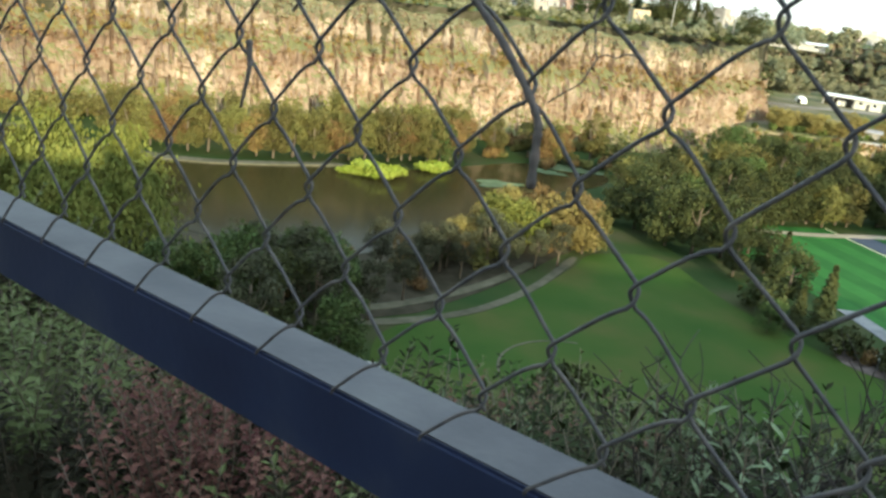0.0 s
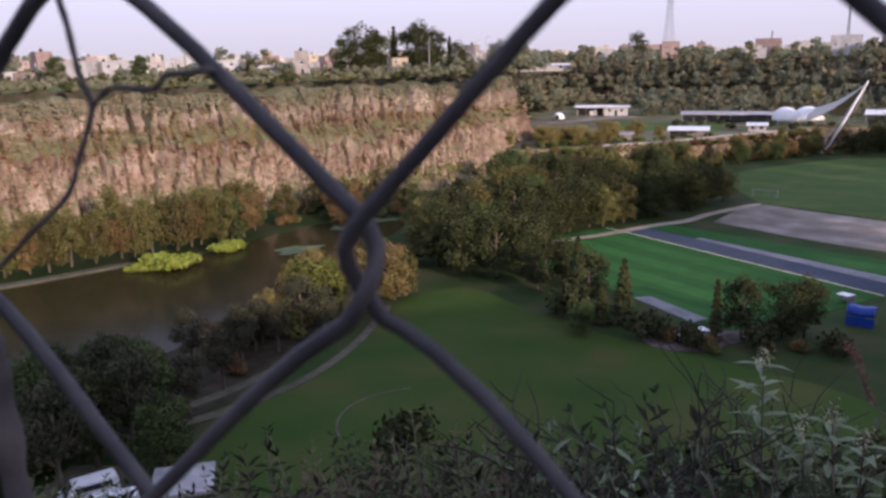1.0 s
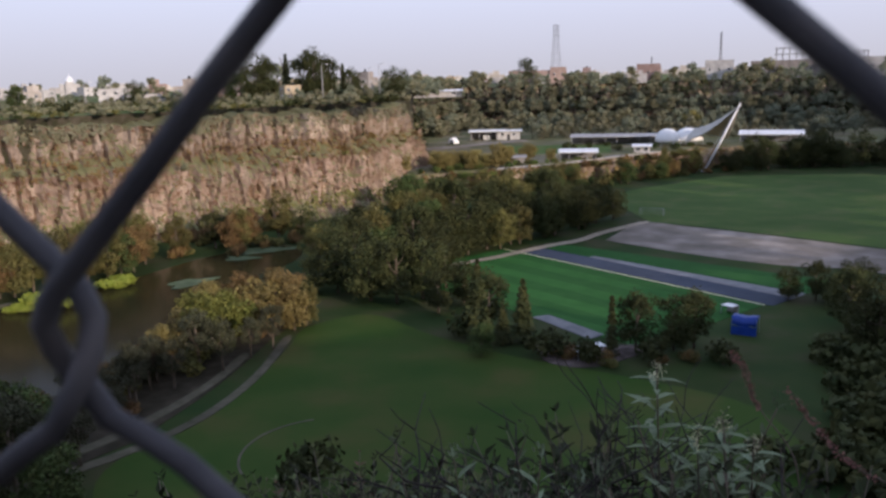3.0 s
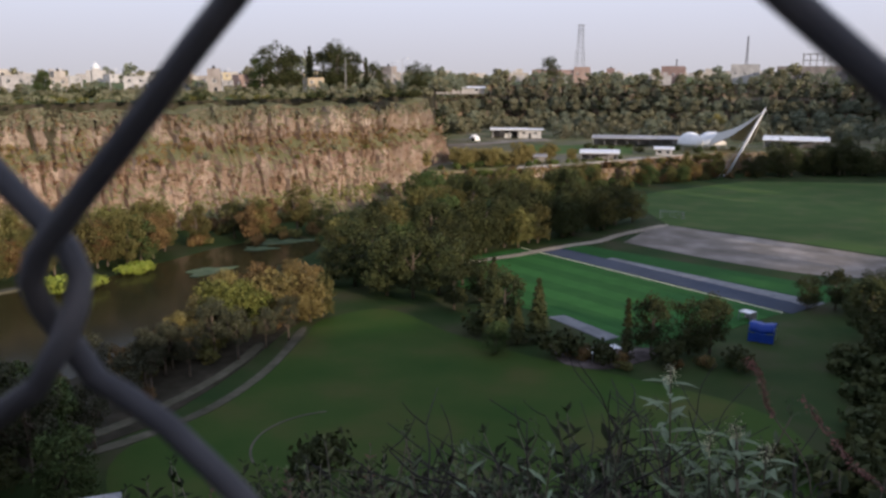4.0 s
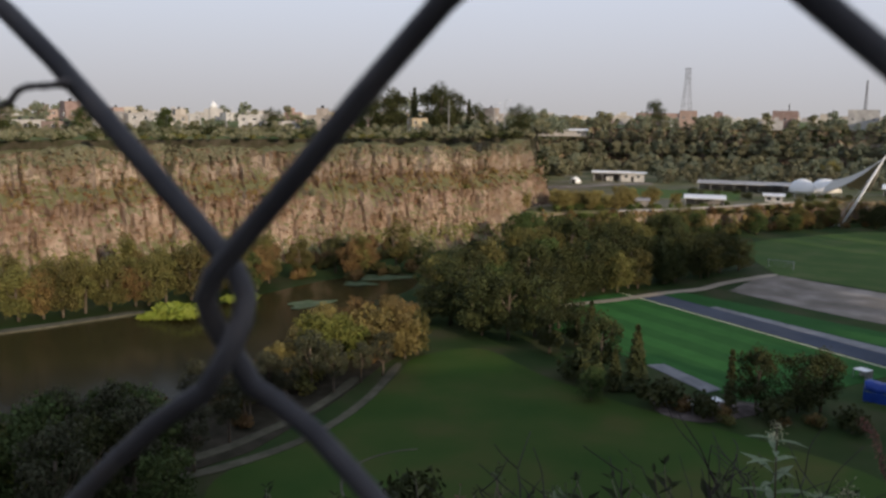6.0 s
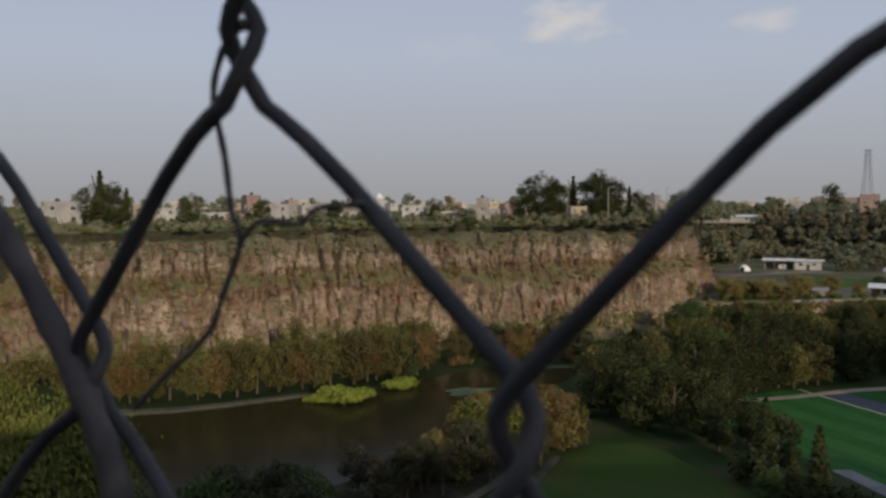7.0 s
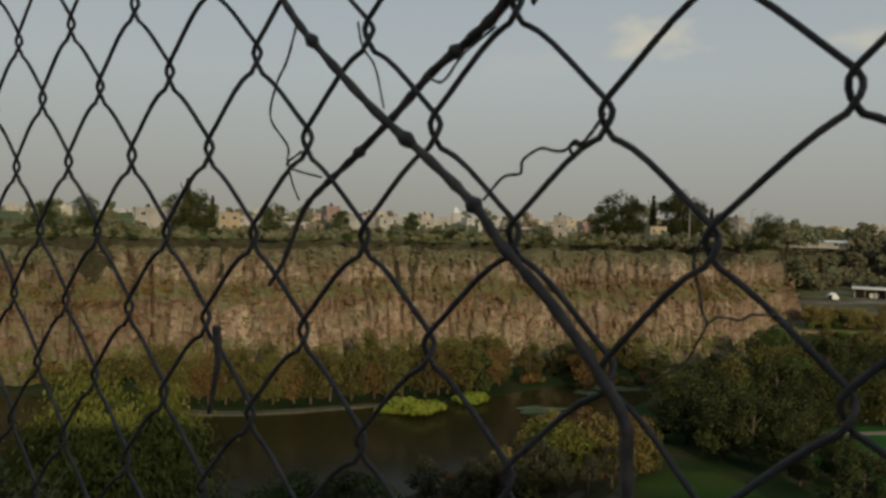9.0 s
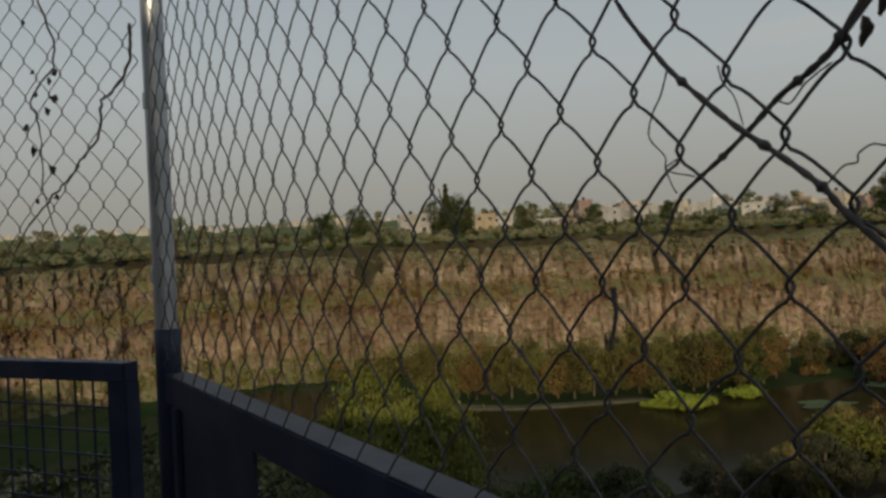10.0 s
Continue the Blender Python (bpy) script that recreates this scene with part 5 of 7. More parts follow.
for pts_s, r_s in (([(0.048, 0.46), (0.050, 0.383), (0.094, 0.331), (0.125, 0.312), (0.144, 0.239), (0.185, 0.201), (0.235, 0.158), (0.338, 0.08), (0.42, -0.02)], 0.0035),
                   ([(0.33, 0.62), (0.253, 0.432), (0.325, 0.333), (0.303, 0.259), (0.301, 0.138), (0.26, 0.02)], 0.0025)):
    ob = vine("dry_vine", pts_s, r_s, r_s * 0.5, "dry vine hanging on the side panel", y=0.004, jit=0.002)
    ob.matrix_world = SIDE
for k in range(14):
    rng = np.random.default_rng(900 + k)
    ob = new("dead_leaf", mesh_of("dead_leaf", np.array([(-0.012, 0, 0), (0, 0.004, 0.016), (0.013, 0, 0.002), (0.002, 0.005, -0.018), (0.0, -0.004, 0.0)]) * rng.uniform(0.4, 0.85), [(0, 4, 1), (1, 4, 2), (2, 4, 3), (3, 4, 0)], M_deadleaf))
    md = ob.modifiers.new("thickness", 'SOLIDIFY')
    md.thickness = 0.0004
    ob.matrix_world = SIDE @ Matrix.Translation((rng.uniform(0.24, 0.34), 0.012, rng.uniform(0.1, 0.6))) @ Matrix.Rotation(rng.uniform(0, 6), 4, 'Y')
    tagged(ob, "small curled dead leaf on the side panel", "leaf", "dead leaves")
for lx, lz in ((-0.0475, 0.096), (-0.0568, 0.084)):
    rng = np.random.default_rng(int(lx * -1e4))
    n = 9
    vs, fs = [], []
    for i in range(n):
        s = i / (n - 1)
        w = 0.0036 * math.sin(math.pi * min(1, s * 1.05)) ** 0.7 + 0.0003
        for c, yy in ((-1, 0.0012), (0, -0.0012), (1, 0.0014)):
            vs.append((c * w * (0.6 + 0.4 * rng.random()) + 0.0012 * math.sin(s * 5), yy * math.sin(math.pi * s), -0.0145 * s + 0.006))
    for i in range(n - 1):
        for c in range(2):
            a = i * 3 + c
            fs.append((a, a + 1, a + 4, a + 3))
    ob = new("dead_leaf", mesh_of("dead_leaf", vs, fs, M_deadleaf, smooth=True))
    md = ob.modifiers.new("thickness", 'SOLIDIFY')
    md.thickness = 0.0003
    ob.matrix_world = FENCE @ Matrix.Translation((lx, -0.0075, lz))
    tagged(ob, "small curled dead leaf hanging on a vine", "leaf")


# ---------------------------------------------------------------- houses of the town


def window_mesh():
    """A window frame of four bars round a recess, one metre and a bit wide."""
    bm = bmesh.new()
    for x0, x1, z0, z1 in ((-0.65, -0.57, 0, 1.2), (0.57, 0.65, 0, 1.2), (-0.57, 0.57, 0, 0.08), (-0.57, 0.57, 1.12, 1.2), (-0.03, 0.03, 0.08, 1.12)):
        bmesh.ops.create_cube(bm, size=1, matrix=Matrix.Translation(((x0 + x1) / 2, -0.05, (z0 + z1) / 2)) @ Matrix.Diagonal((x1 - x0, 0.12, z1 - z0, 1)))
    me = bpy.data.meshes.new("window")
    bm.to_mesh(me)
    bm.free()
    me.materials.append(M_white)
    return me


WIN = window_mesh()
PANE = box_data("pane", -0.57, 0.57, -0.02, 0.01, 0.08, 1.12, M_window)
DOOR = box_data("door", -0.5, 0.5, -0.06, 0.02, 0, 2.1, M_tank, 0.01)


def tank_mesh():
    pts = [(0, 0, 0), (0, 0, 0.1), (0, 0, 0.95), (0, 0, 1.15), (0, 0, 1.22), (0, 0, 1.32)]
    v, f = tube_arrays(pts, [0.5, 0.55, 0.55, 0.4, 0.22, 0.2], 12)
    return mesh_of("water_tank", v, f, M_tank, smooth=True)


TANK = tank_mesh()


def wall_mesh(name, w, d, h, mat, par=0.5, t=0.2):
    """Four walls with a parapet, and the flat roof sunk behind it."""
    x0, x1, y0, y1 = -w / 2, w / 2, -d / 2, d / 2
    o = [(x0, y0), (x1, y0), (x1, y1), (x0, y1)]
    i = [(x0 + t, y0 + t), (x1 - t, y0 + t), (x1 - t, y1 - t), (x0 + t, y1 - t)]
    vs = [(x, y, -1.5) for x, y in o] + [(x, y, h + par) for x, y in o] + [(x, y, h + par) for x, y in i] + [(x, y, h) for x, y in i]
    fs = []
    for k in range(4):
        j = (k + 1) % 4
        fs += [(k, j, 4 + j, 4 + k), (4 + k, 4 + j, 8 + j, 8 + k), (8 + k, 8 + j, 12 + j, 12 + k)]
    fs.append((12, 13, 14, 15))
    return mesh_of(name, vs, fs, mat)


def make_house(key, w, d, storeys, mat, label, upper=None, tanks=1, seed=0, pitched=False):
    rng = random.Random(seed)
    ob = root("house", label, "house")
    h = storeys * 2.7
    wall = part("wall", wall_mesh("wall", w, d, h, mat), ob)
    if upper:
        u = part("upper_wall", wall_mesh("upper_wall", w * 0.55, d * 0.7, 2.6, mat, 0.3), ob)
        u.location = (w * 0.18 * upper, d * 0.1, h)
    for s in range(storeys):
        n = max(1, int(w / 3.2))
        for k in range(n):
            x = -w / 2 + (k + 0.5) * w / n + rng.uniform(-0.25, 0.25)
            if s == 0 and k == n // 2:
                dr = part("door", DOOR, ob, "dark metal door")
                dr.location = (x, -d / 2, 0)
                continue
            wn_ = part("window", WIN, ob)
            wn_.location = (x, -d / 2, s * 2.7 + 0.95)
            part("pane", PANE, wn_)
        for sx in (-1, 1):
            wn_ = part("window", WIN, ob)
            wn_.matrix_basis = Matrix.Translation((sx * w / 2, rng.uniform(-d * 0.25, d * 0.25), s * 2.7 + 0.95)) @ Matrix.Rotation(radians(90 * sx), 4, 'Z')
            part("pane", PANE, wn_)
    for k in range(tanks):
        tk = part("water_tank", TANK, ob, "black plastic roof water tank")
        tk.location = (rng.uniform(-w * 0.35, w * 0.35), rng.uniform(-d * 0.2, d * 0.3), h + 0.01 + (2.6 if upper and k == 0 else 0))
        if upper and k == 0:
            tk.location = (w * 0.18 * upper, d * 0.1, h + 2.61)
    PROTO[key] = [ob, False]


make_house("h_pale", 8, 8, 2, M_plaster_pale, "pale two-storey plastered house with flat roof", seed=1)
make_house("h_low", 11, 8, 1, M_plaster_pale, "low whitewashed house with flat roof", tanks=2, seed=2)
make_house("h_tall", 7.5, 8, 2, M_plaster, "beige two-storey house with a set-back upper room", upper=1, seed=3)
make_house("h_ochre", 6.5, 7, 2, M_plaster_ochre, "ochre two-storey house with flat roof", seed=4)
make_house("h_brick", 9, 8, 2, M_plaster_red, "red brick house with flat roof", upper=-1, seed=5)
make_house("h_block", 8.5, 9, 2, M_block, "grey unplastered block house with flat roof", seed=6)
make_house("h_low_brick", 10, 7, 1, M_plaster_red, "low red brick house with flat roof", seed=7)


def house(key, az, r, z, size=1.0, turn=None):
    p = polar(az, r, z)
    plant(key, p.x, p.y, z, size * 0.95, radians(az) + (R.normal() * 0.35 if turn is None else turn), 1.0, "town houses")


for key, az, r, s in (("h_tall", 31.8, 228, 0.82), ("h_pale", 30.7, 240, 0.6), ("h_ochre", 25.0, 224, 0.72), ("h_brick", 29.6, 238, 0.62), ("h_block", 59.5, 222, 1.05), ("h_ochre", 54.6, 218, 0.9), ("h_pale", 53.2, 224, 0.75),
                      ("h_pale", 58.3, 232, 0.9), ("h_low", 50.2, 240, 0.9), ("h_block", 45.5, 236, 0.9), ("h_pale", 43.8, 238, 0.85), ("h_low_brick", 48.2, 236, 0.8), ("h_tall", 41.2, 250, 0.75), ("h_pale", 36.5, 250, 0.8), ("h_low", 34.6, 244, 0.9),
                      ("h_low", 33.4, 236, 0.5)):
    house(key, az, r, TOP_Z + 0.7, s)
kk = ["h_pale", "h_low", "h_tall", "h_brick", "h_block", "h_low_brick", "h_ochre", "h_pale"]
for k in range(34):
    az = -16 + 76 * ((k * 0.618) % 1.0)
    r = R.uniform(265, 420) if az > 19 else R.uniform(455, 560)
    house(kk[R.integers(len(kk))], az, r, TOP_Z + 1.0, R.uniform(0.75, 1.05))


def distant_town():
    """Rows of far flat-roofed houses up to the haze."""
    rng = np.random.default_rng(5)
    vs, fs, mi, off = [], [], [], 0
    for k in range(320):
        az, r = radians(rng.uniform(-20, 100)), rng.uniform(430, 1500) ** 1.0
        x, y = -math.sin(az) * r, math.cos(az) * r
        w, d, h = rng.uniform(6, 14), rng.uniform(6, 12), rng.choice([2.4, 2.8, 4.2, 5.2])
        z0 = TOP_Z
        h += 1.9
        for (bw, bd, b0, b1) in ((w, d, z0, z0 + h), (w * 0.35, d * 0.35, z0 + h, z0 + h + rng.uniform(0.8, 2.4))):
            c, s = math.cos(az + rng.normal() * 0.3), math.sin(az)
            for zz in (b0, b1):
                for ux, uy in ((-1, -1), (1, -1), (1, 1), (-1, 1)):
                    vs.append((x + (ux * bw * c - uy * bd * s) / 2, y + (ux * bw * s + uy * bd * c) / 2, zz))
            fs += [tuple(off + q for q in f) for f in ((0, 1, 5, 4), (1, 2, 6, 5), (2, 3, 7, 6), (3, 0, 4, 7), (4, 5, 6, 7))]
            mi += [k % 5] * 5
            off += 8
    me = mesh_of("distant_town", vs, fs, [M_plaster_pale, M_plaster, M_block, M_block, M_plaster], idx=mi)
    return tagged(new("distant_town", me), "distant flat-roofed town houses in the haze", "houses", kind="stuff")


distant_town()


def pole(az, r, z, h, label="grey concrete street lamp on the plateau"):
    p = polar(az, r, z)
    ob = root("street_lamp", label, "street lamp", m=Matrix.Translation(p) @ Matrix.Rotation(radians(az), 4, 'Z'))
    v, f = tube_arrays([(0, 0, -0.5), (0, 0, h * 0.5), (0, 0, h)], [0.16, 0.12, 0.08], 8)
    part("mast", mesh_of("mast", v, f, M_concrete, smooth=True), ob)
    v, f = tube_arrays(smooth_line([(0, 0, h - 0.05), (0.5, 0, h + 0.25), (1.3, 0, h + 0.3)], 4), 0.05, 6)
    part("arm", mesh_of("arm", v, f, M_steel, smooth=True), ob)
    part("lamp_head", box_data("lamp_head", 1.2, 1.85, -0.14, 0.14, h + 0.22, h + 0.36, M_white, 0.03), ob)
    ob["group"] = "street lamps"
    return ob


for az, r, h in ((22.8, 222, 9.0), (31.0, 210, 6.0), (18.9, 230, 9.0), (45.6, 214, 6.5), (66.4, 205, 7.0), (53.6, 209, 6.5), (19.6, 260, 8.5), (38.0, 214, 6.0)):
    pole(az, r, TOP_Z + 0.6, h)


# chapel with a white dome
def chapel():
    p = polar(38.8, 430, TOP_Z + 2)
    ob = root("chapel", "small white chapel with a domed tower", "chapel", m=Matrix.Translation(p) @ Matrix.Rotation(radians(38.8), 4, 'Z'))
    part("wall", wall_mesh("wall", 9, 14, 5, M_plaster_pale), ob)
    part("tower", box_data("tower", -2, 2, -8.5, -4.8, -1, 6.2, M_plaster_pale, 0.1), ob)
    v, f = tube_arrays([(0, -6.6, 6.2), (0, -6.6, 6.5), (0, -6.6, 7.4), (0, -6.6, 8.2), (0, -6.6, 8.8), (0, -6.6, 9.1), (0, -6.6, 10.0)], [1.9, 2.0, 1.8, 1.3, 0.7, 0.15, 0.12], 14)
    part("dome", mesh_of("dome", v, f, M_white, smooth=True), ob)


chapel()


# lattice tower on the red building, antenna mast, unfinished block
def lattice_tower(az, r, z, h, w0, w1, label, name="lattice_tower"):
    p = polar(az, r, z)
    ob = root(name, label, "tower", m=Matrix.Translation(p) @ Matrix.Rotation(radians(az + 20), 4, 'Z'))
    n = 6
    corner = [(-1, -1), (1, -1), (1, 1), (-1, 1)]
    wid = lambda s: (w0 + (w1 - w0) * min(1, s * 1.25)) / 2
    for cx, cy in corner:
        v, f = tube_arrays([(cx * wid(s), cy * wid(s), h * s) for s in np.linspace(0, 1, 6)], 0.095, 5)
        part("leg", mesh_of("leg", v, f, M_mast), ob)
    for k in range(n):
        s0, s1 = k / n, (k + 1) / n
        for q in range(4):
            (ax, ay), (bx, by) = corner[q], corner[(q + 1) % 4]
            pieces = [tube_arrays([(ax * wid(s0), ay * wid(s0), h * s0), (bx * wid(s1), by * wid(s1), h * s1)], 0.036, 4),
                      tube_arrays([(bx * wid(s0), by * wid(s0), h * s0), (ax * wid(s1), ay * wid(s1), h * s1)], 0.036, 4),
                      tube_arrays([(ax * wid(s1), ay * wid(s1), h * s1), (bx * wid(s1), by * wid(s1), h * s1)], 0.036, 4)]
            v, f = joined(pieces)
            part("brace", mesh_of("brace", v, f, M_mast), ob)
    for k, zz in enumerate((0.97, 0.86, 0.74)):
        v, f = tube_arrays([(-wid(1) * 2.0, 0, h * zz), (0, 0, h * zz + 0.4), (wid(1) * 2.4, 0, h * zz)], 0.12, 5)
        part("cross_arm", mesh_of("cross_arm", v, f, M_mast), ob)
    return ob


lattice_tower(6.75, 462, 35.6, 22.4, 4.4, 2.0, "grey steel lattice tower behind a red building")
lattice_tower(-3.95, 455, 35.6, 15.0, 1.1, 0.5, "slim steel antenna mast on a white base", "antenna_mast")
lattice_tower(0.4, 520, 28.5, 12.0, 0.9, 0.4, "slim far antenna mast above the trees", "antenna_mast")


def block_building(az, r, z, w, d, h, mat, label, floors=0):
    p = polar(az, r, z)
    ob = root("building", label, "building", m=Matrix.Translation(p) @ Matrix.Rotation(radians(az), 4, 'Z'))
    part("wall", wall_mesh("wall", w, d, h, mat, 0.4), ob)
    n = int(w / 4)
    for k in range(n):
        wn_ = part("window", WIN, ob)
        wn_.location = (-w / 2 + (k + 0.5) * w / n, -d / 2, h * 0.5 - 0.5)
        part("pane", PANE, wn_)
    for s in range(floors):
        zz = h + 0.4 + s * 3.0
        for cx in np.linspace(-w * 0.2, w * 0.12, 5):
            part("column", box_data("column", cx - 0.2, cx + 0.2, -d * 0.3, -d * 0.3 + 0.4, zz, zz + 2.7, M_block), ob)
            part("column", box_data("column", cx - 0.2, cx + 0.2, d * 0.3, d * 0.3 + 0.4, zz, zz + 2.7, M_block), ob)
        part("floor_slab", box_data("floor_slab", -w * 0.22, w * 0.14, -d * 0.35, d * 0.4, zz + 2.7, zz + 3.0, M_concrete), ob)
    return ob


block_building(8.0, 468, TOP_Z + 2, 32, 12, 5.4, M_plaster_red, "long red brick building on the far rim")
block_building(6.6, 466, TOP_Z + 2, 9, 10, 6.9, M_plaster_red, "taller end of the red brick building")
block_building(-3.9, 456, TOP_Z + 1, 14, 10, 8.8, M_plaster_pale, "white building under an antenna mast")
block_building(-8.3, 446, TOP_Z + 1, 38, 14, 7.6, M_plaster, "big tan walled building on the far rim", floors=2)
block_building(-12.2, 440, TOP_Z + 1, 22, 14, 8.0, M_block, "grey concrete building on the far rim", floors=1)
block_building(0.6, 452, TOP_Z + 1, 12, 10, 8.0, M_plaster_red, "red walled building on the far rim")


# ---------------------------------------------------------------- terrace buildings
def shed(name, az, r, w, d, h, tilt, wallmat, roofmat, label, turn=0.0, posts=0):
    """A low building: a wall body under an overhanging pitched slab, and posts where it stands open."""
    p = polar(az, r, TERR_Z)
    ob = root(name, label, "building", m=Matrix.Translation(p) @ Matrix.Rotation(radians(az + turn), 4, 'Z'))
    if posts:
        for k in range(posts):
            x = -w / 2 + k * w / (posts - 1)
            for yy in (-d / 2, d / 2):
                part("post", box_data("post", x - 0.09, x + 0.09, yy - 0.09, yy + 0.09, 0, h, M_concrete), ob)
        part("back_wall", box_data("back_wall", -w / 2, w / 2, d / 2 + 0.1, d / 2 + 0.25, 0, h * 0.8, wallmat), ob)
    else:
        part("wall", box_data("wall", -w / 2, w / 2, -d / 2, d / 2, -0.3, h, wallmat, 0.02), ob)
        n = max(2, int(w / 4.5))
        for k in range(n):
            wn_ = part("window", WIN, ob)
            wn_.location = (-w / 2 + (k + 0.5) * w / n, -d / 2, h * 0.35)
            part("pane", PANE, wn_)
    rv = [(-w / 2 - 0.7, -d / 2 - 0.9, h + 0.01), (w / 2 + 0.7, -d / 2 - 0.9, h + 0.01), (w / 2 + 0.7, d / 2 + 0.6, h + 0.01 + tilt), (-w / 2 - 0.7, d / 2 + 0.6, h + 0.01 + tilt)]
    vs = rv + [(x, y, z + 0.28) for x, y, z in rv]
    part("roof", mesh_of("roof", vs, [(3, 2, 1, 0), (4, 5, 6, 7), (0, 1, 5, 4), (1, 2, 6, 5), (2, 3, 7, 6), (3, 0, 4, 7)], roofmat), ob, "pale metal roof")
    return ob


long_shed = shed("long_shed", 14.9, 300, 17, 8, 1.7, 0.3, M_block, M_white, "long shed with a white roof above the terrace")
long_shed.location.z = 25.2


def visitor_building():
    """A long flat slab over a pale room at one end and an open, shaded bay at the other."""
    p = polar(10.9, 334, TERR_Z)
    ob = root("visitor_building", "single-storey park building under a thin white slab roof", "building", m=Matrix.Translation(p) @ Matrix.Rotation(radians(10.9), 4, 'Z'))
    part("pale_room", box_data("pale_room", 0.5, 9.6, -3.6, 4, -0.2, 3.3, M_plaster_pale, 0.03), ob, "cream plastered room")
    part("back_wall", box_data("back_wall", -10, 0.45, 3.8, 4.0, -0.2, 3.3, M_block, 0.02), ob)
    part("end_wall", box_data("end_wall", -10, -9.8, -2.0, 3.78, -0.2, 3.3, M_block, 0.02), ob)
    part("counter", box_data("counter", -5.2, -2.0, -0.6, 0.8, -0.1, 1.9, M_white, 0.03), ob, "white serving counter")
    for x in (-10, -6.6, -3.2, 0.2):
        part("post", box_data("post", x - 0.1, x + 0.1, -4.3, -4.1, -0.2, 3.3, M_concrete), ob)
    for x in (2.6, 7.2):
        wn_ = part("window", WIN, ob)
        wn_.location = (x, -3.62, 1.5)
        part("pane", PANE, wn_)
    part("door", DOOR, ob, "dark metal door").location = (5.0, -3.62, 0)
    part("roof", box_data("roof", -11, 4.2, -5.2, 4.6, 3.32, 3.75, M_white, 0.04), ob, "thin white slab roof")
    part("low_roof", box_data("low_roof", 4.25, 10.6, -4.6, 4.4, 3.31, 3.55, M_white, 0.04), ob, "lower pale roof")


visitor_building()
shed("open_shelter", 2.6, 303, 32, 7, 2.6, 0.5, M_block, M_concrete, "long open shelter with a grey flat roof", posts=9)
shed("open_shelter", -7.3, 308, 20, 7, 2.7, 0.9, M_plaster_pale, M_white, "open shelter with a pale roof beside the canopy", posts=6)
shed("kiosk", 5.2, 250, 10.5, 5, 2.1, 0.5, M_block, M_white, "open kiosk with a pale roof on the promenade", posts=5)
shed("kiosk", 0.9, 268, 5, 4, 2.0, 0.3, M_plaster_pale, M_white, "small pale kiosk on the promenade")
shed("kiosk", 9.9, 238, 8, 4, 1.9, 0.3, M_block, M_block, "low open shaded kiosk at the terrace edge", posts=4)

# promenade parapet along the terrace edge
for (ax, ay), (bx, by) in zip(TERR[1:4], TERR[2:5]):
    L = math.hypot(bx - ax, by - ay)
    n = max(1, int(L / 4))
    for k in range(n):
        x0, y0 = ax + (bx - ax) * k / n, ay + (by - ay) * k / n
        ob = new("parapet", box_data("parapet", 0, L / n - 0.12, 2.0, 2.3, TERR_Z - 0.1, TERR_Z + 0.35, M_block, 0.03))
        ob.matrix_world = Matrix.Translation((x0, y0, 0)) @ Matrix.Rotation(math.atan2(by - ay, bx - ax), 4, 'Z')
        tagged(ob, "pale low wall along the terrace promenade", "wall", "promenade wall")
sheet("promenade", [(-45, 225), (-31.5, 235), (-17.5, 252), (-2, 272), (1, 270), (-14.5, 250), (-28.5, 232.5), (-42, 222)], TERR_Z + 0.06, M_paving, "pale promenade on the terrace", "path")
a, b, c, d = polar(16, 300), polar(9, 330), polar(8.6, 322), polar(16, 290)
sheet("terrace_road", [(a.x, a.y), (b.x, b.y), (c.x, c.y), (d.x, d.y)], TERR_Z + 0.06, M_sand, "sandy service road on the terrace", "road")
a, b, c, d = polar(10.5, 300), polar(3, 300), polar(3, 268), polar(10, 268)
sheet("terrace_lawn", [(a.x, a.y), (b.x, b.y), (c.x, c.y), (d.x, d.y)], TERR_Z + 0.05, M_field, "green lawn on the terrace", "lawn")


def small_tent():
    p = polar(13.9, 318, TERR_Z)
    ob = root("dome_tent", "small white rounded shelter on the terrace", "tent", m=Matrix.Translation(p))
    n = 14
    v, f = tube_arrays([(0, 0, 0), (0, 0, 0.8), (0, 0, 1.5), (0, 0, 2.0), (0, 0, 2.3), (0, 0, 2.4)], [2.3, 2.2, 1.8, 1.2, 0.6, 0.05], n)
    part("shell", mesh_of("shell", v, f, M_membrane, smooth=True), ob)
    part("entrance", box_data("entrance", -0.6, 0.6, -2.35, -1.6, 0, 1.5, M_window, 0.05), ob)


small_tent()


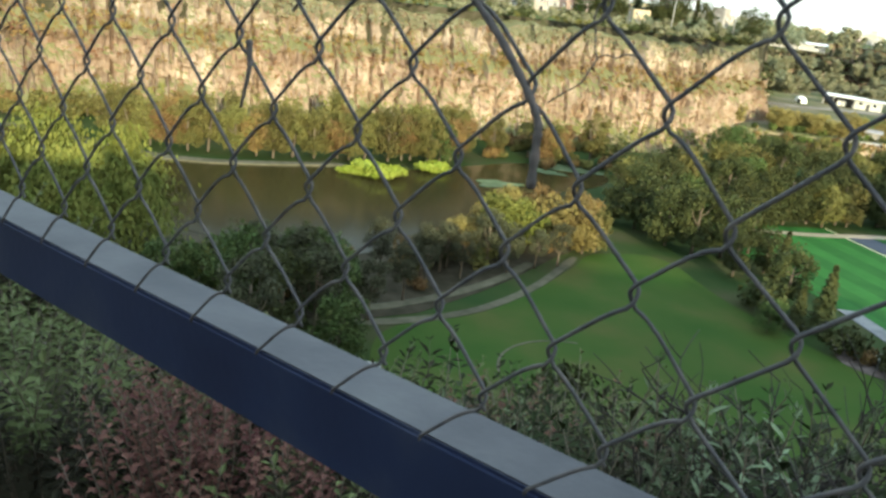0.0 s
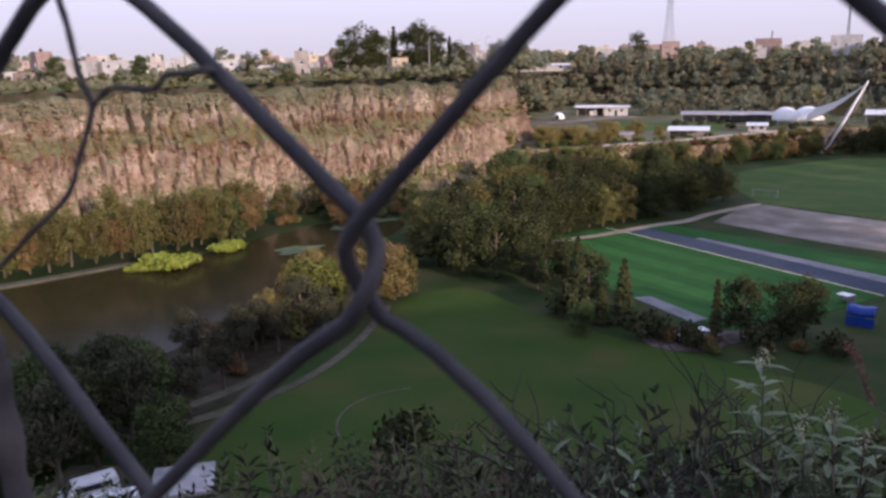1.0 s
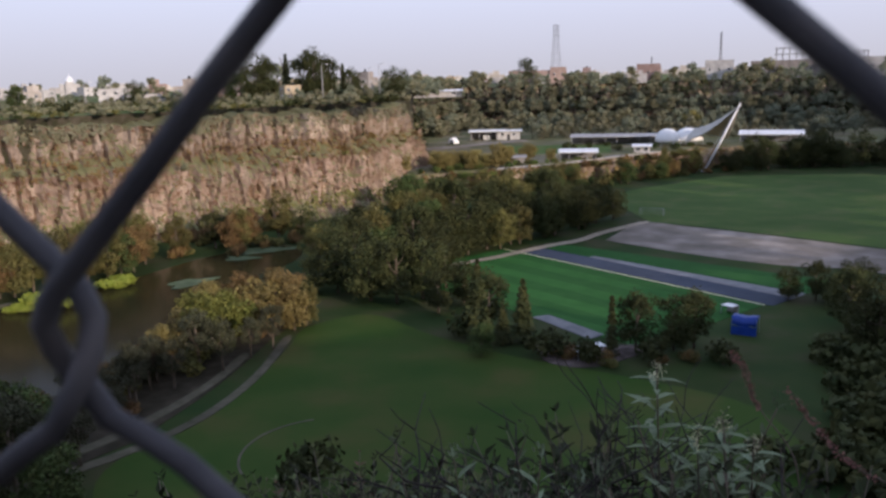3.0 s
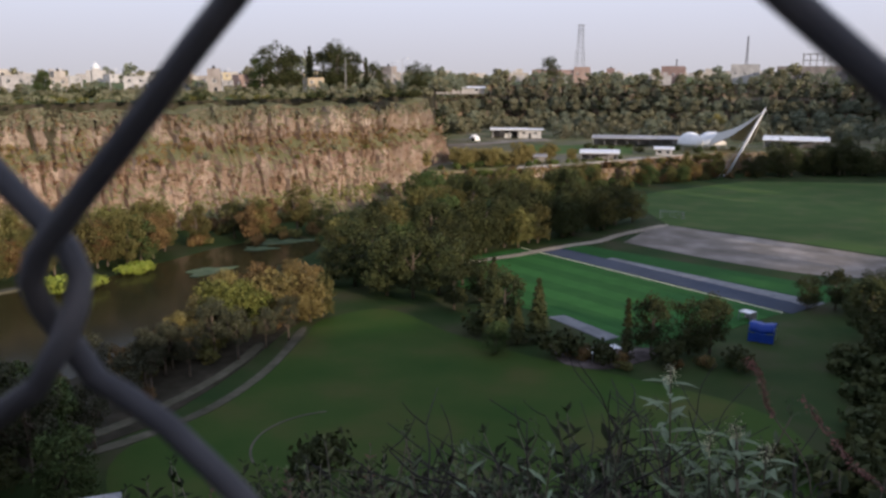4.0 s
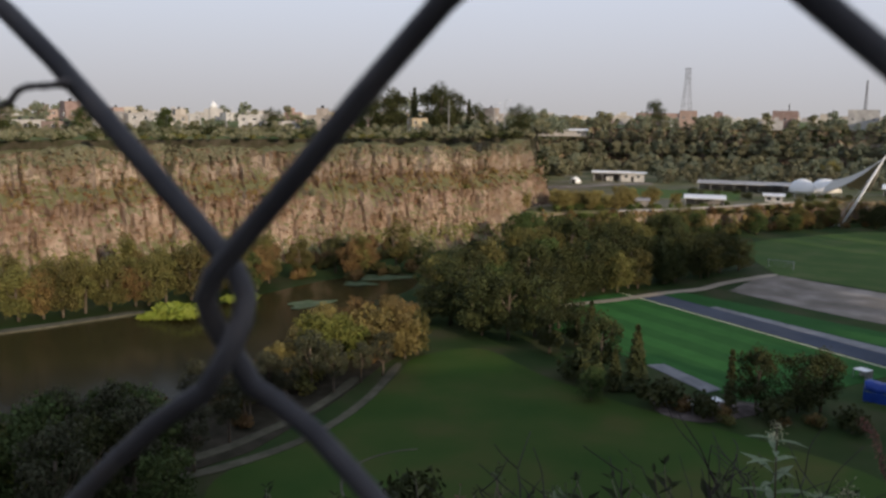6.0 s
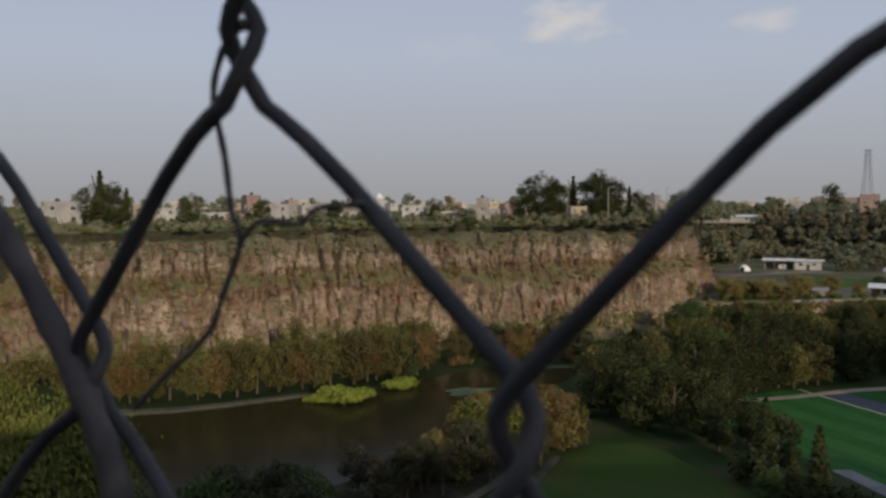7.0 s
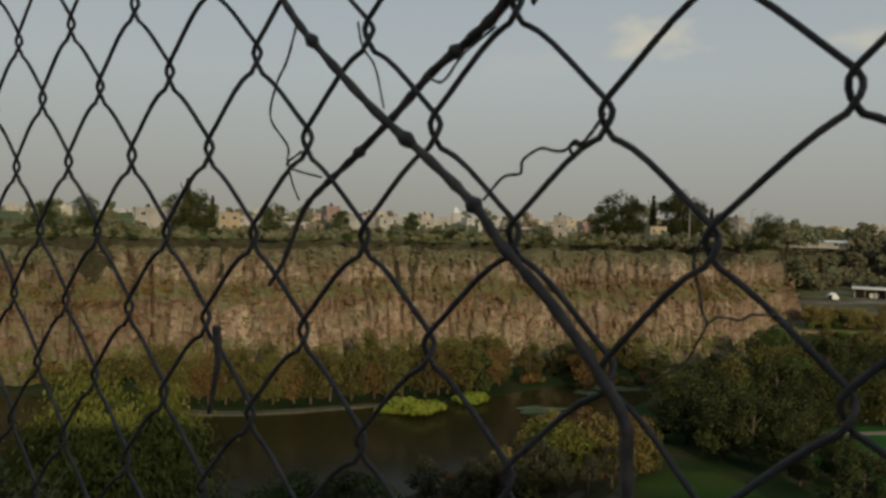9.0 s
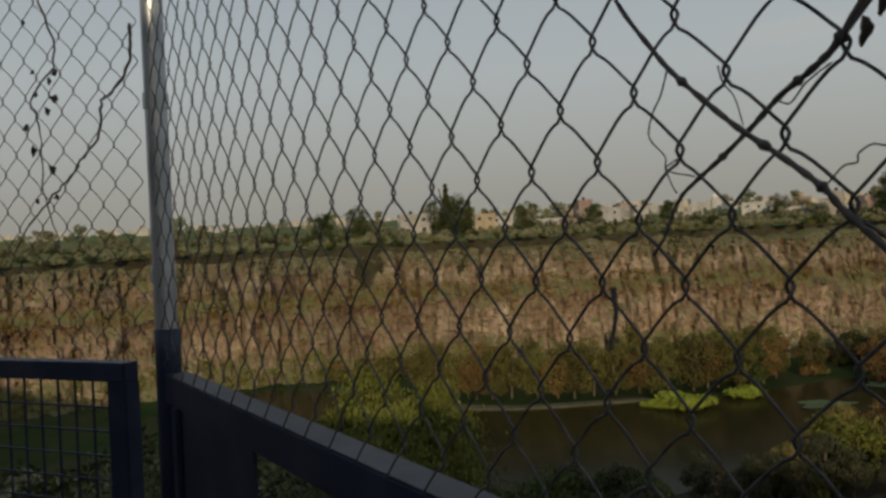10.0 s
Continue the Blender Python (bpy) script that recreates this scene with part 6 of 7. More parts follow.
# tensile canopy: two domes and a sail drawn up to a leaning mast
def canopy():
    ob = root("tensile_canopy", "white tensile canopy with two domes and a leaning mast", "canopy")
    for az, r, rad, h in ((-0.75, 292, 4.3, 5.9), (-2.1, 296, 5.0, 5.9)):
        p = polar(az, r, TERR_Z)
        rows = 9
        vs, fs = [], []
        for i in range(rows):
            s = i / (rows - 1)
            for k in range(20):
                a = 2 * math.pi * k / 20
                rr = rad * math.cos(s * math.pi / 2 * 0.985) * (1 + 0.03 * math.cos(a * 5))
                vs.append((p.x + math.cos(a) * rr, p.y + math.sin(a) * rr, TERR_Z + 1.6 + (h - 1.6) * math.sin(s * math.pi / 2)))
        for i in range(rows - 1):
            for k in range(20):
                fs.append((i * 20 + k, i * 20 + (k + 1) % 20, (i + 1) * 20 + (k + 1) % 20, (i + 1) * 20 + k))
        dm = part("dome", mesh_of("dome", vs, fs, M_membrane, smooth=True), ob)
        md = dm.modifiers.new("thickness", 'SOLIDIFY')
        md.thickness = 0.06
        for k in range(6):
            a = 2 * math.pi * k / 6
            v, f = tube_arrays([(p.x + math.cos(a) * rad, p.y + math.sin(a) * rad, TERR_Z - 0.2), (p.x + math.cos(a) * rad, p.y + math.sin(a) * rad, TERR_Z + 1.7)], 0.12, 8)
            part("post", mesh_of("post", v, f, M_steel), ob)
    tip = Vector((25.1, 271.0, 20.9))
    d1, d2 = polar(-2.3, 297, TERR_Z + 5.6), polar(-4.6, 300, TERR_Z + 1.6)
    d0 = polar(-1.9, 286, TERR_Z + 1.7)
    n, m = 22, 12
    vs, fs = [], []
    for i in range(n):
        s = i / (n - 1)
        ridge = d1.lerp(tip, s) - Vector((0, 0, 1.3 * math.sin(math.pi * s)))
        front = d0.lerp(tip, s) - Vector((0, 0, 1.6 * math.sin(math.pi * s)))
        rear = d2.lerp(tip, s) - Vector((0, 0, 1.0 * math.sin(math.pi * s)))
        for j in range(m):
            u = j / (m - 1)
            q = front.lerp(ridge, u * 2) if u < 0.5 else ridge.lerp(rear, u * 2 - 1)
            vs.append(q)
    for i in range(n - 1):
        for j in range(m - 1):
            fs.append((i * m + j, (i + 1) * m + j, (i + 1) * m + j + 1, i * m + j + 1))
    sail = part("sail", mesh_of("sail", vs, fs, M_sail, smooth=True), ob, "pale sail drawn to a point")
    md = sail.modifiers.new("thickness", 'SOLIDIFY')
    md.thickness = 0.06
    v, f = tube_arrays([(15.0, 270.5, -0.3), (20.2, 270.8, 10.4), (25.3, 271.0, 21.4)], [0.34, 0.42, 0.24], 12)
    part("mast", mesh_of("mast", v, f, M_white, smooth=True), ob, "white leaning steel mast")
    v, f = tube_arrays([(15.0, 270.5, -0.3), (15, 270.5, 0.6)], 0.9, 12)
    part("footing", mesh_of("footing", v, f, M_concrete), ob)
    for ex in ((31, 285, TERR_Z), (12.5, 266, 0.0)):
        v, f = tube_arrays([(25.3, 271, 21.2), ex], 0.05, 5)
        part("stay_cable", mesh_of("stay_cable", v, f, M_steel), ob)


canopy()


# ---------------------------------------------------------------- things on the park floor
def goal(x, y, turn):
    ob = root("football_goal", "white football goal with a thin net", "goal", m=Matrix.Translation((x, y, 0.03)) @ Matrix.Rotation(turn, 4, 'Z') @ Matrix.Scale(0.7, 4))
    for sx in (-3.66, 3.66):
        v, f = tube_arrays([(sx, 0, 0), (sx, 0, 2.44)], 0.07, 8)
        part("goal_post", mesh_of("goal_post", v, f, M_concrete), ob)
        v, f = tube_arrays([(sx, 0, 2.44), (sx, 1.0, 2.4), (sx, 2.0, 0)], 0.04, 6)
        part("net_stay", mesh_of("net_stay", v, f, M_white), ob)
    v, f = tube_arrays([(-3.72, 0, 2.44), (3.72, 0, 2.44)], 0.07, 8)
    part("crossbar", mesh_of("crossbar", v, f, M_concrete), ob)
    lines = [tube_arrays([(x0, 1.0, 2.4), (x0, 2.0, 0)], 0.012, 3) for x0 in np.linspace(-3.6, 3.6, 19)]
    lines += [tube_arrays([(-3.66, 1.0 + (2.4 - z0) / 2.4, z0), (3.66, 1.0 + (2.4 - z0) / 2.4, z0)], 0.012, 3) for z0 in np.linspace(0.1, 2.3, 7)]
    v, f = joined(lines)
    part("net", mesh_of("net", v, f, M_concrete), ob, "thin white net")


goal(-0.5, 186.4, radians(-8))


def dugout(x, y, turn, w, label):
    ob = root("team_shelter", label, "shelter", m=Matrix.Translation((x, y, 0.0)) @ Matrix.Rotation(turn, 4, 'Z') @ Matrix.Diagonal((1, 1, 0.62, 1)))
    part("roof", box_data("roof", -w / 2, w / 2, -0.9, 0.7, 1.86, 1.96, M_white, 0.03), ob, "white flat roof")
    part("back_panel", box_data("back_panel", -w / 2, w / 2, 0.62, 0.68, 0.1, 1.86, M_block), ob)
    for sx in (-w / 2 + 0.05, w / 2 - 0.05):
        part("side_post", box_data("side_post", sx - 0.04, sx + 0.04, -0.8, -0.72, 0, 1.86, M_steel), ob)
    part("bench_seat", box_data("bench_seat", -w / 2 + 0.2, w / 2 - 0.2, 0.1, 0.5, 0.42, 0.48, M_plaster), ob)


dugout(10.2, 110.2, radians(-38), 1.7, "small white-roofed team shelter beside the pitch")
dugout(-7.4, 89.3, radians(38), 2.4, "long white-roofed team shelter beside the pitch")
dugout(-5.9, 90.9, radians(38), 1.5, "small white-roofed team shelter beside the pitch")


def tarp_tent():
    ob = root("tarpaulin_stall", "blue tarpaulin stall with a sagging cover", "stall", m=Matrix.Translation((11.3, 101.8, 0)) @ Matrix.Rotation(radians(-14), 4, 'Z') @ Matrix.Scale(0.8, 4))
    n = 9
    vs, fs = [], []
    for i in range(n):
        for j in range(n):
            u, v = i / (n - 1) * 2 - 1, j / (n - 1) * 2 - 1
            drop = max(0, abs(v) - 0.6) * 3.2 if v < 0 else max(0, abs(v) - 0.8) * 1.5
            vs.append((u * 1.9, v * 1.6, 2.7 - 0.25 * math.cos(u * 4) * 0.4 - drop - 0.15 * v + 0.05 * math.sin(i * 2.3 + j)))
    for i in range(n - 1):
        for j in range(n - 1):
            a = i * n + j
            fs.append((a, a + n, a + n + 1, a + 1))
    cv = part("cover", mesh_of("cover", vs, fs, M_tarp, smooth=True), ob, "blue plastic cover")
    md = cv.modifiers.new("thickness", 'SOLIDIFY')
    md.thickness = 0.02
    part("side_sheet", box_data("side_sheet", -1.85, 1.85, -1.66, -1.6, 0.1, 1.5, M_tarp, 0.02), ob)
    for sx in (-1.8, 1.8):
        for sy in (-1.45, 1.5):
            v, f = tube_arrays([(sx, sy, -0.1), (sx, sy, 2.62)], 0.04, 6)
            part("pole", mesh_of("pole", v, f, M_steel), ob)


tarp_tent()


def parked_van(x, y, turn, label):
    ob = root("parked_van", label, "van", m=Matrix.Translation((x, y, 0.06)) @ Matrix.Rotation(turn, 4, 'Z'))
    prof = [(-2.0, 0.45), (-2.05, 1.0), (-1.75, 1.15), (-1.1, 1.85), (1.9, 1.9), (2.05, 1.7), (2.1, 0.45)]
    n = len(prof)
    vs = [(px, sy * (0.85 if pz < 1.2 else 0.74), pz) for sy in (-1, 1) for px, pz in prof]
    fs = [tuple(range(n))[::-1], tuple(range(n, 2 * n))] + [(i, (i + 1) % n, (i + 1) % n + n, i + n) for i in range(n)]
    me = mesh_of("body", vs, fs, M_white)
    bm = bmesh.new()
    bm.from_mesh(me)
    bmesh.ops.recalc_face_normals(bm, faces=bm.faces)
    bmesh.ops.bevel(bm, geom=bm.edges[:], offset=0.06, segments=2, affect='EDGES')
    bm.to_mesh(me)
    bm.free()
    part("body", me, ob, "white van body")
    part("windscreen", mesh_of("windscreen", [(-1.76, -0.68, 1.19), (-1.76, 0.68, 1.19), (-1.14, 0.62, 1.84), (-1.14, -0.62, 1.84), (-1.70, -0.68, 1.13), (-1.70, 0.68, 1.13), (-1.08, 0.62, 1.78), (-1.08, -0.62, 1.78)],
                                   [(3, 2, 1, 0), (4, 5, 6, 7), (0, 1, 5, 4), (1, 2, 6, 5), (2, 3, 7, 6), (3, 0, 4, 7)], M_window), ob)
    part("side_window", box_data("side_window", -0.9, 1.6, -0.84, -0.80, 1.25, 1.7, M_window, 0.01), ob)
    for wx in (-1.3, 1.35):
        for wy in (-0.82, 0.82):
            v, f = tube_arrays([(wx, wy - 0.09, 0.3), (wx, wy + 0.09, 0.3)], 0.31, 16)
            wh = part("tyre", mesh_of("tyre", v, f, M_tank), ob)
            v, f = tube_arrays([(wx, wy - 0.1, 0.3), (wx, wy + 0.1, 0.3)], 0.17, 12)
            part("rim", mesh_of("rim", v, f, M_steel), wh)


parked_van(-42.0, 39.0, radians(40), "white van parked below the slope")
parked_van(-45.2, 40.3, radians(55), "white van parked under trees")
sheet("yard", [(-51, 44), (-47, 35), (-36, 37), (-34.5, 43), (-42, 46.5)], 0.09, M_trail, "trodden earth yard below the slope", "ground", per=3)


def tent_roof():
    """A square canvas roof of four sagging panels on poles."""
    ob = root("marquee", "pale grey canvas marquee below the slope", "tent", m=Matrix.Translation((-38.4, 42.7, 0)) @ Matrix.Rotation(radians(35), 4, 'Z'))
    e, lo, hi = 2.2, 1.95, 3.05
    cr = [(-e, -e, lo), (e, -e, lo), (e, e, lo), (-e, e, lo)]
    for k in range(4):
        a, b = Vector(cr[k]), Vector(cr[(k + 1) % 4])
        top = Vector((0, 0, hi))
        mid = (a + b + top) / 3 - Vector((0, 0, 0.12))
        dn = Vector((0, 0, -0.03))
        vs = [a, b, top, mid, a + dn, b + dn, top + dn, mid + dn]
        fs = [(0, 1, 3), (1, 2, 3), (2, 0, 3), (5, 4, 7), (6, 5, 7), (4, 6, 7), (1, 0, 4, 5), (2, 1, 5, 6), (0, 2, 6, 4)]
        part("canvas_panel", mesh_of("canvas_panel", vs, fs, M_concrete), ob)
        part("valance", box_data("valance", -e, e, -0.01, 0.01, -0.3, 0.0, M_concrete), ob).matrix_basis = Matrix.Translation((a + b) / 2) @ Matrix.Rotation(radians(90 * k), 4, 'Z')
    for sx in (-2.12, 2.12):
        for sy in (-2.12, 2.12):
            v, f = tube_arrays([(sx, sy, -0.1), (sx, sy, 1.95)], 0.04, 6)
            part("pole", mesh_of("pole", v, f, M_steel), ob)


tent_roof()

# unseen wall added behind the viewer; shades the fence and closes the yard
tagged(new("wall_south", box_data("wall_south", -2.6, 22, -1.95, -1.75, 30.2, 33.25, M_block)), "unseen grey block wall added to shade the fence", "wall", kind="structure")


# ---------------------------------------------------------------- plants just outside the fence
def leaf_shape(rng, base, way, up, length, width, simple=False):
    """A lance-shaped leaf of six faces, folded along its rib and curled down."""
    side = way.cross(up).normalized()
    nrm = side.cross(way).normalized()
    rows = ((0.0, 0.12), (0.3, 0.85), (0.62, 0.8), (1.0, 0.04))
    if simple:
        mid = base + way * (length * 0.48) - nrm * (length * 0.05)
        h = width * 0.5
        vs = [base, mid - side * h + nrm * h * 0.4, base + way * length - nrm * (length * 0.2), mid + side * h + nrm * h * 0.4]
        return [tuple(v) for v in vs], [(0, 1, 2), (0, 2, 3)]
    vs, fs = [], []
    for s, w in rows:
        c = base + way * (length * s) - nrm * (length * 0.22 * s * s)
        h = width * 0.5 * w
        vs += [c - side * h + nrm * h * 0.45, c, c + side * h + nrm * h * 0.45]
    for i in range(len(rows) - 1):
        a = i * 3
        fs += [(a, a + 1, a + 4, a + 3), (a + 1, a + 2, a + 5, a + 4)]
    return [tuple(v) for v in vs], fs


def leafy_shrub(seed, stems, height, spread, leaf, mat, label, name="shrub", lean=(0, 0), per=9, bud=True, wide=0.24, simple=False):
    """Upright stems with pairs of leaves that grow closer towards the tip."""
    rng = random.Random(seed)
    lv, lf, sv = [], [], []
    off = 0
    for k in range(stems):
        a, q = rng.uniform(0, 6.28), math.sqrt(rng.random())
        top = Vector((math.cos(a) * spread * q + lean[0], math.sin(a) * spread * q + lean[1], height * rng.uniform(0.62, 1.0)))
        foot = Vector((math.cos(a) * spread * 0.25 * q, math.sin(a) * spread * 0.25 * q, -0.1))
        mid = foot.lerp(top, 0.5) + Vector((rng.gauss(0, 0.05), rng.gauss(0, 0.05), 0.05))
        line = smooth_line([foot, mid, top], 2 if simple else 5)
        sv.append(tube_arrays(line, np.linspace(0.006, 0.002, len(line)), 3 if simple else 5))
        for i in range(per):
            s = 1 - 0.62 * (i / per) ** 0.8
            idx = s * (len(line) - 1)
            p0 = Vector(line[int(idx)]).lerp(Vector(line[min(len(line) - 1, int(idx) + 1)]), idx % 1)
            axis = (top - mid).normalized()
            turn = i * 1.57 + rng.uniform(-0.3, 0.3)
            for side_k in (0, math.pi):
                d = Vector((math.cos(turn + side_k), math.sin(turn + side_k), 0))
                way = (d + axis * (1.2 if i < 2 else 0.45) + Vector((rng.gauss(0, 0.2), rng.gauss(0, 0.2), rng.uniform(-0.3, 0.2)))).normalized()
                L = leaf * rng.uniform(0.75, 1.2) * (0.55 if i == 0 else 1.0)
                v, f = leaf_shape(rng, p0, way, Vector((0, 0, 1)) + axis * 0.2, L, L * wide, simple)
                lv += v
                lf += [tuple(n_ + off for n_ in q_) for q_ in f]
                off += len(v)
        if bud:
            for b_ in range(7):
                c = top + Vector((rng.gauss(0, 0.012), rng.gauss(0, 0.012), rng.uniform(0, 0.05)))
                v, f = leaf_shape(rng, c, Vector((rng.gauss(0, 0.4), rng.gauss(0, 0.4), 1)).normalized(), Vector((1, 0, 0)), leaf * 0.25, leaf * 0.12)
                lv += v
                lf += [tuple(n_ + off for n_ in q_) for q_ in f]
                off += len(v)
    ob = root(name, label, "shrub")
    v, f = joined(sv)
    part("stalk", mesh_of("stalk", v, f, M_bark, smooth=True), ob)
    part("foliage", mesh_of("foliage", lv, lf, mat), ob)
    return ob


PROTO["sprig"] = [leafy_shrub(61, 3, 1.0, 0.10, 0.078, L_silver, "silvery green leafy sprig outside the fence", per=13, wide=0.28), False]
PROTO["sprig2"] = [leafy_shrub(67, 5, 1.0, 0.22, 0.072, L_shoot, "silvery leafy shrub shoot outside the fence", per=11, wide=0.30), False]
PROTO["silver2"] = [leafy_shrub(62, 20, 1.0, 0.55, 0.085, L_grey, "bushy grey-green shrub outside the fence", per=11, bud=False, wide=0.34, simple=True), False]
PROTO["greenleaf"] = [leafy_shrub(63, 30, 1.0, 0.6, 0.08, L_thicket, "dense dark leafy shrub on the slope", per=12, bud=False, wide=0.44, simple=True), False]
PROTO["footleaf"] = [leafy_shrub(66, 26, 1.0, 0.6, 0.075, L_foot, "loose green leafy shrub at the foot of the fence", per=11, bud=False, wide=0.42, simple=True), False]
PROTO["redleaf"] = [leafy_shrub(64, 14, 1.0, 0.30, 0.04, L_red, "dusky red flowering shrub on the slope", per=18, bud=False, wide=0.5, simple=True), False]


def slope_z(x, y):
    """Height of the slope just outside the fence."""
    return 30.7 - 0.38 * max(0.0, y - 0.6) - 0.05 * max(0.0, y - 0.6) ** 2


# shoots whose tips stand clear, each x, y and height of its tip
for key, x, y, top in (("sprig2", 0.09, 2.36, 30.84), ("sprig2", 0.28, 2.34, 30.95), ("sprig2", 0.39, 2.33, 30.91), ("sprig2", 0.34, 2.30, 30.86), ("sprig2", -0.22, 2.33, 30.94), ("sprig2", -0.50, 2.28, 30.86), ("sprig", 0.20, 2.28, 30.92), ("sprig2", 0.02, 2.25, 30.90), ("sprig2", 0.36, 2.56, 30.85), ("sprig2", 0.22, 2.45, 30.78), ("sprig", -0.20, 2.23, 30.95), ("sprig2", -0.49, 2.18, 30.87), ("sprig2", -1.27, 1.58, 30.77), ("sprig", -1.17, 1.65, 30.78), ("sprig2", -1.02, 1.63, 30.80),
                       ("sprig", -1.05, 1.96, 30.70), ("sprig2", -0.68, 2.23, 30.76), ("sprig", -0.50, 2.28, 30.82), ("sprig2", -0.69, 1.59, 30.80), ("sprig", -0.27, 1.72, 30.97), ("sprig2", -0.44, 1.78, 30.82), ("sprig2", -0.73, 1.9, 30.76), ("sprig", 0.32, 2.5, 30.87),
                       ("redleaf", -1.51, 1.36, 30.68), ("redleaf", -1.54, 1.61, 30.62), ("redleaf", -1.34, 1.39, 30.64), ("redleaf", -1.34, 0.99, 30.74), ("redleaf", -1.2, 0.80, 30.74), ("redleaf", -1.08, 0.97, 30.74), ("redleaf", -1.7, 1.2, 30.6),
                       ("sprig2", 0.7, 2.6, 30.72), ("sprig2", 0.05, 2.0, 30.70), ("sprig2", -0.1, 2.5, 30.72), ("sprig2", -0.9, 1.45, 30.72), ("sprig2", -1.4, 1.9, 30.60)):
    s = max(0.5, top - slope_z(x, y) + 0.15)
    plant(key, x, y, top - s, s, R.uniform(0, 6.28), 1.0, "shoots outside the fence")
# the thicket under them
for k in range(80):
    x, y = R.uniform(-3.2, 1.6), R.uniform(0.75, 3.4)
    top = 31.98 - (R.uniform(0.46, 0.58) + (0.12 if x < -0.6 else 0.0)) * math.hypot(x, y + 0.1)
    if y < 1.25:
        top = 30.95 - 0.5 * (1.25 - y) - R.uniform(0, 0.2)
    top = min(top, 30.92)
    base = slope_z(x, y) - 0.2
    s = max(0.45, top - base)
    plant("greenleaf" if R.random() < 0.66 else "silver2", x, y, top - s, s, R.uniform(0, 6.28), 1.0, "thicket outside the fence")


for k in range(120):
    x, y = R.uniform(-7.5, -0.8), R.uniform(0.1, 4.2)
    d = math.hypot(x, y + 0.2)
    top = min(30.78 - R.uniform(0.0, 0.15), 32.0 - 0.5 * d - R.uniform(0, 0.25))
    s = max(0.5, top - slope_z(x, y) + 0.25)
    plant(("footleaf", "greenleaf", "silver2", "footleaf", "redleaf")[k % 5], x, y, top - s, s, R.uniform(0, 6.28), 1.0, "thicket outside the fence")


RED_AT = [(-1.08, 0.5), (-1.12, 0.65), (-1.05, 0.73), (-0.93, 0.74), (-0.96, 0.61), (-1.24, 0.65)]
# low growth along the foot of the fence
for k in range(70):
    x, y = R.uniform(-3.6, 0.3), R.uniform(0.15, 1.15)
    s = R.uniform(0.38, 0.6)
    plant(("footleaf", "silver2", "footleaf", "redleaf" if -1.6 < x < -0.2 else "footleaf")[k % 4], x, y, slope_z(x, y) - 0.08, s, R.uniform(0, 6.28), 1.0, "thicket outside the fence")


for x, y in RED_AT:
    plant("redleaf", x, y, slope_z(x, y) - 0.05, R.uniform(0.5, 0.7), R.uniform(0, 6.28), 1.0, "thicket outside the fence")


def seed_stalk(pts, spike, seed):
    """An arching dry stem whose upper part is set thick with small seed heads."""
    rng = random.Random(seed)
    top, low = Vector(pts[0]), Vector(pts[-1])
    foot = Vector((low.x + 0.12, low.y - 0.1, slope_z(low.x, low.y) - 0.05))
    line = smooth_line([Vector(p) - foot for p in pts] + [(low - foot) * 0.5, Vector((0, 0, 0))], 6)
    ob = root("seed_stalk", "arching dry stalk with dusky red seed heads", "plant", "seed stalks", m=Matrix.Translation(foot))
    v, f = tube_arrays(line[::-1], np.linspace(0.004, 0.0015, len(line)), 5)
    part("stalk", mesh_of("stalk", v, f, M_bark, smooth=True), ob)
    lv, lf = [], []
    n = int(len(line) * spike)
    for k in range(330):
        q = rng.random() ** 0.8
        p = Vector(line[int(q * (n - 1))])
        wide = 0.006 + 0.014 * math.sin(math.pi * min(1, 0.15 + q)) * (0.6 + 0.4 * math.sin(q * 40))
        d = Vector((rng.gauss(0, 1), rng.gauss(0, 1), rng.gauss(0, 1))).normalized()
        c = p + d * wide * rng.random()
        way = (d + Vector((0, 0, rng.uniform(-0.6, 0.6)))).normalized()
        vv, ff = leaf_shape(rng, c, way, Vector((0.1, 0.2, 1)), rng.uniform(0.007, 0.014), rng.uniform(0.005, 0.008), True)
        lf += [tuple(a + len(lv) for a in t) for t in ff]
        lv += vv
    tagged(part("seed_head", mesh_of("seed_head", lv, lf, L_seed), ob), "dusky red seeds", kind="stuff")


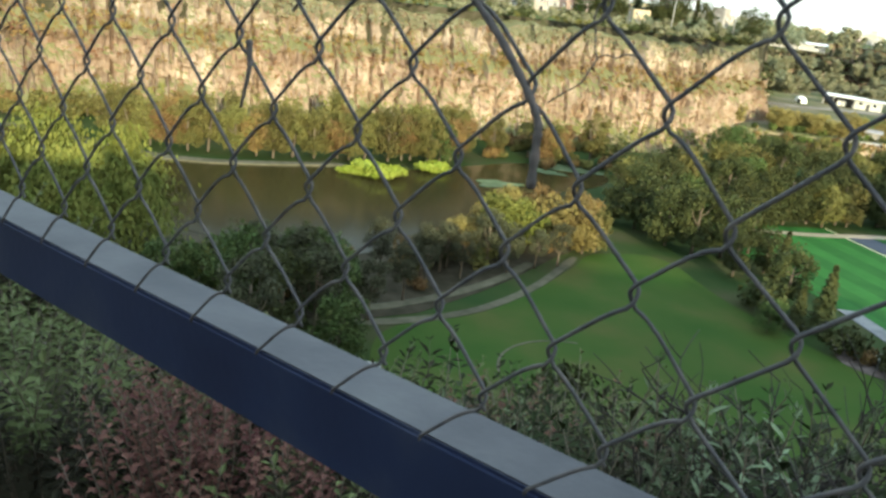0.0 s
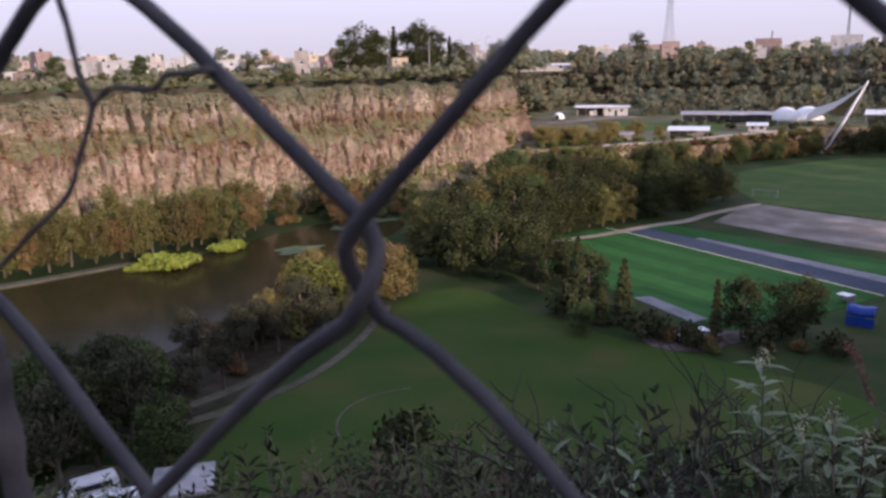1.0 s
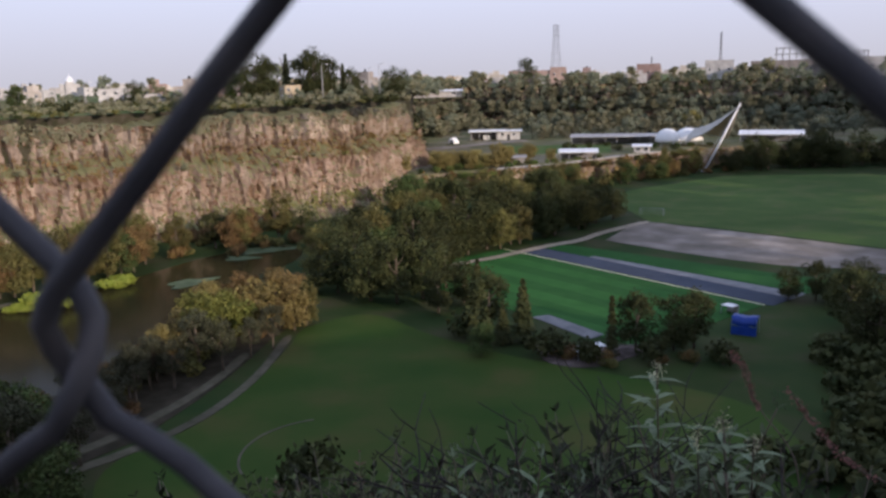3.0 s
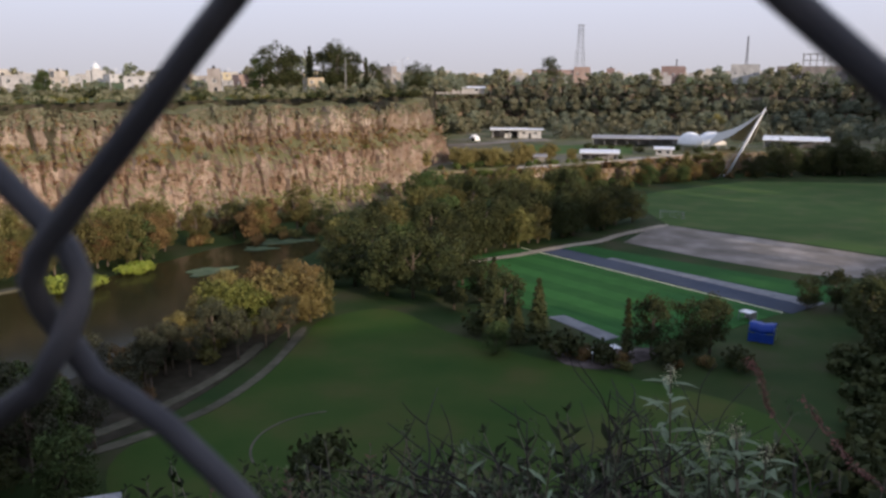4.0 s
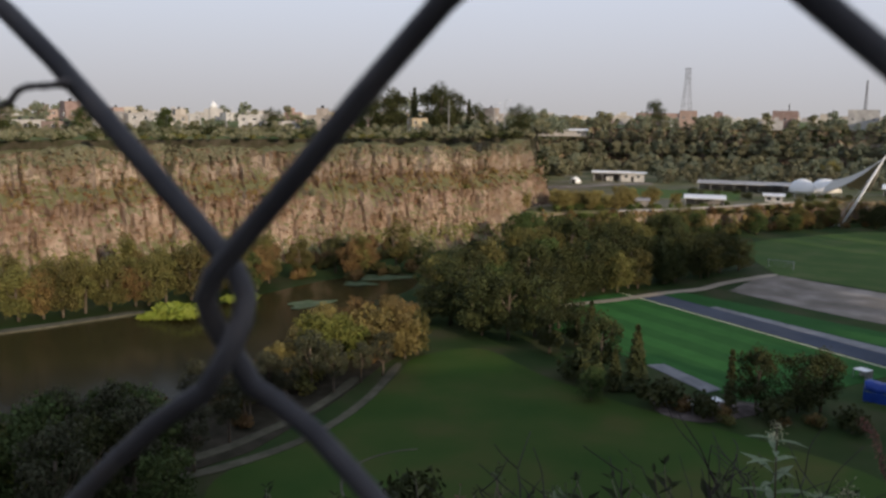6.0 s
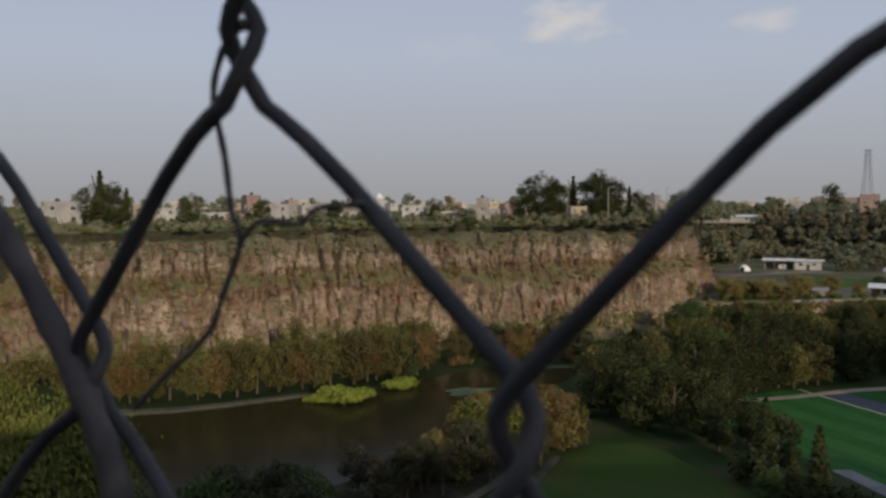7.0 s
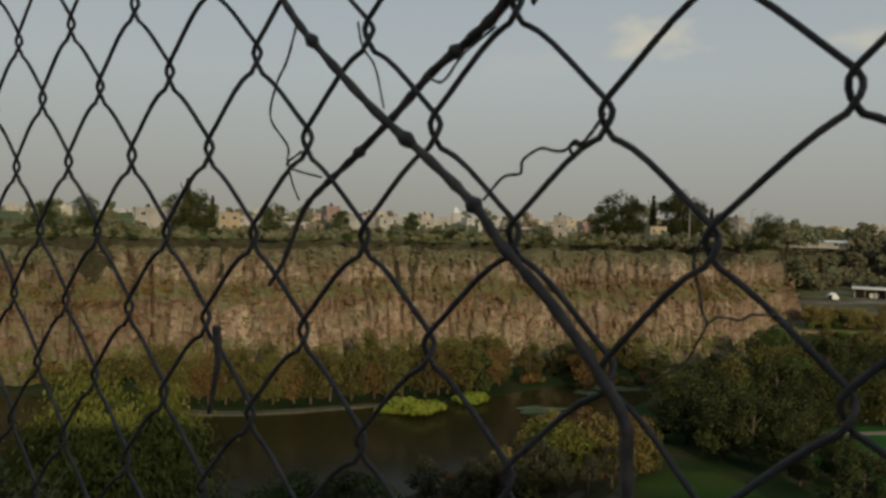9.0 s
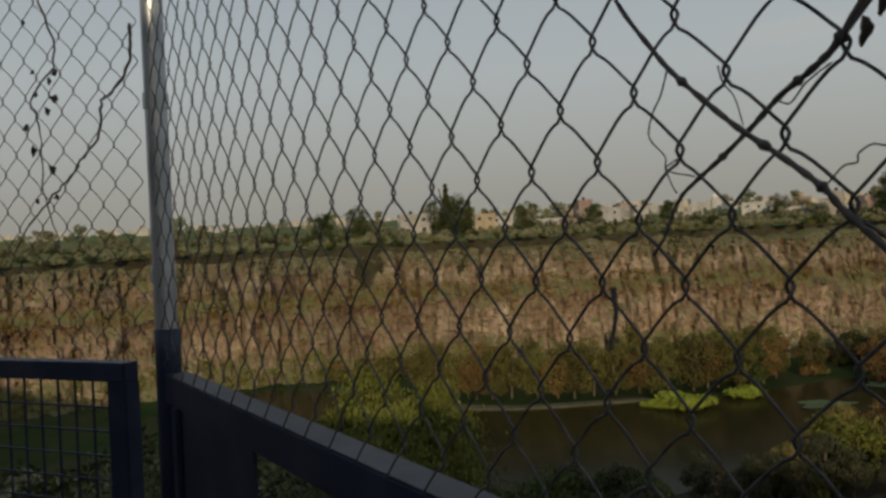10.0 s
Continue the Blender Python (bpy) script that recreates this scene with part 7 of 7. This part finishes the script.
def flower_sprig(tip, seed, leaf=0.105, leaves=8):
    """One upright stem with spreading lance leaves under a pale flower head."""
    rng = random.Random(seed)
    tip = Vector(tip)
    foot = Vector((tip.x + rng.uniform(-0.05, 0.08), tip.y - 0.06, slope_z(tip.x, tip.y) - 0.05))
    ob = root("flowering_sprig", "leafy green sprig with a pale yellow flower head", "plant", "flowering sprigs", m=Matrix.Translation(foot))
    top = tip - foot
    line = smooth_line([Vector((0, 0, 0)), top * 0.5 + Vector((0.02, 0.02, 0)), top], 8)
    v, f = tube_arrays(line, np.linspace(0.006, 0.0022, len(line)), 6)
    part("stalk", mesh_of("stalk", v, f, M_bark, smooth=True), ob)
    lv, lf = [], []
    for i in range(leaves * 2):
        p = top - Vector((0, 0, 0.05 + 0.032 * (i // 2)))
        a = (i // 2) * 1.9 + (i % 2) * math.pi + rng.uniform(-0.3, 0.3)
        way = Vector((math.cos(a), math.sin(a), rng.uniform(0.05, 0.5))).normalized()
        L = leaf * rng.uniform(0.75, 1.15)
        vv, ff = leaf_shape(rng, p, way, Vector((0, 0, 1)), L, L * 0.26)
        lf += [tuple(q + len(lv) for q in t) for t in ff]
        lv += vv
    part("foliage", mesh_of("foliage", lv, lf, L_silver), ob)
    lv, lf = [], []
    for k in range(90):
        d = Vector((rng.gauss(0, 1), rng.gauss(0, 1), rng.gauss(0, 1.3)))
        c = top + Vector((0, 0, -0.02)) + d * 0.011
        vv, ff = leaf_shape(rng, c, d.normalized(), Vector((0.3, 0.2, 1)), rng.uniform(0.006, 0.012), rng.uniform(0.004, 0.007), True)
        lf += [tuple(q + len(lv) for q in t) for t in ff]
        lv += vv
    tagged(part("flower_head", mesh_of("flower_head", lv, lf, L_blossom), ob), "pale yellow flower head", kind="stuff")


seed_stalk([(0.5, 2.532, 30.993), (0.556, 2.502, 30.923), (0.632, 2.457, 30.834), (0.703, 2.409, 30.793), (0.8, 2.341, 30.725)], 0.62, 5)
seed_stalk([(0.361, 2.883, 30.975), (0.389, 2.85, 30.964), (0.413, 2.827, 30.916), (0.431, 2.805, 30.854), (0.468, 2.77, 30.8), (0.546, 2.707, 30.71), (0.576, 2.651, 30.593)], 0.5, 6)
for k, tip in enumerate([(0.099, 2.346, 31.115), (0.224, 2.342, 30.917), (0.296, 2.356, 30.954), (0.389, 2.377, 30.888)]):
    flower_sprig(tip, 40 + k)


def bare_twigs(x, y, z, h, seed):
    """A dead shrub: forked bare stems."""
    rng = random.Random(seed)
    pieces = []

    def grow(p, d, L, r, depth):
        q = p + d * L
        mid = p + d * L * 0.5 + Vector((rng.gauss(0, 0.04), rng.gauss(0, 0.04), rng.gauss(0, 0.02))) * L * 2
        pieces.append(tube_arrays(smooth_line([p, mid, q], 4), np.linspace(r, r * 0.6, 9), 5))
        if depth:
            for k in range(rng.choice((2, 2, 3))):
                nd = (d + Vector((rng.gauss(0, 0.7), rng.gauss(0, 0.6), rng.gauss(0.0, 0.4)))).normalized()
                grow(q if k else p.lerp(q, 0.6), nd, L * rng.uniform(0.55, 0.8), r * 0.6, depth - 1)
    for k in range(3):
        grow(Vector((0, 0, -0.05)), Vector((rng.gauss(0, 0.35), rng.gauss(0, 0.35), 1)).normalized(), h * 0.42, 0.011, 3)
    v, f = joined(pieces)
    ob = new("dead_shrub", mesh_of("dead_shrub", v, f, M_twig, smooth=True))
    ob.location = (x, y, z)
    tagged(ob, "dead shrub of bare grey twigs", "shrub", "dead shrubs")


for k, (x, y, h) in enumerate(((-0.35, 2.4, 1.25), (-0.1, 2.9, 1.3), (-0.6, 2.9, 1.15), (0.1, 1.9, 0.9), (0.35, 2.3, 1.0), (-0.45, 2.05, 1.15), (0.15, 2.15, 1.2), (0.5, 2.5, 1.2), (-0.15, 2.6, 1.3), (0.4, 2.0, 1.0), (0.05, 2.5, 1.35), (-0.25, 2.2, 1.2), (0.25, 2.6, 1.2))):
    bare_twigs(x, y, slope_z(x, y), h, 70 + k)
